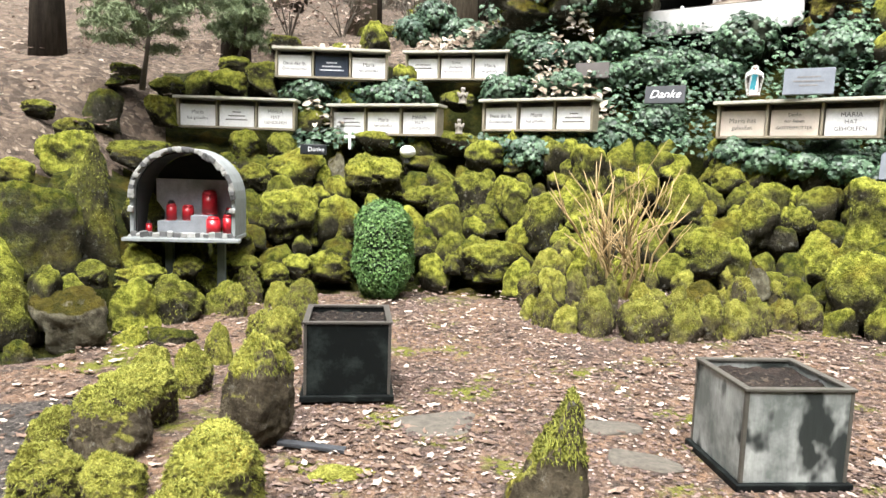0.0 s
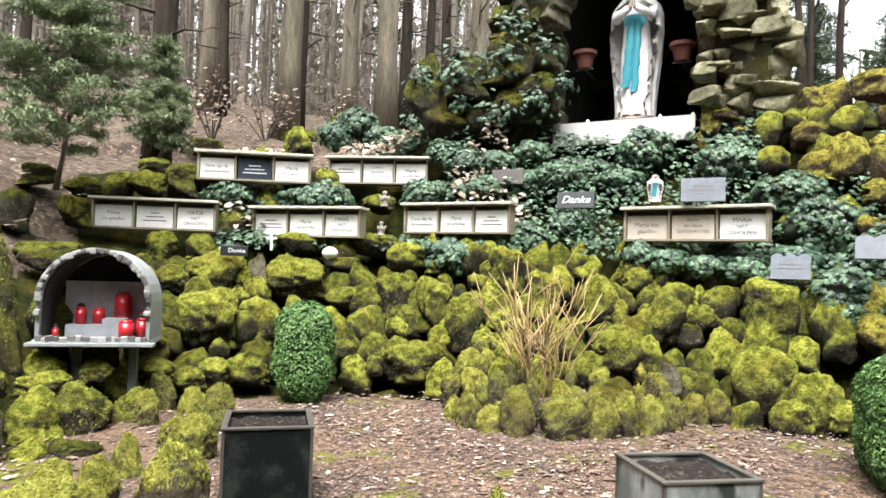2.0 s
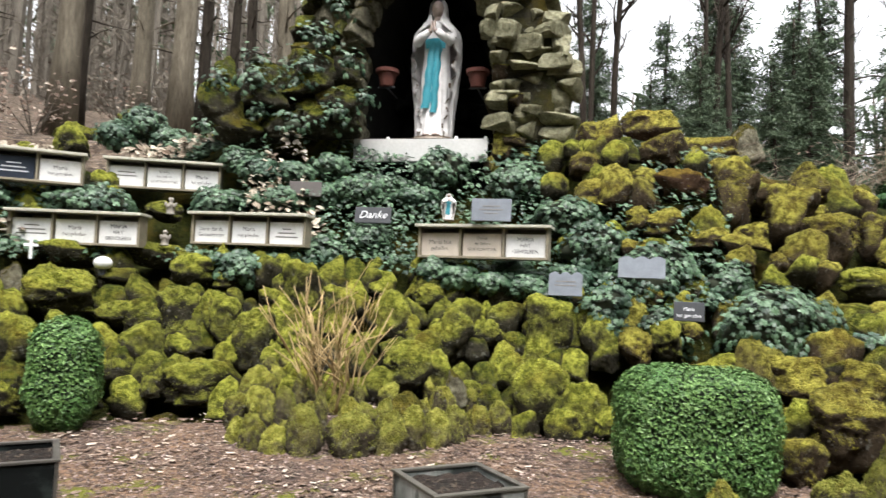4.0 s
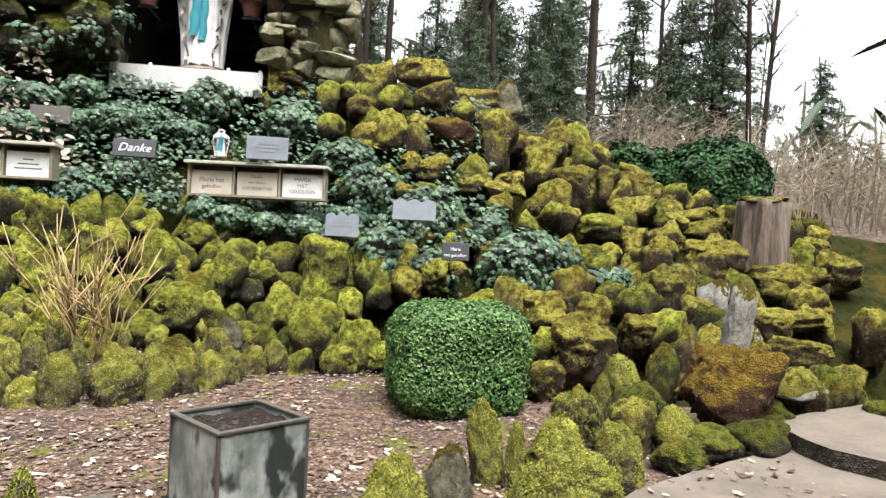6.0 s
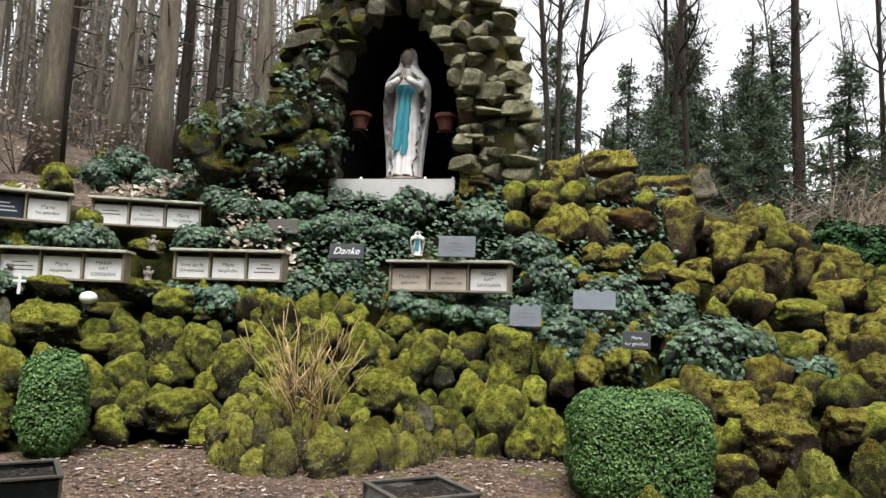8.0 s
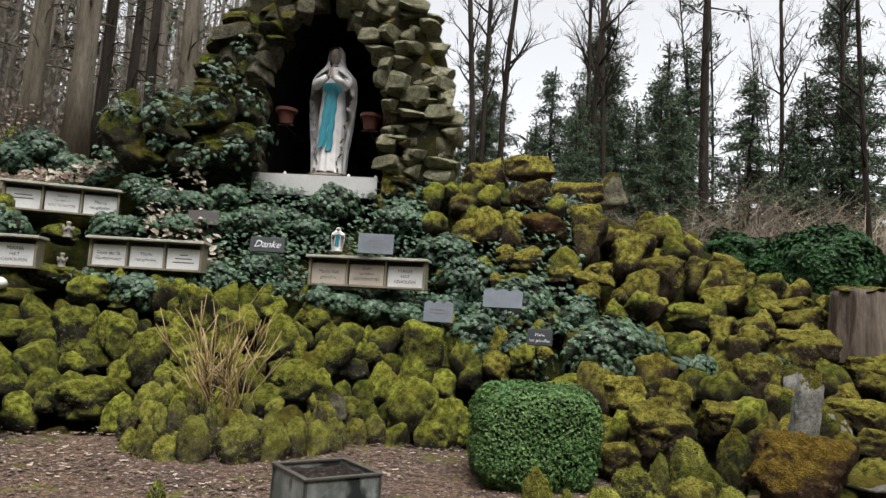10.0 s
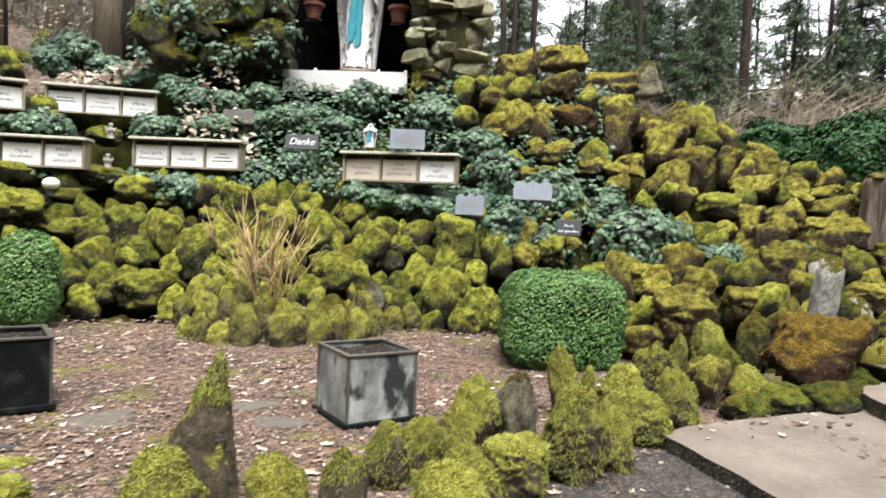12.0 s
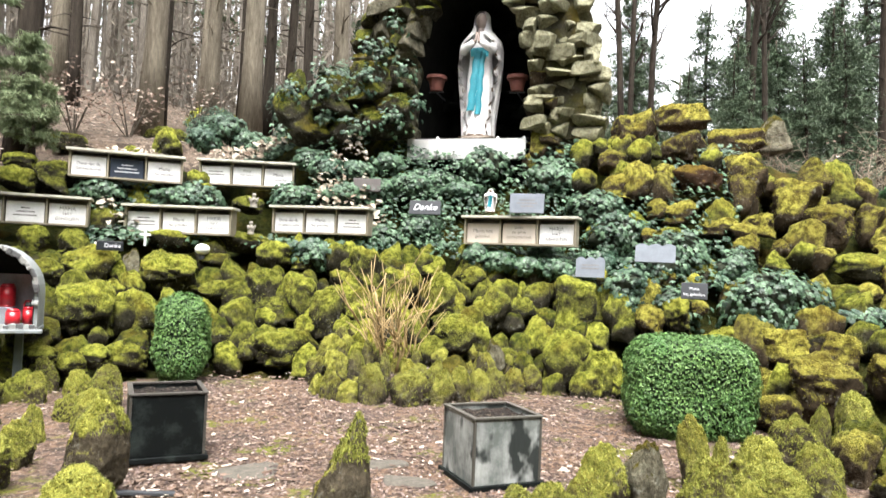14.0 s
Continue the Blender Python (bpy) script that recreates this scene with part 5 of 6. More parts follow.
def clipped_bush(m, sx, sy, sz, power, count, size, label, name, leaf=BOX_LEAF, ragged=0.03, seed=41):
    """A clipped shrub: a rounded block wholly covered by small leaves."""
    rng = random.Random(seed)
    b = thing(name, m, label, "shrub", "clipped box shrubs" if name == "box_shrub" else "")

    def surface(d, k):
        q = sum(abs(c) ** power for c in d) ** (-1 / power)
        k *= 1 + ragged * 2.2 * noise.noise(d * 2.6 + Vector((seed, 0, 0)))
        return Vector((d.x * q * sx / 2 * k, d.y * q * sy / 2 * k, sz / 2 + d.z * q * sz / 2 * k))

    # closed near-black body stands in for the shade behind the leaves
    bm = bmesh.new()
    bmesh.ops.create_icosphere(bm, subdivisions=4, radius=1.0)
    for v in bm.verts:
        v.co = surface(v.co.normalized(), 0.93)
    part("twig_core", bm, plain(name + "_core", (0.012, 0.025, 0.008), 0.9), b, "solid dark core that gives shade behind the leaves", True)
    places = []
    while len(places) < count:
        d = Vector((rng.uniform(-1, 1), rng.uniform(-1, 1), rng.uniform(-1, 1)))
        if 0.1 < d.length:
            d.normalize()
            p = surface(d, rng.uniform(0.94, 1.02 + ragged))
            n = Vector((math.copysign(abs(d.x) ** (power - 1), d.x) / sx, math.copysign(abs(d.y) ** (power - 1), d.y) / sy, math.copysign(abs(d.z) ** (power - 1), d.z) / sz)).normalized()
            places.append((p, n + Vector((0, 0, 0.3)), rng.uniform(0.7, 1.25) * size))
    leaf_mesh("leaves", places, leaf, OVAL, rng, b)
    bm = bmesh.new()
    tube(bm, [(0, 0, -0.12), (0.01, 0, sz * 0.4)], [0.03, 0.02], 7)
    part("stem", bm, TWIG, b)
    return b


clipped_bush(pose(-0.68, 6.56, 0.14), 0.54, 0.52, 0.88, 3.0, 11000, 0.028, "clipped upright box shrub with small bright leaves", "box_shrub", ragged=0.055)
clipped_bush(pose(3.85, 4.08, 0.02, 0, 0, -24), 1.08, 0.84, 0.88, 4.4, 27000, 0.026, "broad clipped box shrub with rounded corners", "box_shrub", seed=42)
clipped_bush(pose(10.75, 5.75, 1.75), 1.55, 1.55, 1.45, 2.4, 16000, 0.075, "large dark evergreen shrub behind the rocks", "evergreen_shrub", DARK_LEAF, 0.09, 43)
clipped_bush(pose(9.95, 6.75, 2.15), 1.1, 1.1, 1.0, 2.2, 7000, 0.07, "dark evergreen shrub behind the rocks", "evergreen_shrub", DARK_LEAF, 0.12, 44)


def bare_shrub():
    s = thing("bare_shrub", pose(1.50, 5.98, 0.32), "leafless shrub of dry straw-coloured canes in the raised bed", "shrub")
    rng = random.Random(8)
    for i in range(19):
        a, spread = rng.uniform(0, 6.283), rng.uniform(0.1, 0.72)
        tall = rng.uniform(0.75, 1.4) * (1.0 - 0.3 * spread)
        fx, fy = math.cos(a) * spread, math.sin(a) * spread * 0.7
        base = Vector((math.cos(a) * spread * 0.2, math.sin(a) * spread * 0.14, -0.1))
        mid = base + Vector((fx * 0.34 + rng.uniform(-0.04, 0.04), fy * 0.38, tall * 0.55))
        tip = base + Vector((fx * 0.8 + rng.uniform(-0.06, 0.06), fy, tall))
        bm = bmesh.new()
        r = rng.uniform(0.006, 0.0115)
        tube(bm, [base, base.lerp(mid, 0.5) + Vector((rng.uniform(-0.05, 0.05), rng.uniform(-0.04, 0.04), 0)), mid, mid.lerp(tip, 0.5) + Vector((rng.uniform(-0.07, 0.07), rng.uniform(-0.05, 0.05), 0.02)), tip], [r, r * 0.95, r * 0.8, r * 0.6, r * 0.35], 5)
        for _ in range(rng.randint(3, 6)):
            o = mid.lerp(tip, rng.uniform(-0.5, 0.6))
            e = o + Vector((rng.uniform(-0.3, 0.3), rng.uniform(-0.2, 0.2), rng.uniform(0.15, 0.5)))
            tube(bm, [o, o.lerp(e, 0.5) + Vector((0, 0, 0.02)), e], [r * 0.7, r * 0.6, r * 0.35], 4)
        part("cane", bm, CANE, s, "", True)
    return s


bare_shrub()


# ---- the candle shrine ----
SHRINE_GREY = plain("grey_painted_shrine", (0.24, 0.26, 0.26), 0.7, scale=7, lo=0.7, hi=1.15)
# near-black for the lining, the back wall and the candle caps
SHRINE_DARK = plain("shrine_black", (0.03, 0.03, 0.03), 0.9, scale=6)
SHRINE_BACK = plain("worn_shrine_back", (0.7, 0.69, 0.73), 0.85, scale=6, lo=0.55, hi=1.2)
CHIP_PALE = plain("pale_stone_chip", (0.29, 0.29, 0.275), 0.8, scale=20)
CHIP_GREY = plain("grey_stone_chip", (0.09, 0.09, 0.09), 0.8, scale=20)
POST_GREEN = plain("grey_green_post", (0.085, 0.1, 0.09), 0.8, scale=9)
RED_GLASS = plain("red_candle_plastic", (0.5, 0.015, 0.025), 0.3, scale=14, lo=0.7, hi=1.2, bump=0.02, spec=0.6)
GREY_BOX = plain("grey_painted_block", (0.26, 0.275, 0.3), 0.6, scale=10)
SHRINE = pose(-2.33, 5.76, 0.73, 0, 0, 7)


def arch_rows(half, straight, n=18):
    """The outline of a round-headed opening, from the left foot to the right foot."""
    return [(-half, 0.0)] + [(-half * math.cos(a), straight + half * math.sin(a)) for a in (math.pi * i / n for i in range(n + 1))] + [(half, 0.0)]


def arch_strip(y0, y1, inner, outer):
    """A vault: the space between two round arches."""
    bm = bmesh.new()
    rings = [[bm.verts.new((x, y, z)) for x, z in row] for y, row in ((y0, inner), (y0, outer), (y1, outer), (y1, inner))]
    for a, b in ((0, 1), (1, 2), (2, 3), (3, 0)):
        for i in range(len(inner) - 1):
            bm.faces.new((rings[a][i], rings[a][i + 1], rings[b][i + 1], rings[b][i]))
    bmesh.ops.recalc_face_normals(bm, faces=bm.faces)
    return bm


def candle_shrine():
    s = thing("candle_shrine", SHRINE, "small grey arched candle shrine on two posts", "shrine")
    half, straight = 0.44, 0.33
    inner, outer = arch_rows(half - 0.03, straight - 0.0), arch_rows(half, straight)
    part("vault", arch_strip(0.0, 0.5, inner, outer), SHRINE_GREY, s, "grey painted barrel vault")
    part("lining", arch_strip(0.05, 0.49, arch_rows(half - 0.045, straight), arch_rows(half - 0.032, straight)), SHRINE_DARK, s, "near-black lining")
    bm = bmesh.new()
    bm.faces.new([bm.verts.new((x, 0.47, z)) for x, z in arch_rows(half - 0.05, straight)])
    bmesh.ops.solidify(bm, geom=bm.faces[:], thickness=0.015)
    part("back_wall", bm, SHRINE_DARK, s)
    part("back_panel", boxed(0.0, 0.44, 0.02, 0.70, 0.02, 0.47, 0.003), SHRINE_BACK, s, "scuffed pale grey panel")
    part("floor_board", boxed(0, 0.22, -0.03, 0.9, 0.54, 0.035, 0.005), SHRINE_GREY, s)
    part("tray", boxed(0, -0.03, -0.035, 0.98, 0.1, 0.03, 0.006), SHRINE_GREY, s)
    part("front_rail", boxed(0, 0.0, 0.0, 0.84, 0.03, 0.035, 0.004), SHRINE_GREY, s, "grey rail behind stone chips")
    rng = random.Random(17)
    x = -0.43
    while x < 0.42:
        w = rng.uniform(0.03, 0.075)
        bm = boxed(0, 0, 0, w, 0.035, rng.uniform(0.035, 0.06), 0.01)
        bm.transform(pose(x + w / 2, -0.03 + rng.uniform(-0.006, 0.006), -0.004, rng.uniform(-8, 8), rng.uniform(-7, 7), rng.uniform(-12, 12)))
        part("stone_chip", bm, CHIP_PALE if rng.random() < 0.6 else CHIP_GREY, s)
        x += w * 0.96
    rows = arch_rows(half - 0.018, straight, 26)
    for i in range(40):
        k = i / 39 * (len(rows) - 1)
        j = min(int(k), len(rows) - 2)
        (x0, z0), (x1, z1) = rows[j], rows[j + 1]
        x, z = x0 + (x1 - x0) * (k - j), z0 + (z1 - z0) * (k - j)
        bm = boxed(0, 0, -0.026, 0.05 * rng.uniform(0.7, 1.15), 0.05, 0.05 * rng.uniform(0.55, 1.2), 0.011)
        turn = math.degrees(math.atan2(x1 - x0, z1 - z0))
        bm.transform(pose(x, -0.015 + rng.uniform(-0.006, 0.006), z, 0, turn + 90 + rng.uniform(-10, 10), 0))
        part("stone_chip", bm, CHIP_PALE if rng.random() < 0.62 else CHIP_GREY, s)
    for x in (-0.17, 0.28):
        part("post", boxed(x, 0.2, -0.72, 0.07, 0.07, 0.7, 0.006), POST_GREEN, s, "weathered grey-green post")


candle_shrine()


def candle(x, y, z, r, h, capped):
    c = thing("grave_candle", SHRINE @ pose(x, y, z), "red plastic grave candle with a dark cap" if capped else "plain red grave candle", "candle", "candles in the shrine")
    bm = bmesh.new()
    for z0, z1, r0, r1 in ((0, h * 0.08, r * 0.9, r), (h * 0.08, h * 0.85, r, r * 0.96), (h * 0.85, h, r * 0.96, r * 0.7)):
        bmesh.ops.create_cone(bm, segments=18, radius1=r0, radius2=r1, depth=z1 - z0, cap_ends=True, matrix=Matrix.Translation((0, 0, (z0 + z1) / 2)))
    part("cup", bm, RED_GLASS, c, "", True)
    if capped:
        bm = bmesh.new()
        bmesh.ops.create_cone(bm, segments=16, radius1=r * 0.75, radius2=r * 0.4, depth=h * 0.2, cap_ends=True, matrix=Matrix.Translation((0, 0, h * 1.1)))
        part("cap", bm, SHRINE_DARK, c, "dark metal cap", True)


for row in ((-0.17, 0.26, 0.125, 0.046, 0.15, True), (-0.03, 0.28, 0.125, 0.052, 0.14, False), (0.15, 0.32, 0.18, 0.07, 0.22, False), (0.235, 0.09, 0.006, 0.062, 0.17, False), (0.35, 0.16, 0.006, 0.052, 0.19, True), (-0.33, 0.14, 0.006, 0.028, 0.10, True), (0.33, 0.34, 0.006, 0.05, 0.24, False)):
    candle(*row)
for x, w, h in ((-0.11, 0.30, 0.12), (0.12, 0.19, 0.175)):
    b = thing("block", SHRINE @ pose(x, 0.25, 0.005), "grey painted wooden block that carries candles", "block", "blocks in the shrine")
    part("body", boxed(0, 0, 0, w, 0.2, h, 0.004), GREY_BOX, b)

# ---- single tablets, signs and keepsakes on the bank ----
SLATE = plain("dark_slate", (0.035, 0.038, 0.043), 0.6, scale=8)
SLATE_PALE = plain("pale_slate", (0.17, 0.19, 0.22), 0.65, scale=8, lo=0.75, hi=1.12)


def tablet(m, w, h, stone, label, text="", ink=INK_PALE, size=0.06, wavy=False, rows=()):
    t = thing("memorial_tablet", m, label, "tablet", "single tablets on the bank")
    if wavy:
        bm = bmesh.new()
        pts = [(-w / 2, 0), (w / 2, 0)] + [(w / 2 - w * i / 12, h * (0.86 + 0.14 * abs(math.sin(i / 12 * math.pi * 3)))) for i in range(13)]
        f = bm.faces.new([bm.verts.new((x, 0, z)) for x, z in pts])
        r = bmesh.ops.extrude_face_region(bm, geom=[f])
        bmesh.ops.translate(bm, verts=[v for v in r["geom"] if isinstance(v, bmesh.types.BMVert)], vec=(0, 0.03, 0))
        bmesh.ops.recalc_face_normals(bm, faces=bm.faces)
    else:
        bm = boxed(0, 0.015, 0, w, 0.03, h, 0.006)
    part("stone_plate", bm, stone, t)
    if text:
        for i, line in enumerate(text.split("\n")):
            lettering(t, line, 0, -0.003, h * (0.62 - 0.34 * i) if "\n" in text else h * 0.5, size, ink, slant=0.35 if text == "Danke" else 0.0)
    for bw, bz in rows:
        part("line_of_writing", boxed(0, -0.002, bz, bw, 0.002, 0.012), ink, t)


tablet(pose(3.28, 6.61, 2.19, -8, 0, -30), 0.43, 0.25, SLATE_PALE, "pale grey slate tablet leaning among the ivy", rows=((0.2, 0.16), (0.26, 0.12), (0.16, 0.08)), ink=INK_SOFT)
tablet(pose(3.87, 6.02, 1.42, -10, 0, -35), 0.34, 0.25, SLATE_PALE, "pale grey stone tablet low among the ivy", wavy=True, rows=((0.2, 0.14), (0.22, 0.1)), ink=INK_SOFT)
tablet(pose(4.36, 5.43, 1.62, -14, 0, -38), 0.44, 0.22, SLATE_PALE, "pale grey tablet with a wavy upper edge", wavy=True)
tablet(pose(4.58, 5.01, 1.23, -10, 0, -40), 0.27, 0.18, SLATE, "small dark tablet with pale lettering on a rock", "Maria\nhat geholfen", INK_PALE, 0.045)
tablet(pose(2.28, 7.81, 2.19, -12, 0, -28), 0.44, 0.2, SLATE, "dark slate sign with pale script among ivy", "Danke", INK_PALE, 0.13)
tablet(pose(1.55, 8.33, 2.51, -12, 0, -20), 0.40, 0.19, plain("brown_slate", (0.06, 0.05, 0.045), 0.6), "brown-black slate sign half covered by ivy")
tablet(pose(-1.60, 7.57, 1.50, -8, 0, 12), 0.29, 0.11, plain("black_sign", (0.008, 0.01, 0.012), 0.35), "small black sign with white lettering among mossy rocks", "   Danke", INK_PALE, 0.07)
rose = thing("white_rose", pose(-1.78, 7.84, 1.56), "white artificial rose on the black sign", "flower")
bm = bmesh.new()
for i in range(9):
    bmesh.ops.create_icosphere(bm, subdivisions=2, radius=0.022, matrix=Matrix.Translation((0.025 * math.cos(i * 0.78), -0.012, 0.025 * math.sin(i * 0.78))) if i < 8 else Matrix.Translation((0, -0.025, 0)))
part("petals", bm, TABLET, rose, "", True)

cross = thing("white_cross", pose(-1.285, 8.10, 1.58, 0, 0, 8), "small white cross standing before the rack", "cross")
part("upright", boxed(0, 0, 0, 0.03, 0.02, 0.22, 0.004), TABLET, cross)
part("cross_arm", boxed(0, -0.001, 0.13, 0.13, 0.022, 0.03, 0.004), TABLET, cross)
bulb = thing("white_ball", pose(-0.59, 8.02, 1.50), "white glass ball lamp lying among the rocks", "ball")
bm = bmesh.new()
bmesh.ops.create_uvsphere(bm, u_segments=24, v_segments=14, radius=0.085, matrix=Matrix.Translation((0, 0, 0.07)) @ Matrix.Diagonal((1.1, 1, 0.85, 1)))
part("globe", bm, plain("white_glass", (0.82, 0.82, 0.8), 0.3, scale=6, lo=0.93, hi=1.03, bump=0.02), bulb, "", True)
bm = bmesh.new()
bmesh.ops.create_cone(bm, segments=16, radius1=0.04, radius2=0.035, depth=0.08, cap_ends=True, matrix=Matrix.Translation((0, 0.01, -0.02)))
part("socket", bm, SLATE, bulb)


def figurine(x, y, z, tall, label, stone, yaw=0.0):
    """A small weathered garden figure, as one plain mesh."""
    bm = bmesh.new()
    prof = [(0.0, 0.0), (0.27, 0.0), (0.28, 0.07), (0.2, 0.1), (0.24, 0.25), (0.19, 0.45), (0.2, 0.58), (0.12, 0.68), (0.09, 0.72), (0.14, 0.8), (0.15, 0.88), (0.1, 0.97), (0.0, 1.0)]
    rings = [[bm.verts.new((r * math.cos(t), r * 0.8 * math.sin(t), z)) for t in (2 * math.pi * k / 20 for k in range(20))] for r, z in prof[1:-1]]
    for a, b in zip(rings, rings[1:]):
        for k in range(20):
            bm.faces.new((a[k], a[(k + 1) % 20], b[(k + 1) % 20], b[k]))
    bm.faces.new(rings[0][::-1])
    bm.faces.new(rings[-1])
    for sx in (-1, 1):
        bmesh.ops.create_icosphere(bm, subdivisions=2, radius=1.0, matrix=pose(sx * 0.2, 0.1, 0.5, 0, sx * 25, 0) @ Matrix.Diagonal((0.1, 0.07, 0.24, 1)))
        bmesh.ops.create_icosphere(bm, subdivisions=2, radius=1.0, matrix=pose(sx * 0.12, -0.16, 0.48, 0, sx * -35, 0) @ Matrix.Diagonal((0.07, 0.07, 0.16, 1)))
    for v in bm.verts:
        v.co += v.co.normalized() * 0.025 * noise.noise(v.co * 8)
    bm.transform(Matrix.Scale(tall, 4))
    ob = part("figurine", bm, stone, None, shaded=True)
    ob.matrix_basis = pose(x, y, z, 0, 0, yaw)
    tagged(ob, label, "figurine", "small garden figures")


PUTTO = plain("weathered_plaster", (0.27, 0.245, 0.205), 0.8, scale=12, lo=0.65, hi=1.1)
figurine(0.03, 8.72, 2.20, 0.21, "pale weathered garden figurine on a mossy rock", PUTTO, 10)
figurine(0.0, 8.2, 1.80, 0.18, "pale weathered garden figurine before the rocks", PUTTO, -15)
statue(pose(3.02, 7.22, 2.23, 0, 0, -20) @ Matrix.Diagonal((1.6, 1.3, 1.0, 1)), 0.31, "small white and blue figurine among the ivy", 36)

# ---- pots in the niche ----
# clay red lowered so the pots carry the niche's shade in their colour
CLAY = plain("terracotta", (0.11, 0.032, 0.022), 0.8, scale=12, lo=0.7, hi=1.2)


def pot(m):
    p = thing("flower_pot", m, "terracotta flower pot on an iron bracket in the niche", "pot", "pots in the niche")
    bm = bmesh.new()
    prof = [(0.0, 0.0), (0.085, 0.0), (0.125, 0.17), (0.15, 0.17), (0.15, 0.215), (0.132, 0.215), (0.115, 0.16), (0.0, 0.16)]
    rings = [[bm.verts.new((r * math.cos(t), r * math.sin(t), z)) for t in (2 * math.pi * k / 24 for k in range(24))] for r, z in prof[1:-1]]
    for a, b in zip(rings, rings[1:]):
        for k in range(24):
            bm.faces.new((a[k], a[(k + 1) % 24], b[(k + 1) % 24], b[k]))
    bm.faces.new(rings[0][::-1])
    bm.faces.new(rings[-1])
    part("clay_body", bm, CLAY, p, "", False)
    bm = bmesh.new()
    tube(bm, [(0, 0, -0.012), (0, 0.5, -0.012)], [0.012, 0.012], 6)
    tube(bm, [(-0.11, 0, -0.012), (0.11, 0, -0.012)], [0.012, 0.012], 6)
    part("bracket", bm, SLATE, p, "dark iron bracket")


pot(GROTTO @ pose(-0.63, 0.45, 1.18) @ Matrix.Scale(1.12, 4))
pot(GROTTO @ pose(0.70, 0.42, 1.13) @ Matrix.Scale(1.12, 4))

# ---- tree stump ----
stump = thing("tree_stump", pose(8.08, 3.64, 1.22, 0, 0, -60) @ Matrix.Diagonal((0.8, 0.8, 0.96, 1)), "broken grey-brown tree stump with a mossy top", "stump")
bm = bmesh.new()
rings = []
for i in range(12):
    z = i / 11
    rag = lambda t: 0.035 * noise.noise(Vector((math.cos(t) * 7, math.sin(t) * 7, z * 1.5))) + 0.05 * noise.noise(Vector((math.cos(t) * 3.5, math.sin(t) * 3.5, z)))
    rings.append([bm.verts.new(((0.40 - 0.07 * z + rag(t) + 0.05 * noise.noise(Vector((math.cos(t) * 2, math.sin(t) * 2, z * 0.6)))) * math.cos(t),
                               (0.36 - 0.05 * z + rag(t) + 0.05 * noise.noise(Vector((math.cos(t) * 3, math.sin(t) * 3, z * 0.6 + 4)))) * math.sin(t),
                               z * 0.86 + (0.06 * noise.noise(Vector((math.cos(t) * 2, math.sin(t) * 2, 8))) if i > 9 else 0))) for t in (2 * math.pi * k / 36 for k in range(36))])
for a, b in zip(rings, rings[1:]):
    for k in range(36):
        bm.faces.new((a[k], a[(k + 1) % 36], b[(k + 1) % 36], b[k]))
bm.faces.new(rings[-1])
part("trunk", bm, bark("stump_bark", (0.09, 0.065, 0.05), (0.42, 0.34, 0.28)), stump, "", True)
rock(stump, "slab", 0, 0, 0.80, 0.70, 0.62, 0.12, 0, 0, 0, MOSS_OLD, 3, 3, "moss_cap")

# ---- fallen leaves ----
rng = random.Random(77)
places, n = [], 0
while n < 7500:
    x, y = rng.uniform(-2.6, 5.2), rng.uniform(0.1, 7.4)
    dx, dy = x - HUB.x, y - HUB.y
    if math.hypot(dx, dy) > float(np.interp(math.degrees(math.atan2(dx, dy)), PHI, R_BASE)) or noise.noise(Vector((x * 1.1, y * 1.1, 2))) < rng.uniform(-0.35, 0.45):
        continue
    on_slab = inside(x, y, LANDING)
    if rng.random() < (0.45 if on_slab else 0.25 if y < 1.7 else 0.0):
        continue
    places.append(((x, y, (0.095 if on_slab else height(x, y)) + 0.009), (0, 0, 1.6), rng.choice([0.016, 0.02, 0.024, 0.028, 0.035, 0.045, 0.06, 0.07]) * rng.uniform(0.8, 1.25)))
    n += 1
tagged(leaf_mesh("fallen_leaves", places, DEAD_LEAF, DRY, rng, loose=0.2), "pale dry leaves strewn over court and path", "leaves", kind="stuff")
places = []
for _ in range(2700):
    p = rng.uniform(-14, 10)
    r = rng.uniform(float(np.interp(p, PHI, R_MID)) + 0.2, float(np.interp(p, PHI, R_TOP)) + 0.6)
    x, y = HUB.x + r * math.sin(radians(p)), HUB.y + r * math.cos(radians(p))
    if noise.noise(Vector((x * 1.3, y * 1.3, 7))) > -0.1 and not (abs(x + 0.08) < 0.9 and 8.3 < y < 9.4):
        places.append(((x, y, height(x, y) + rng.uniform(0.06, 0.3)), (0, -0.6, 1.0), rng.uniform(0.06, 0.13)))
tagged(leaf_mesh("leaves_on_bank", places, PALE_LEAF, OVAL, rng), "pale dry leaves caught among the ivy on the bank", "leaves", kind="stuff")
places = []
for _ in range(3200):
    p, r = rng.uniform(-75, -2) if rng.random() < 0.75 else rng.uniform(-2, 80), rng.uniform(7.5, 24)
    x, y = HUB.x + r * math.sin(radians(p)), HUB.y + r * math.cos(radians(p))
    if r > float(np.interp(p, PHI, R_MID)) + (0.2 if p < -24 else 1.8):
        places.append(((x, y, height(x, y) + 0.03), (0, -0.2, 1.4), rng.uniform(0.06, 0.13)))
tagged(leaf_mesh("leaves_on_hillside", places, DEAD_LEAF, DRY, rng, loose=0.3), "pale dry leaves covering the wooded hillside", "leaves", kind="stuff")

FLAT_GREY = plain("sunk_grey_stone", (0.085, 0.075, 0.06), 0.9, scale=9, lo=0.5, hi=1.4, bump=0.5)

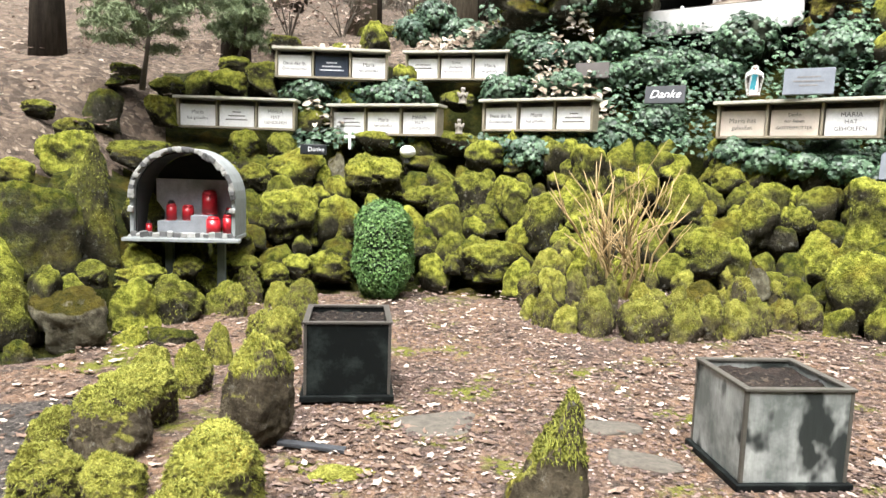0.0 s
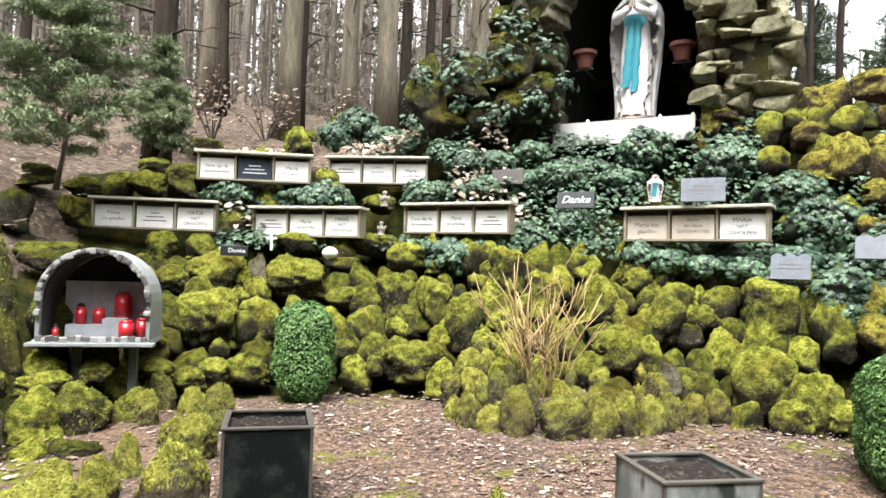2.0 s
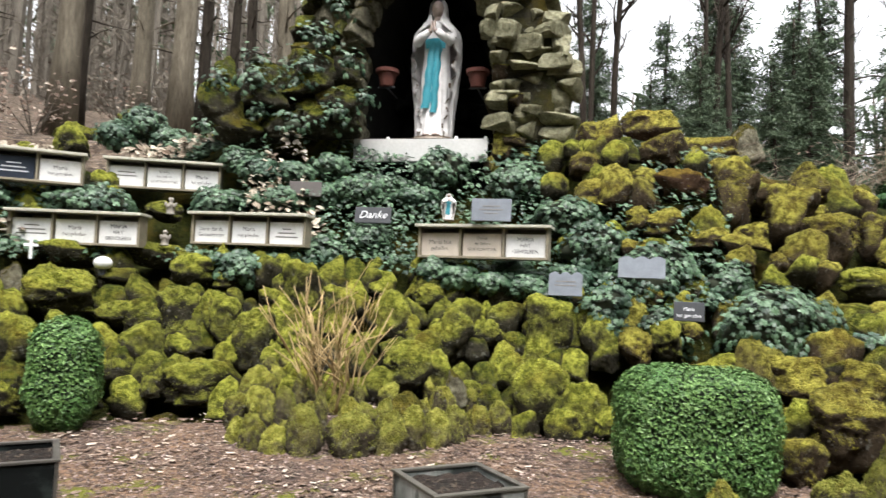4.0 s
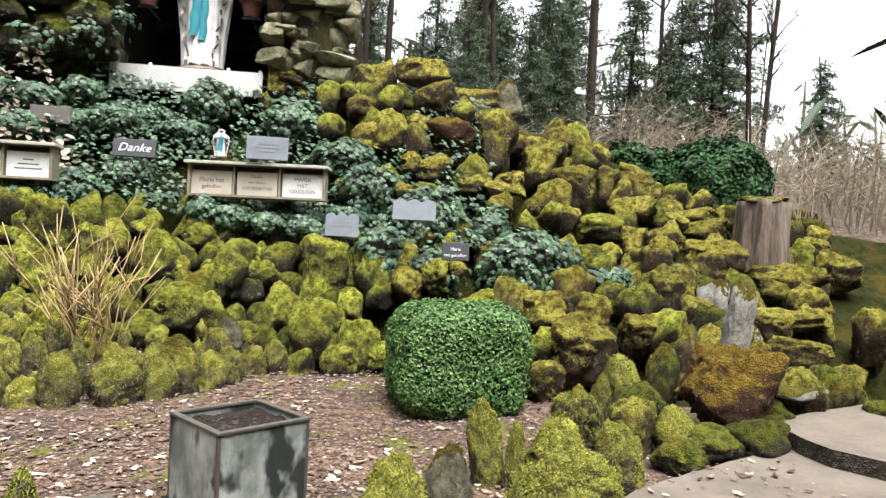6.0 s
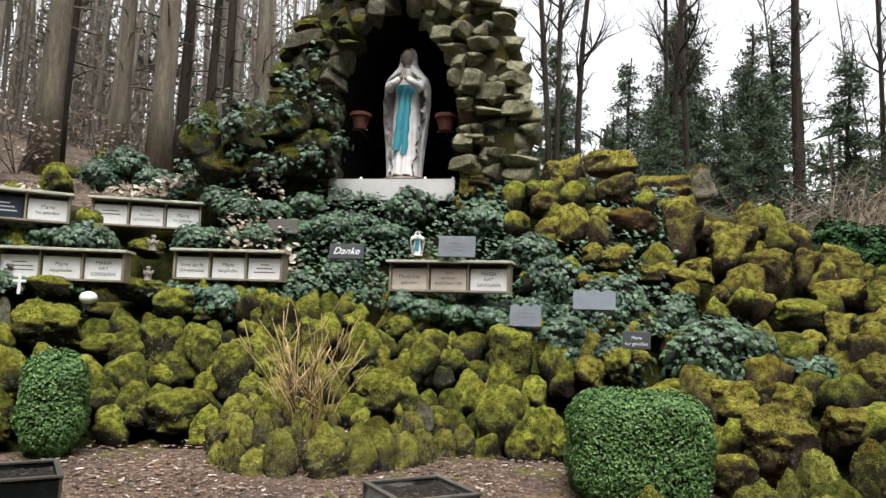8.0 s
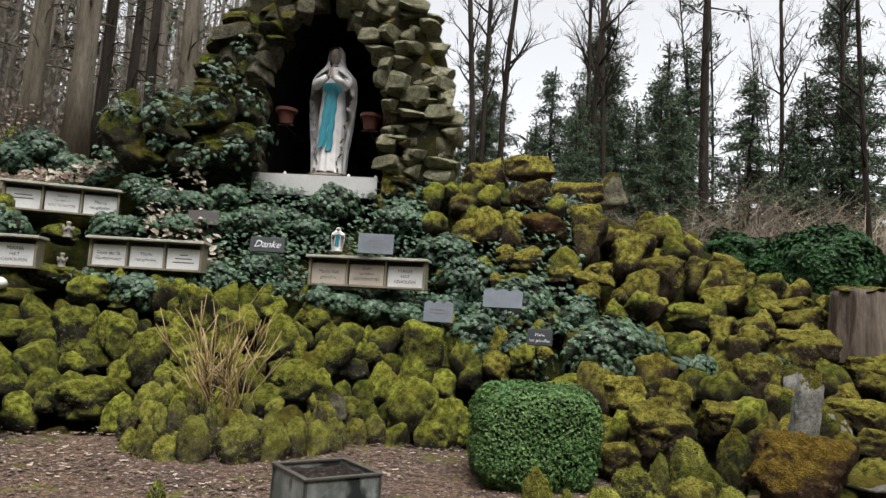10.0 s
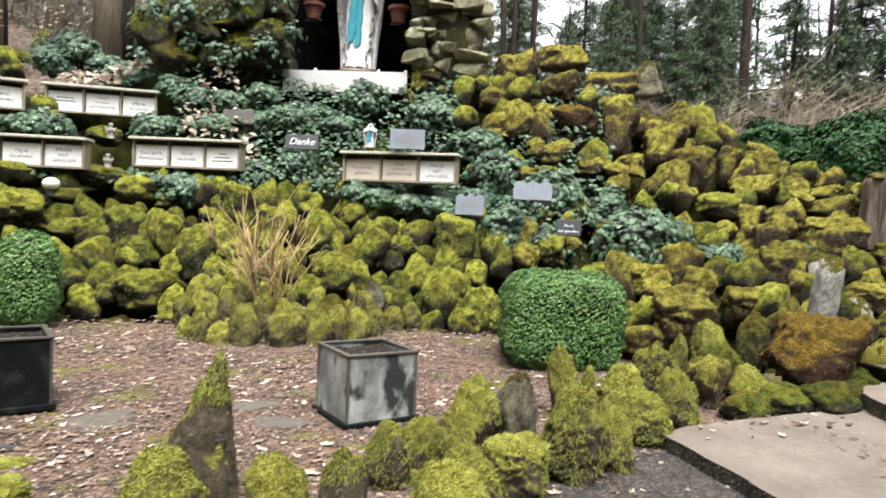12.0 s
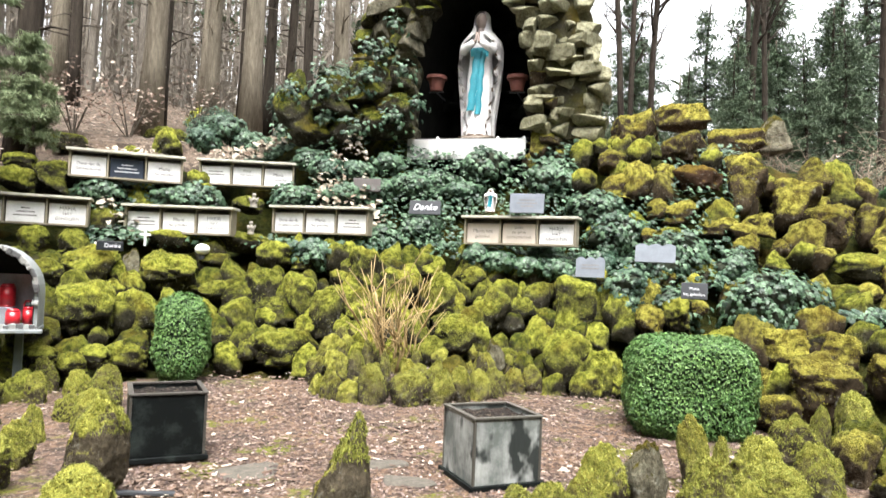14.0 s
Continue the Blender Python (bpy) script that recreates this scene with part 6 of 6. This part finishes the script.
def gravel_chips():
    """Loose pink-grey stone chips on the court, as small flattened lumps."""
    rng = random.Random(88)
    verts, faces, n = [], [], 0
    while n < 15000:
        x, y = rng.uniform(-1.6, 4.6), 0.9 + 5.6 * rng.random() ** 1.5
        r, phi = math.hypot(x - HUB.x, y - HUB.y), math.degrees(math.atan2(x - HUB.x, y - HUB.y))
        if not inside(x, y, COURT) and rng.random() < 0.93 or r > float(np.interp(phi, PHI, R_BASE)) or inside(x, y, LANDING):
            continue
        s, a, z, k = rng.uniform(0.008, 0.021), rng.uniform(0, 6.283), height(x, y), len(verts)
        for u, v, w in ((1, 0, 0.1), (0.2, 0.7, 0.0), (-1, 0.1, 0.15), (-0.1, -0.65, 0.0), (rng.uniform(-0.3, 0.3), rng.uniform(-0.2, 0.2), rng.uniform(0.35, 0.6))):
            verts.append((x + (u * math.cos(a) - v * math.sin(a)) * s, y + (u * math.sin(a) + v * math.cos(a)) * s, z + 0.006 + w * s))
        faces += [(k, k + 1, k + 4), (k + 1, k + 2, k + 4), (k + 2, k + 3, k + 4), (k + 3, k, k + 4)]
        n += 1
    me = bpy.data.meshes.new("gravel_chips")
    me.from_pydata(verts, [], faces)
    m = Mat("gravel_chip", 0.85, spec=0.25)
    m.colour(m.ramp(m.island(), (0.0, (0.034, 0.024, 0.021)), (0.5, (0.1, 0.069, 0.058)), (0.85, (0.168, 0.122, 0.104)), (0.98, (0.28, 0.22, 0.195))))
    tagged(part_of("gravel_chips", me, m.m), "loose pink-grey stone chips covering the court", "gravel", kind="stuff")


gravel_chips()

# ---- flat stones sunk in the court, and a scrap of board ----
for x, y, w, d, yaw, seed in ((-0.02, 3.5, 0.55, 0.4, 20, 1), (0.95, 3.6, 0.38, 0.24, 10, 2), (1.02, 3.15, 0.36, 0.22, -15, 4)):
    f = thing("flat_stone", pose(x, y, height(x, y), 0, 0, yaw), "flat half-sunk grey stone in the gravel", "stone", "flat stones in the court")
    rock(f, "shard", 0, 0, -0.09, w, d, 0.12, 0, 0, 0, FLAT_GREY, seed, 4, "slab")
plank = thing("board", pose(-0.62, 3.12, 0.012, 0, 3, -4), "dark weathered board lying on the gravel", "board")
part("plank", boxed(0, 0, 0, 0.34, 0.05, 0.02, 0.004), SLATE, plank)


# ---- the wood ----
def limb(bm, rng, p, d, length, r, level):
    """One bare limb with forks."""
    pts, rad = [p], [r]
    for i in range(4):
        d = (d + Vector((rng.uniform(-0.22, 0.22), rng.uniform(-0.22, 0.22), rng.uniform(-0.08, 0.16)))).normalized()
        pts.append(pts[-1] + d * length / 4)
        rad.append(r * (1 - 0.2 * (i + 1)) + 0.002)
    tube(bm, pts, rad, 5 if level < 2 else 3)
    if level < 3:
        for _ in range(4 if level == 0 else 3):
            k = rng.randint(1, 4)
            side = Vector((rng.uniform(-1, 1), rng.uniform(-1, 1), rng.uniform(-0.1, 0.7))).normalized()
            limb(bm, rng, pts[k], (d * 0.6 + side * 0.8).normalized(), length * rng.uniform(0.4, 0.65), rad[k] * 0.6, level + 1)


def trunk_mesh(rng, tall, r, lean=0.3, sides=12):
    bm = bmesh.new()
    pts, rad = [], []
    lx, ly = rng.uniform(-lean, lean), rng.uniform(-lean, lean)
    for i in range(11):
        t = i / 10
        pts.append((lx * t * t * 3 + 0.12 * math.sin(t * 5 + lx * 9), ly * t * t * 3, tall * t))
        rad.append(r * (1.25 - 0.3 * min(1, t * 12)) * (1 - 0.72 * t))
    tube(bm, pts, rad, sides)
    return bm, pts, rad


def needle_places(rng, base, tip, n, size, droop):
    out = []
    for _ in range(n):
        t = rng.random() ** 0.8
        p = base.lerp(tip, t) + Vector((rng.gauss(0, 1), rng.gauss(0, 1), rng.gauss(0, 0.6) - droop * t)) * size * 0.9
        out.append((p, (rng.uniform(-1, 1), rng.uniform(-1, 1), 0.7), size * rng.uniform(0.6, 1.5)))
    return out


def spruce(seed, tall, r, low, spread, leaf, per=34, size=0.3, name="spruce_tree", label="tall dark green spruce tree in the wood", bark_mat=None):
    """A conifer: a straight trunk, whorls of drooping boughs, sprays of needles with gaps."""
    rng = random.Random(seed)
    t = thing(name, pose(0, 0, -40), label, "tree", "forest trees")
    bm, pts, rad = trunk_mesh(rng, tall, r, 0.1)
    part("trunk", bm, bark_mat or BARK_DARK, t, "", True)
    bm, places = bmesh.new(), []
    z = low
    while z < tall - 0.2:
        reach = spread * (1 - (z - low) / (tall - low)) ** 0.8 * rng.uniform(0.55, 1.1) + 0.15
        for _ in range(rng.randint(3, 5)):
            a = rng.uniform(0, 6.283)
            o = Vector((0, 0, z + rng.uniform(-0.15, 0.15)))
            e = o + Vector((math.cos(a) * reach, math.sin(a) * reach, -0.22 * reach + rng.uniform(-0.1, 0.2)))
            tube(bm, [o, o.lerp(e, 0.5) + Vector((0, 0, 0.06 * reach)), e], [0.03, 0.02, 0.006], 4)
            places += needle_places(rng, o.lerp(e, 0.12), e, max(5, int(per * reach / spread)), size, 0.25)
        z += tall * 0.026 * rng.uniform(0.7, 1.4)
    part("branchwork", bm, BARK_DARK, t)["kind"] = "stuff"
    leaf_mesh("needles", places, leaf, NEEDLES_WIDE, rng, t)
    return t


NEEDLES_WIDE = [(0, -0.5, 0), (0.12, -0.1, 0.03), (0.09, 0.3, 0.0), (0, 0.65, -0.06), (-0.09, 0.3, 0.0), (-0.12, -0.1, 0.03)]


def tall_pine(seed, tall, r, label, bark_mat):
    """A tall forest conifer: a long bare trunk with dead twigs and a thin crown high up."""
    rng = random.Random(seed)
    t = thing("forest_tree", pose(0, 0, -40), label, "tree", "forest trees")
    bm, pts, rad = trunk_mesh(rng, tall, r)
    part("trunk", bm, bark_mat, t, "", True)
    bm, places = bmesh.new(), []
    for i in range(46):
        z = tall * (0.14 + 0.86 * (i / 46))
        a, reach = rng.uniform(0, 6.283), rng.uniform(0.5, 1.3) if z < tall * 0.4 else rng.uniform(1.0, 2.4) * (1.25 - z / tall)
        k = z / tall * 10
        j = min(9, int(k))
        o = Vector(pts[j]).lerp(Vector(pts[j + 1]), k - j)
        e = o + Vector((math.cos(a) * reach, math.sin(a) * reach, rng.uniform(-0.2, 0.4) * reach))
        m = o.lerp(e, 0.5) + Vector((0, 0, rng.uniform(-0.1, 0.15)))
        tube(bm, [o, m, e], [0.035, 0.02, 0.005], 4)
        if z > tall * 0.28:
            places += needle_places(rng, o.lerp(e, 0.3), e, 34 if z > tall * 0.45 else 3, 0.2, 0.1)
    part("branchwork", bm, bark_mat, t)["kind"] = "stuff"
    leaf_mesh("needles", places, NEEDLE, NEEDLES_WIDE, rng, t)
    return t


def bare_tree(seed, tall, r, label):
    rng = random.Random(seed)
    t = thing("bare_tree", pose(0, 0, -40), label, "tree", "forest trees")
    bm, pts, rad = trunk_mesh(rng, tall, r, 1.0, 9)
    part("trunk", bm, BARK_DARK, t, "", True)
    bm = bmesh.new()
    for i in range(22):
        k = rng.uniform(2.0, 9.9)
        j = int(k)
        o = Vector(pts[j]).lerp(Vector(pts[j + 1]), k - j)
        side = Vector((rng.uniform(-1, 1), rng.uniform(-1, 1), rng.uniform(0.3, 1.8))).normalized()
        limb(bm, rng, o, side, tall * rng.uniform(0.04, 0.11), rad[j] * 0.4 + 0.006, 0)
    part("branchwork", bm, BARK_DARK, t, "", True)["kind"] = "stuff"
    return t


PINES = [tall_pine(50 + i, 19, 0.24, "tall forest pine with a bare brown trunk", BARK) for i in range(3)]
DARK_PINES = [tall_pine(60 + i, 18, 0.2, "tall forest pine with a dark bare trunk", BARK_DARK) for i in range(2)]
SPRUCES = [spruce(70 + i, 11, 0.16, 0.5, 3.0, NEEDLE, 210, 0.19) for i in range(3)]
BARES = [bare_tree(80 + i, 17, 0.09, "slender leafless tree with dark forked branches") for i in range(4)]


def plant(src, x, y, size=1.0, turn=0.0, sink=0.15):
    src.scale = (size, size, size)
    ob = copy_thing(src, pose(x, y, height(x, y) - sink, 0, 0, turn))
    src.scale = (1, 1, 1)
    return ob


for i, (x, y, k) in enumerate(((-5.3, 8.95, 1.05), (-3.32, 10.1, 1.0))):
    plant(DARK_PINES[i], x, y, k, 40 * i, 0.75)
for i, (x, y, k) in enumerate(((-2.0, 13.65, 1.0), (0.0, 14.3, 1.0), (-5.0, 19.2, 1.0), (2.3, 16.9, 0.95), (-1.05, 19.0, 0.9))):
    plant(PINES[i % 3], x, y, k, 70 * i)
for i, (x, y, k) in enumerate(((-1.9, 15.2, 0.7), (0.35, 15.8, 0.75), (-4.4, 18.3, 0.8), (1.8, 21.0, 0.9), (15.2, 12.0, 0.8))):
    plant(DARK_PINES[i % 2], x, y, k, 50 * i)
for i, (x, y, k) in enumerate(((8.7, 13.6, 1.0), (11.0, 16.9, 1.1), (9.9, 14.1, 1.05), (12.4, 13.4, 1.1), (13.0, 13.6, 1.0), (21.2, 14.0, 1.1), (24.0, 13.4, 1.2), (14.0, 6.8, 0.75), (18.0, 8.5, 0.9), (17.0, 19.0, 1.2))):
    plant(BARES[i % 4], x, y, k, 65 * i)
for i, (x, y, k) in enumerate(((14.5, 18.1, 0.75), (18.9, 16.9, 0.95), (19.1, 13.5, 0.8), (16.5, 14.8, 0.7), (22.5, 19.0, 1.1), (11.5, 17.5, 0.55), (26.0, 16.0, 1.0), (20.0, 22.0, 1.2), (24, 9.5, 0.6), (13.5, 21, 0.9), (12.0, 15.5, 0.45), (15.0, 16.0, 0.55), (10.9, 12.2, 0.42), (12.4, 11.6, 0.46), (12.0, 13.4, 0.5), (14.2, 12.2, 0.55), (22.0, 14.0, 0.7), (17.0, 17.5, 0.65))):
    plant(SPRUCES[i % 3], x, y, k * 0.8, 80 * i)
rng = random.Random(99)
for i in range(34):
    p, d = rng.uniform(-70, 22), rng.uniform(19, 46)
    plant(rng.choice(PINES + DARK_PINES), HUB.x + d * math.sin(radians(p)), HUB.y + d * math.cos(radians(p)), rng.uniform(0.75, 1.1), rng.uniform(0, 360))
for i in range(15):
    p, d = rng.uniform(26, 85), rng.uniform(26, 50)
    plant(rng.choice(SPRUCES + BARES), HUB.x + d * math.sin(radians(p)), HUB.y + d * math.cos(radians(p)), rng.uniform(0.7, 1.15), rng.uniform(0, 360))
# unseen pines behind the camera close the wood around the court
for i in range(26):
    p, d = rng.uniform(95, 265), rng.uniform(12, 30)
    plant(rng.choice(PINES + DARK_PINES), HUB.x + d * math.sin(radians(p)), HUB.y + d * math.cos(radians(p)), rng.uniform(0.8, 1.1), rng.uniform(0, 360))
# unseen spruces behind the camera, added to keep low light off the stones
for i in range(44):
    p, d = rng.uniform(100, 260), rng.uniform(10, 20)
    plant(rng.choice(SPRUCES), HUB.x + d * math.sin(radians(p)), HUB.y + d * math.cos(radians(p)), rng.uniform(1.1, 1.5), rng.uniform(0, 360))
for src in PINES + DARK_PINES + SPRUCES + BARES:
    for o in (*src.children_recursive, src):
        bpy.data.objects.remove(o)

# a soft young pine and a small spruce beside the bank
def young_conifer(x, y, z, seed, tall, spread, low, label):
    """A slender young conifer with fine needles on level twigs, open enough to see through."""
    rng = random.Random(seed)
    t = thing("young_conifer", pose(x, y, z), label, "tree", "young conifers")
    bm, pts, rad = trunk_mesh(rng, tall, 0.028, 0.02, 7)
    part("trunk", bm, TWIG, t, "", True)
    bm, places = bmesh.new(), []
    z = low
    while z < tall:
        reach = spread * (1 - (z - low) / (tall - low)) ** 0.7 * rng.uniform(0.6, 1.1) + 0.08
        for _ in range(rng.randint(4, 6)):
            a = rng.uniform(0, 6.283)
            o = Vector((0, 0, z + rng.uniform(-0.08, 0.08)))
            e = o + Vector((math.cos(a) * reach, math.sin(a) * reach, reach * rng.uniform(-0.05, 0.25)))
            tube(bm, [o, o.lerp(e, 0.5) - Vector((0, 0, 0.03)), e], [0.007, 0.005, 0.002], 3)
            for _ in range(int(5 + 6 * reach)):
                k = rng.uniform(0.15, 0.95)
                q = o.lerp(e, k)
                f = q + Vector((rng.uniform(-1, 1), rng.uniform(-1, 1), rng.uniform(-0.2, 0.25))) * 0.26 * (1.1 - k * 0.6)
                tube(bm, [q, f], [0.003, 0.0015], 3)
                places += [(q.lerp(f, rng.random()) + Vector((rng.gauss(0, 1), rng.gauss(0, 1), rng.gauss(0, 0.7))) * 0.03, (rng.uniform(-1, 1), rng.uniform(-1, 1), 0.5), rng.uniform(0.07, 0.13)) for _ in range(40)]
        z += rng.uniform(0.11, 0.2)
    part("twigwork", bm, TWIG, t)["kind"] = "stuff"
    leaf_mesh("needles", places, PINE_SOFT, NEEDLES, rng, t)


young_conifer(-3.52, 7.62, 2.15, 91, 3.6, 1.15, 0.5, "slender young pine with soft light green needles")
young_conifer(-3.1, 9.55, 2.75, 92, 1.7, 0.42, 0.3, "small young spruce beside a dark trunk")


def sapling(x, y, seed):
    rng = random.Random(seed)
    s = thing("beech_sapling", pose(x, y, height(x, y) - 0.05), "beech sapling still holding pale dry leaves", "sapling", "beech saplings")
    bm, places = bmesh.new(), []
    for _ in range(7):
        e = Vector((rng.uniform(-0.8, 0.8), rng.uniform(-0.5, 0.5), rng.uniform(0.6, 1.7)))
        tube(bm, [(0, 0, 0), e * 0.5 + Vector((0, 0, 0.15)), e], [0.014, 0.009, 0.003], 4)
        places += [(e * rng.uniform(0.35, 1.05) + Vector((rng.gauss(0, 0.12), rng.gauss(0, 0.12), rng.gauss(0, 0.1))), (0, -0.4, 0.8), rng.uniform(0.06, 0.11)) for _ in range(26)]
    part("twigwork", bm, TWIG, s)["kind"] = "stuff"
    leaf_mesh("leaves", places, DEAD_LEAF, OVAL, rng, s)


for i, (x, y) in enumerate(((-3.0, 12.0), (-2.2, 12.6), (-4.2, 14.5), (-1.2, 16.0), (-6.0, 13.0), (12.5, 10.5), (15.5, 9.0))):
    sapling(x, y, 200 + i)


def thicket():
    """Bare undergrowth, far woods and brush that nobody could count."""
    rng = random.Random(321)
    bm = bmesh.new()
    for _ in range(1700):
        p, d = 30 + 58 * rng.random() ** 0.7, rng.uniform(13.5, 30)
        x, y = HUB.x + d * math.sin(radians(p)), HUB.y + d * math.cos(radians(p))
        z = height(x, y) - 0.1
        h = rng.uniform(0.5, 1.8) if p < 52 else rng.uniform(0.8, 2.6)
        a, b = rng.uniform(-1.3, 1.3), rng.uniform(-1.3, 1.3)
        tube(bm, [(x, y, z), (x + a * 0.3, y + b * 0.3, z + h * 0.7), (x + a, y + b, z + h)], [0.014, 0.009, 0.003], 3)
        for _ in range(6):
            k = rng.uniform(0.35, 0.95)
            q = Vector((x + a * k, y + b * k, z + h * k))
            tube(bm, [q, q + Vector((rng.uniform(-0.7, 0.7), rng.uniform(-0.7, 0.7), rng.uniform(-0.25, 0.5)))], [0.006, 0.002], 3)
    tagged(part("brushwood", bm, plain("pale_brush", (0.27, 0.22, 0.165), 0.9), None), "tangle of bare grey-brown brushwood behind the rocks", "brushwood", kind="stuff")
    bm, places, twigs = bmesh.new(), [], []
    for i in range(1250):
        p, d = rng.uniform(-180, 180), rng.uniform(46, 95)
        # extra trees out of view behind the camera, added to block low light
        if i >= 900:
            p = rng.uniform(95, 265)
            p -= 360 if p > 180 else 0
        if abs(p) > 75:
            d *= 0.45
        x, y = HUB.x + d * math.sin(radians(p)), HUB.y + d * math.cos(radians(p))
        z, h = height(x, y) - 0.5, rng.uniform(9, 17) if p < 24 or p > 100 else rng.uniform(4.5, 10)
        tube(bm, [(x, y, z), (x + rng.uniform(-0.5, 0.5), y, z + h * 0.5), (x + rng.uniform(-0.8, 0.8), y, z + h)], [0.28, 0.2, 0.05], 5)
        # crowns behind the camera are denser and larger, to block more sky
        for _ in range(70 if abs(p) > 90 else 22):
            k = rng.uniform(0.12 if p > 24 else 0.4, 1.0)
            places.append(((x + rng.gauss(0, 1.4) * (1.25 - k), y + rng.gauss(0, 1.4) * (1.25 - k), z + h * k), (rng.uniform(-1, 1), rng.uniform(-1, 1), 0.6), rng.uniform(0.7, 1.8) * (1.6 if abs(p) > 90 else 1.0)))
    for _ in range(560):
        p, d = rng.uniform(-85, 19), rng.uniform(30, 75)
        x, y = HUB.x + d * math.sin(radians(p)), HUB.y + d * math.cos(radians(p))
        z, h = height(x, y) - 0.5, rng.uniform(12, 20)
        tube(bm, [(x, y, z), (x + rng.uniform(-1.0, 1.0), y, z + h)], [rng.uniform(0.06, 0.25), 0.05], 5)
        for _ in range(250):
            k = rng.uniform(0.0, 0.9) ** 1.5
            twigs.append(((x + rng.gauss(0, 1.3) * (1.3 - k), y + rng.gauss(0, 1.3) * (1.3 - k), z + h * k), (rng.uniform(-1, 1), rng.uniform(-1, 1), 0.2), rng.uniform(0.3, 0.75)))
    far = thing("far_wood", pose(0, 0, 0), "distant grey-green wood of trunks and needle crowns, thickened behind the camera to block light", "wood", kind="stuff")
    part("trunks", bm, BARK_HAZE, far)
    leaf_mesh("crowns", places, NEEDLE, NEEDLES_WIDE, rng, far)
    leaf_mesh("bare_crowns", twigs, HAZE_TWIG, NEEDLES, rng, far, "winter twigs, paled to stand in for haze")


thicket()
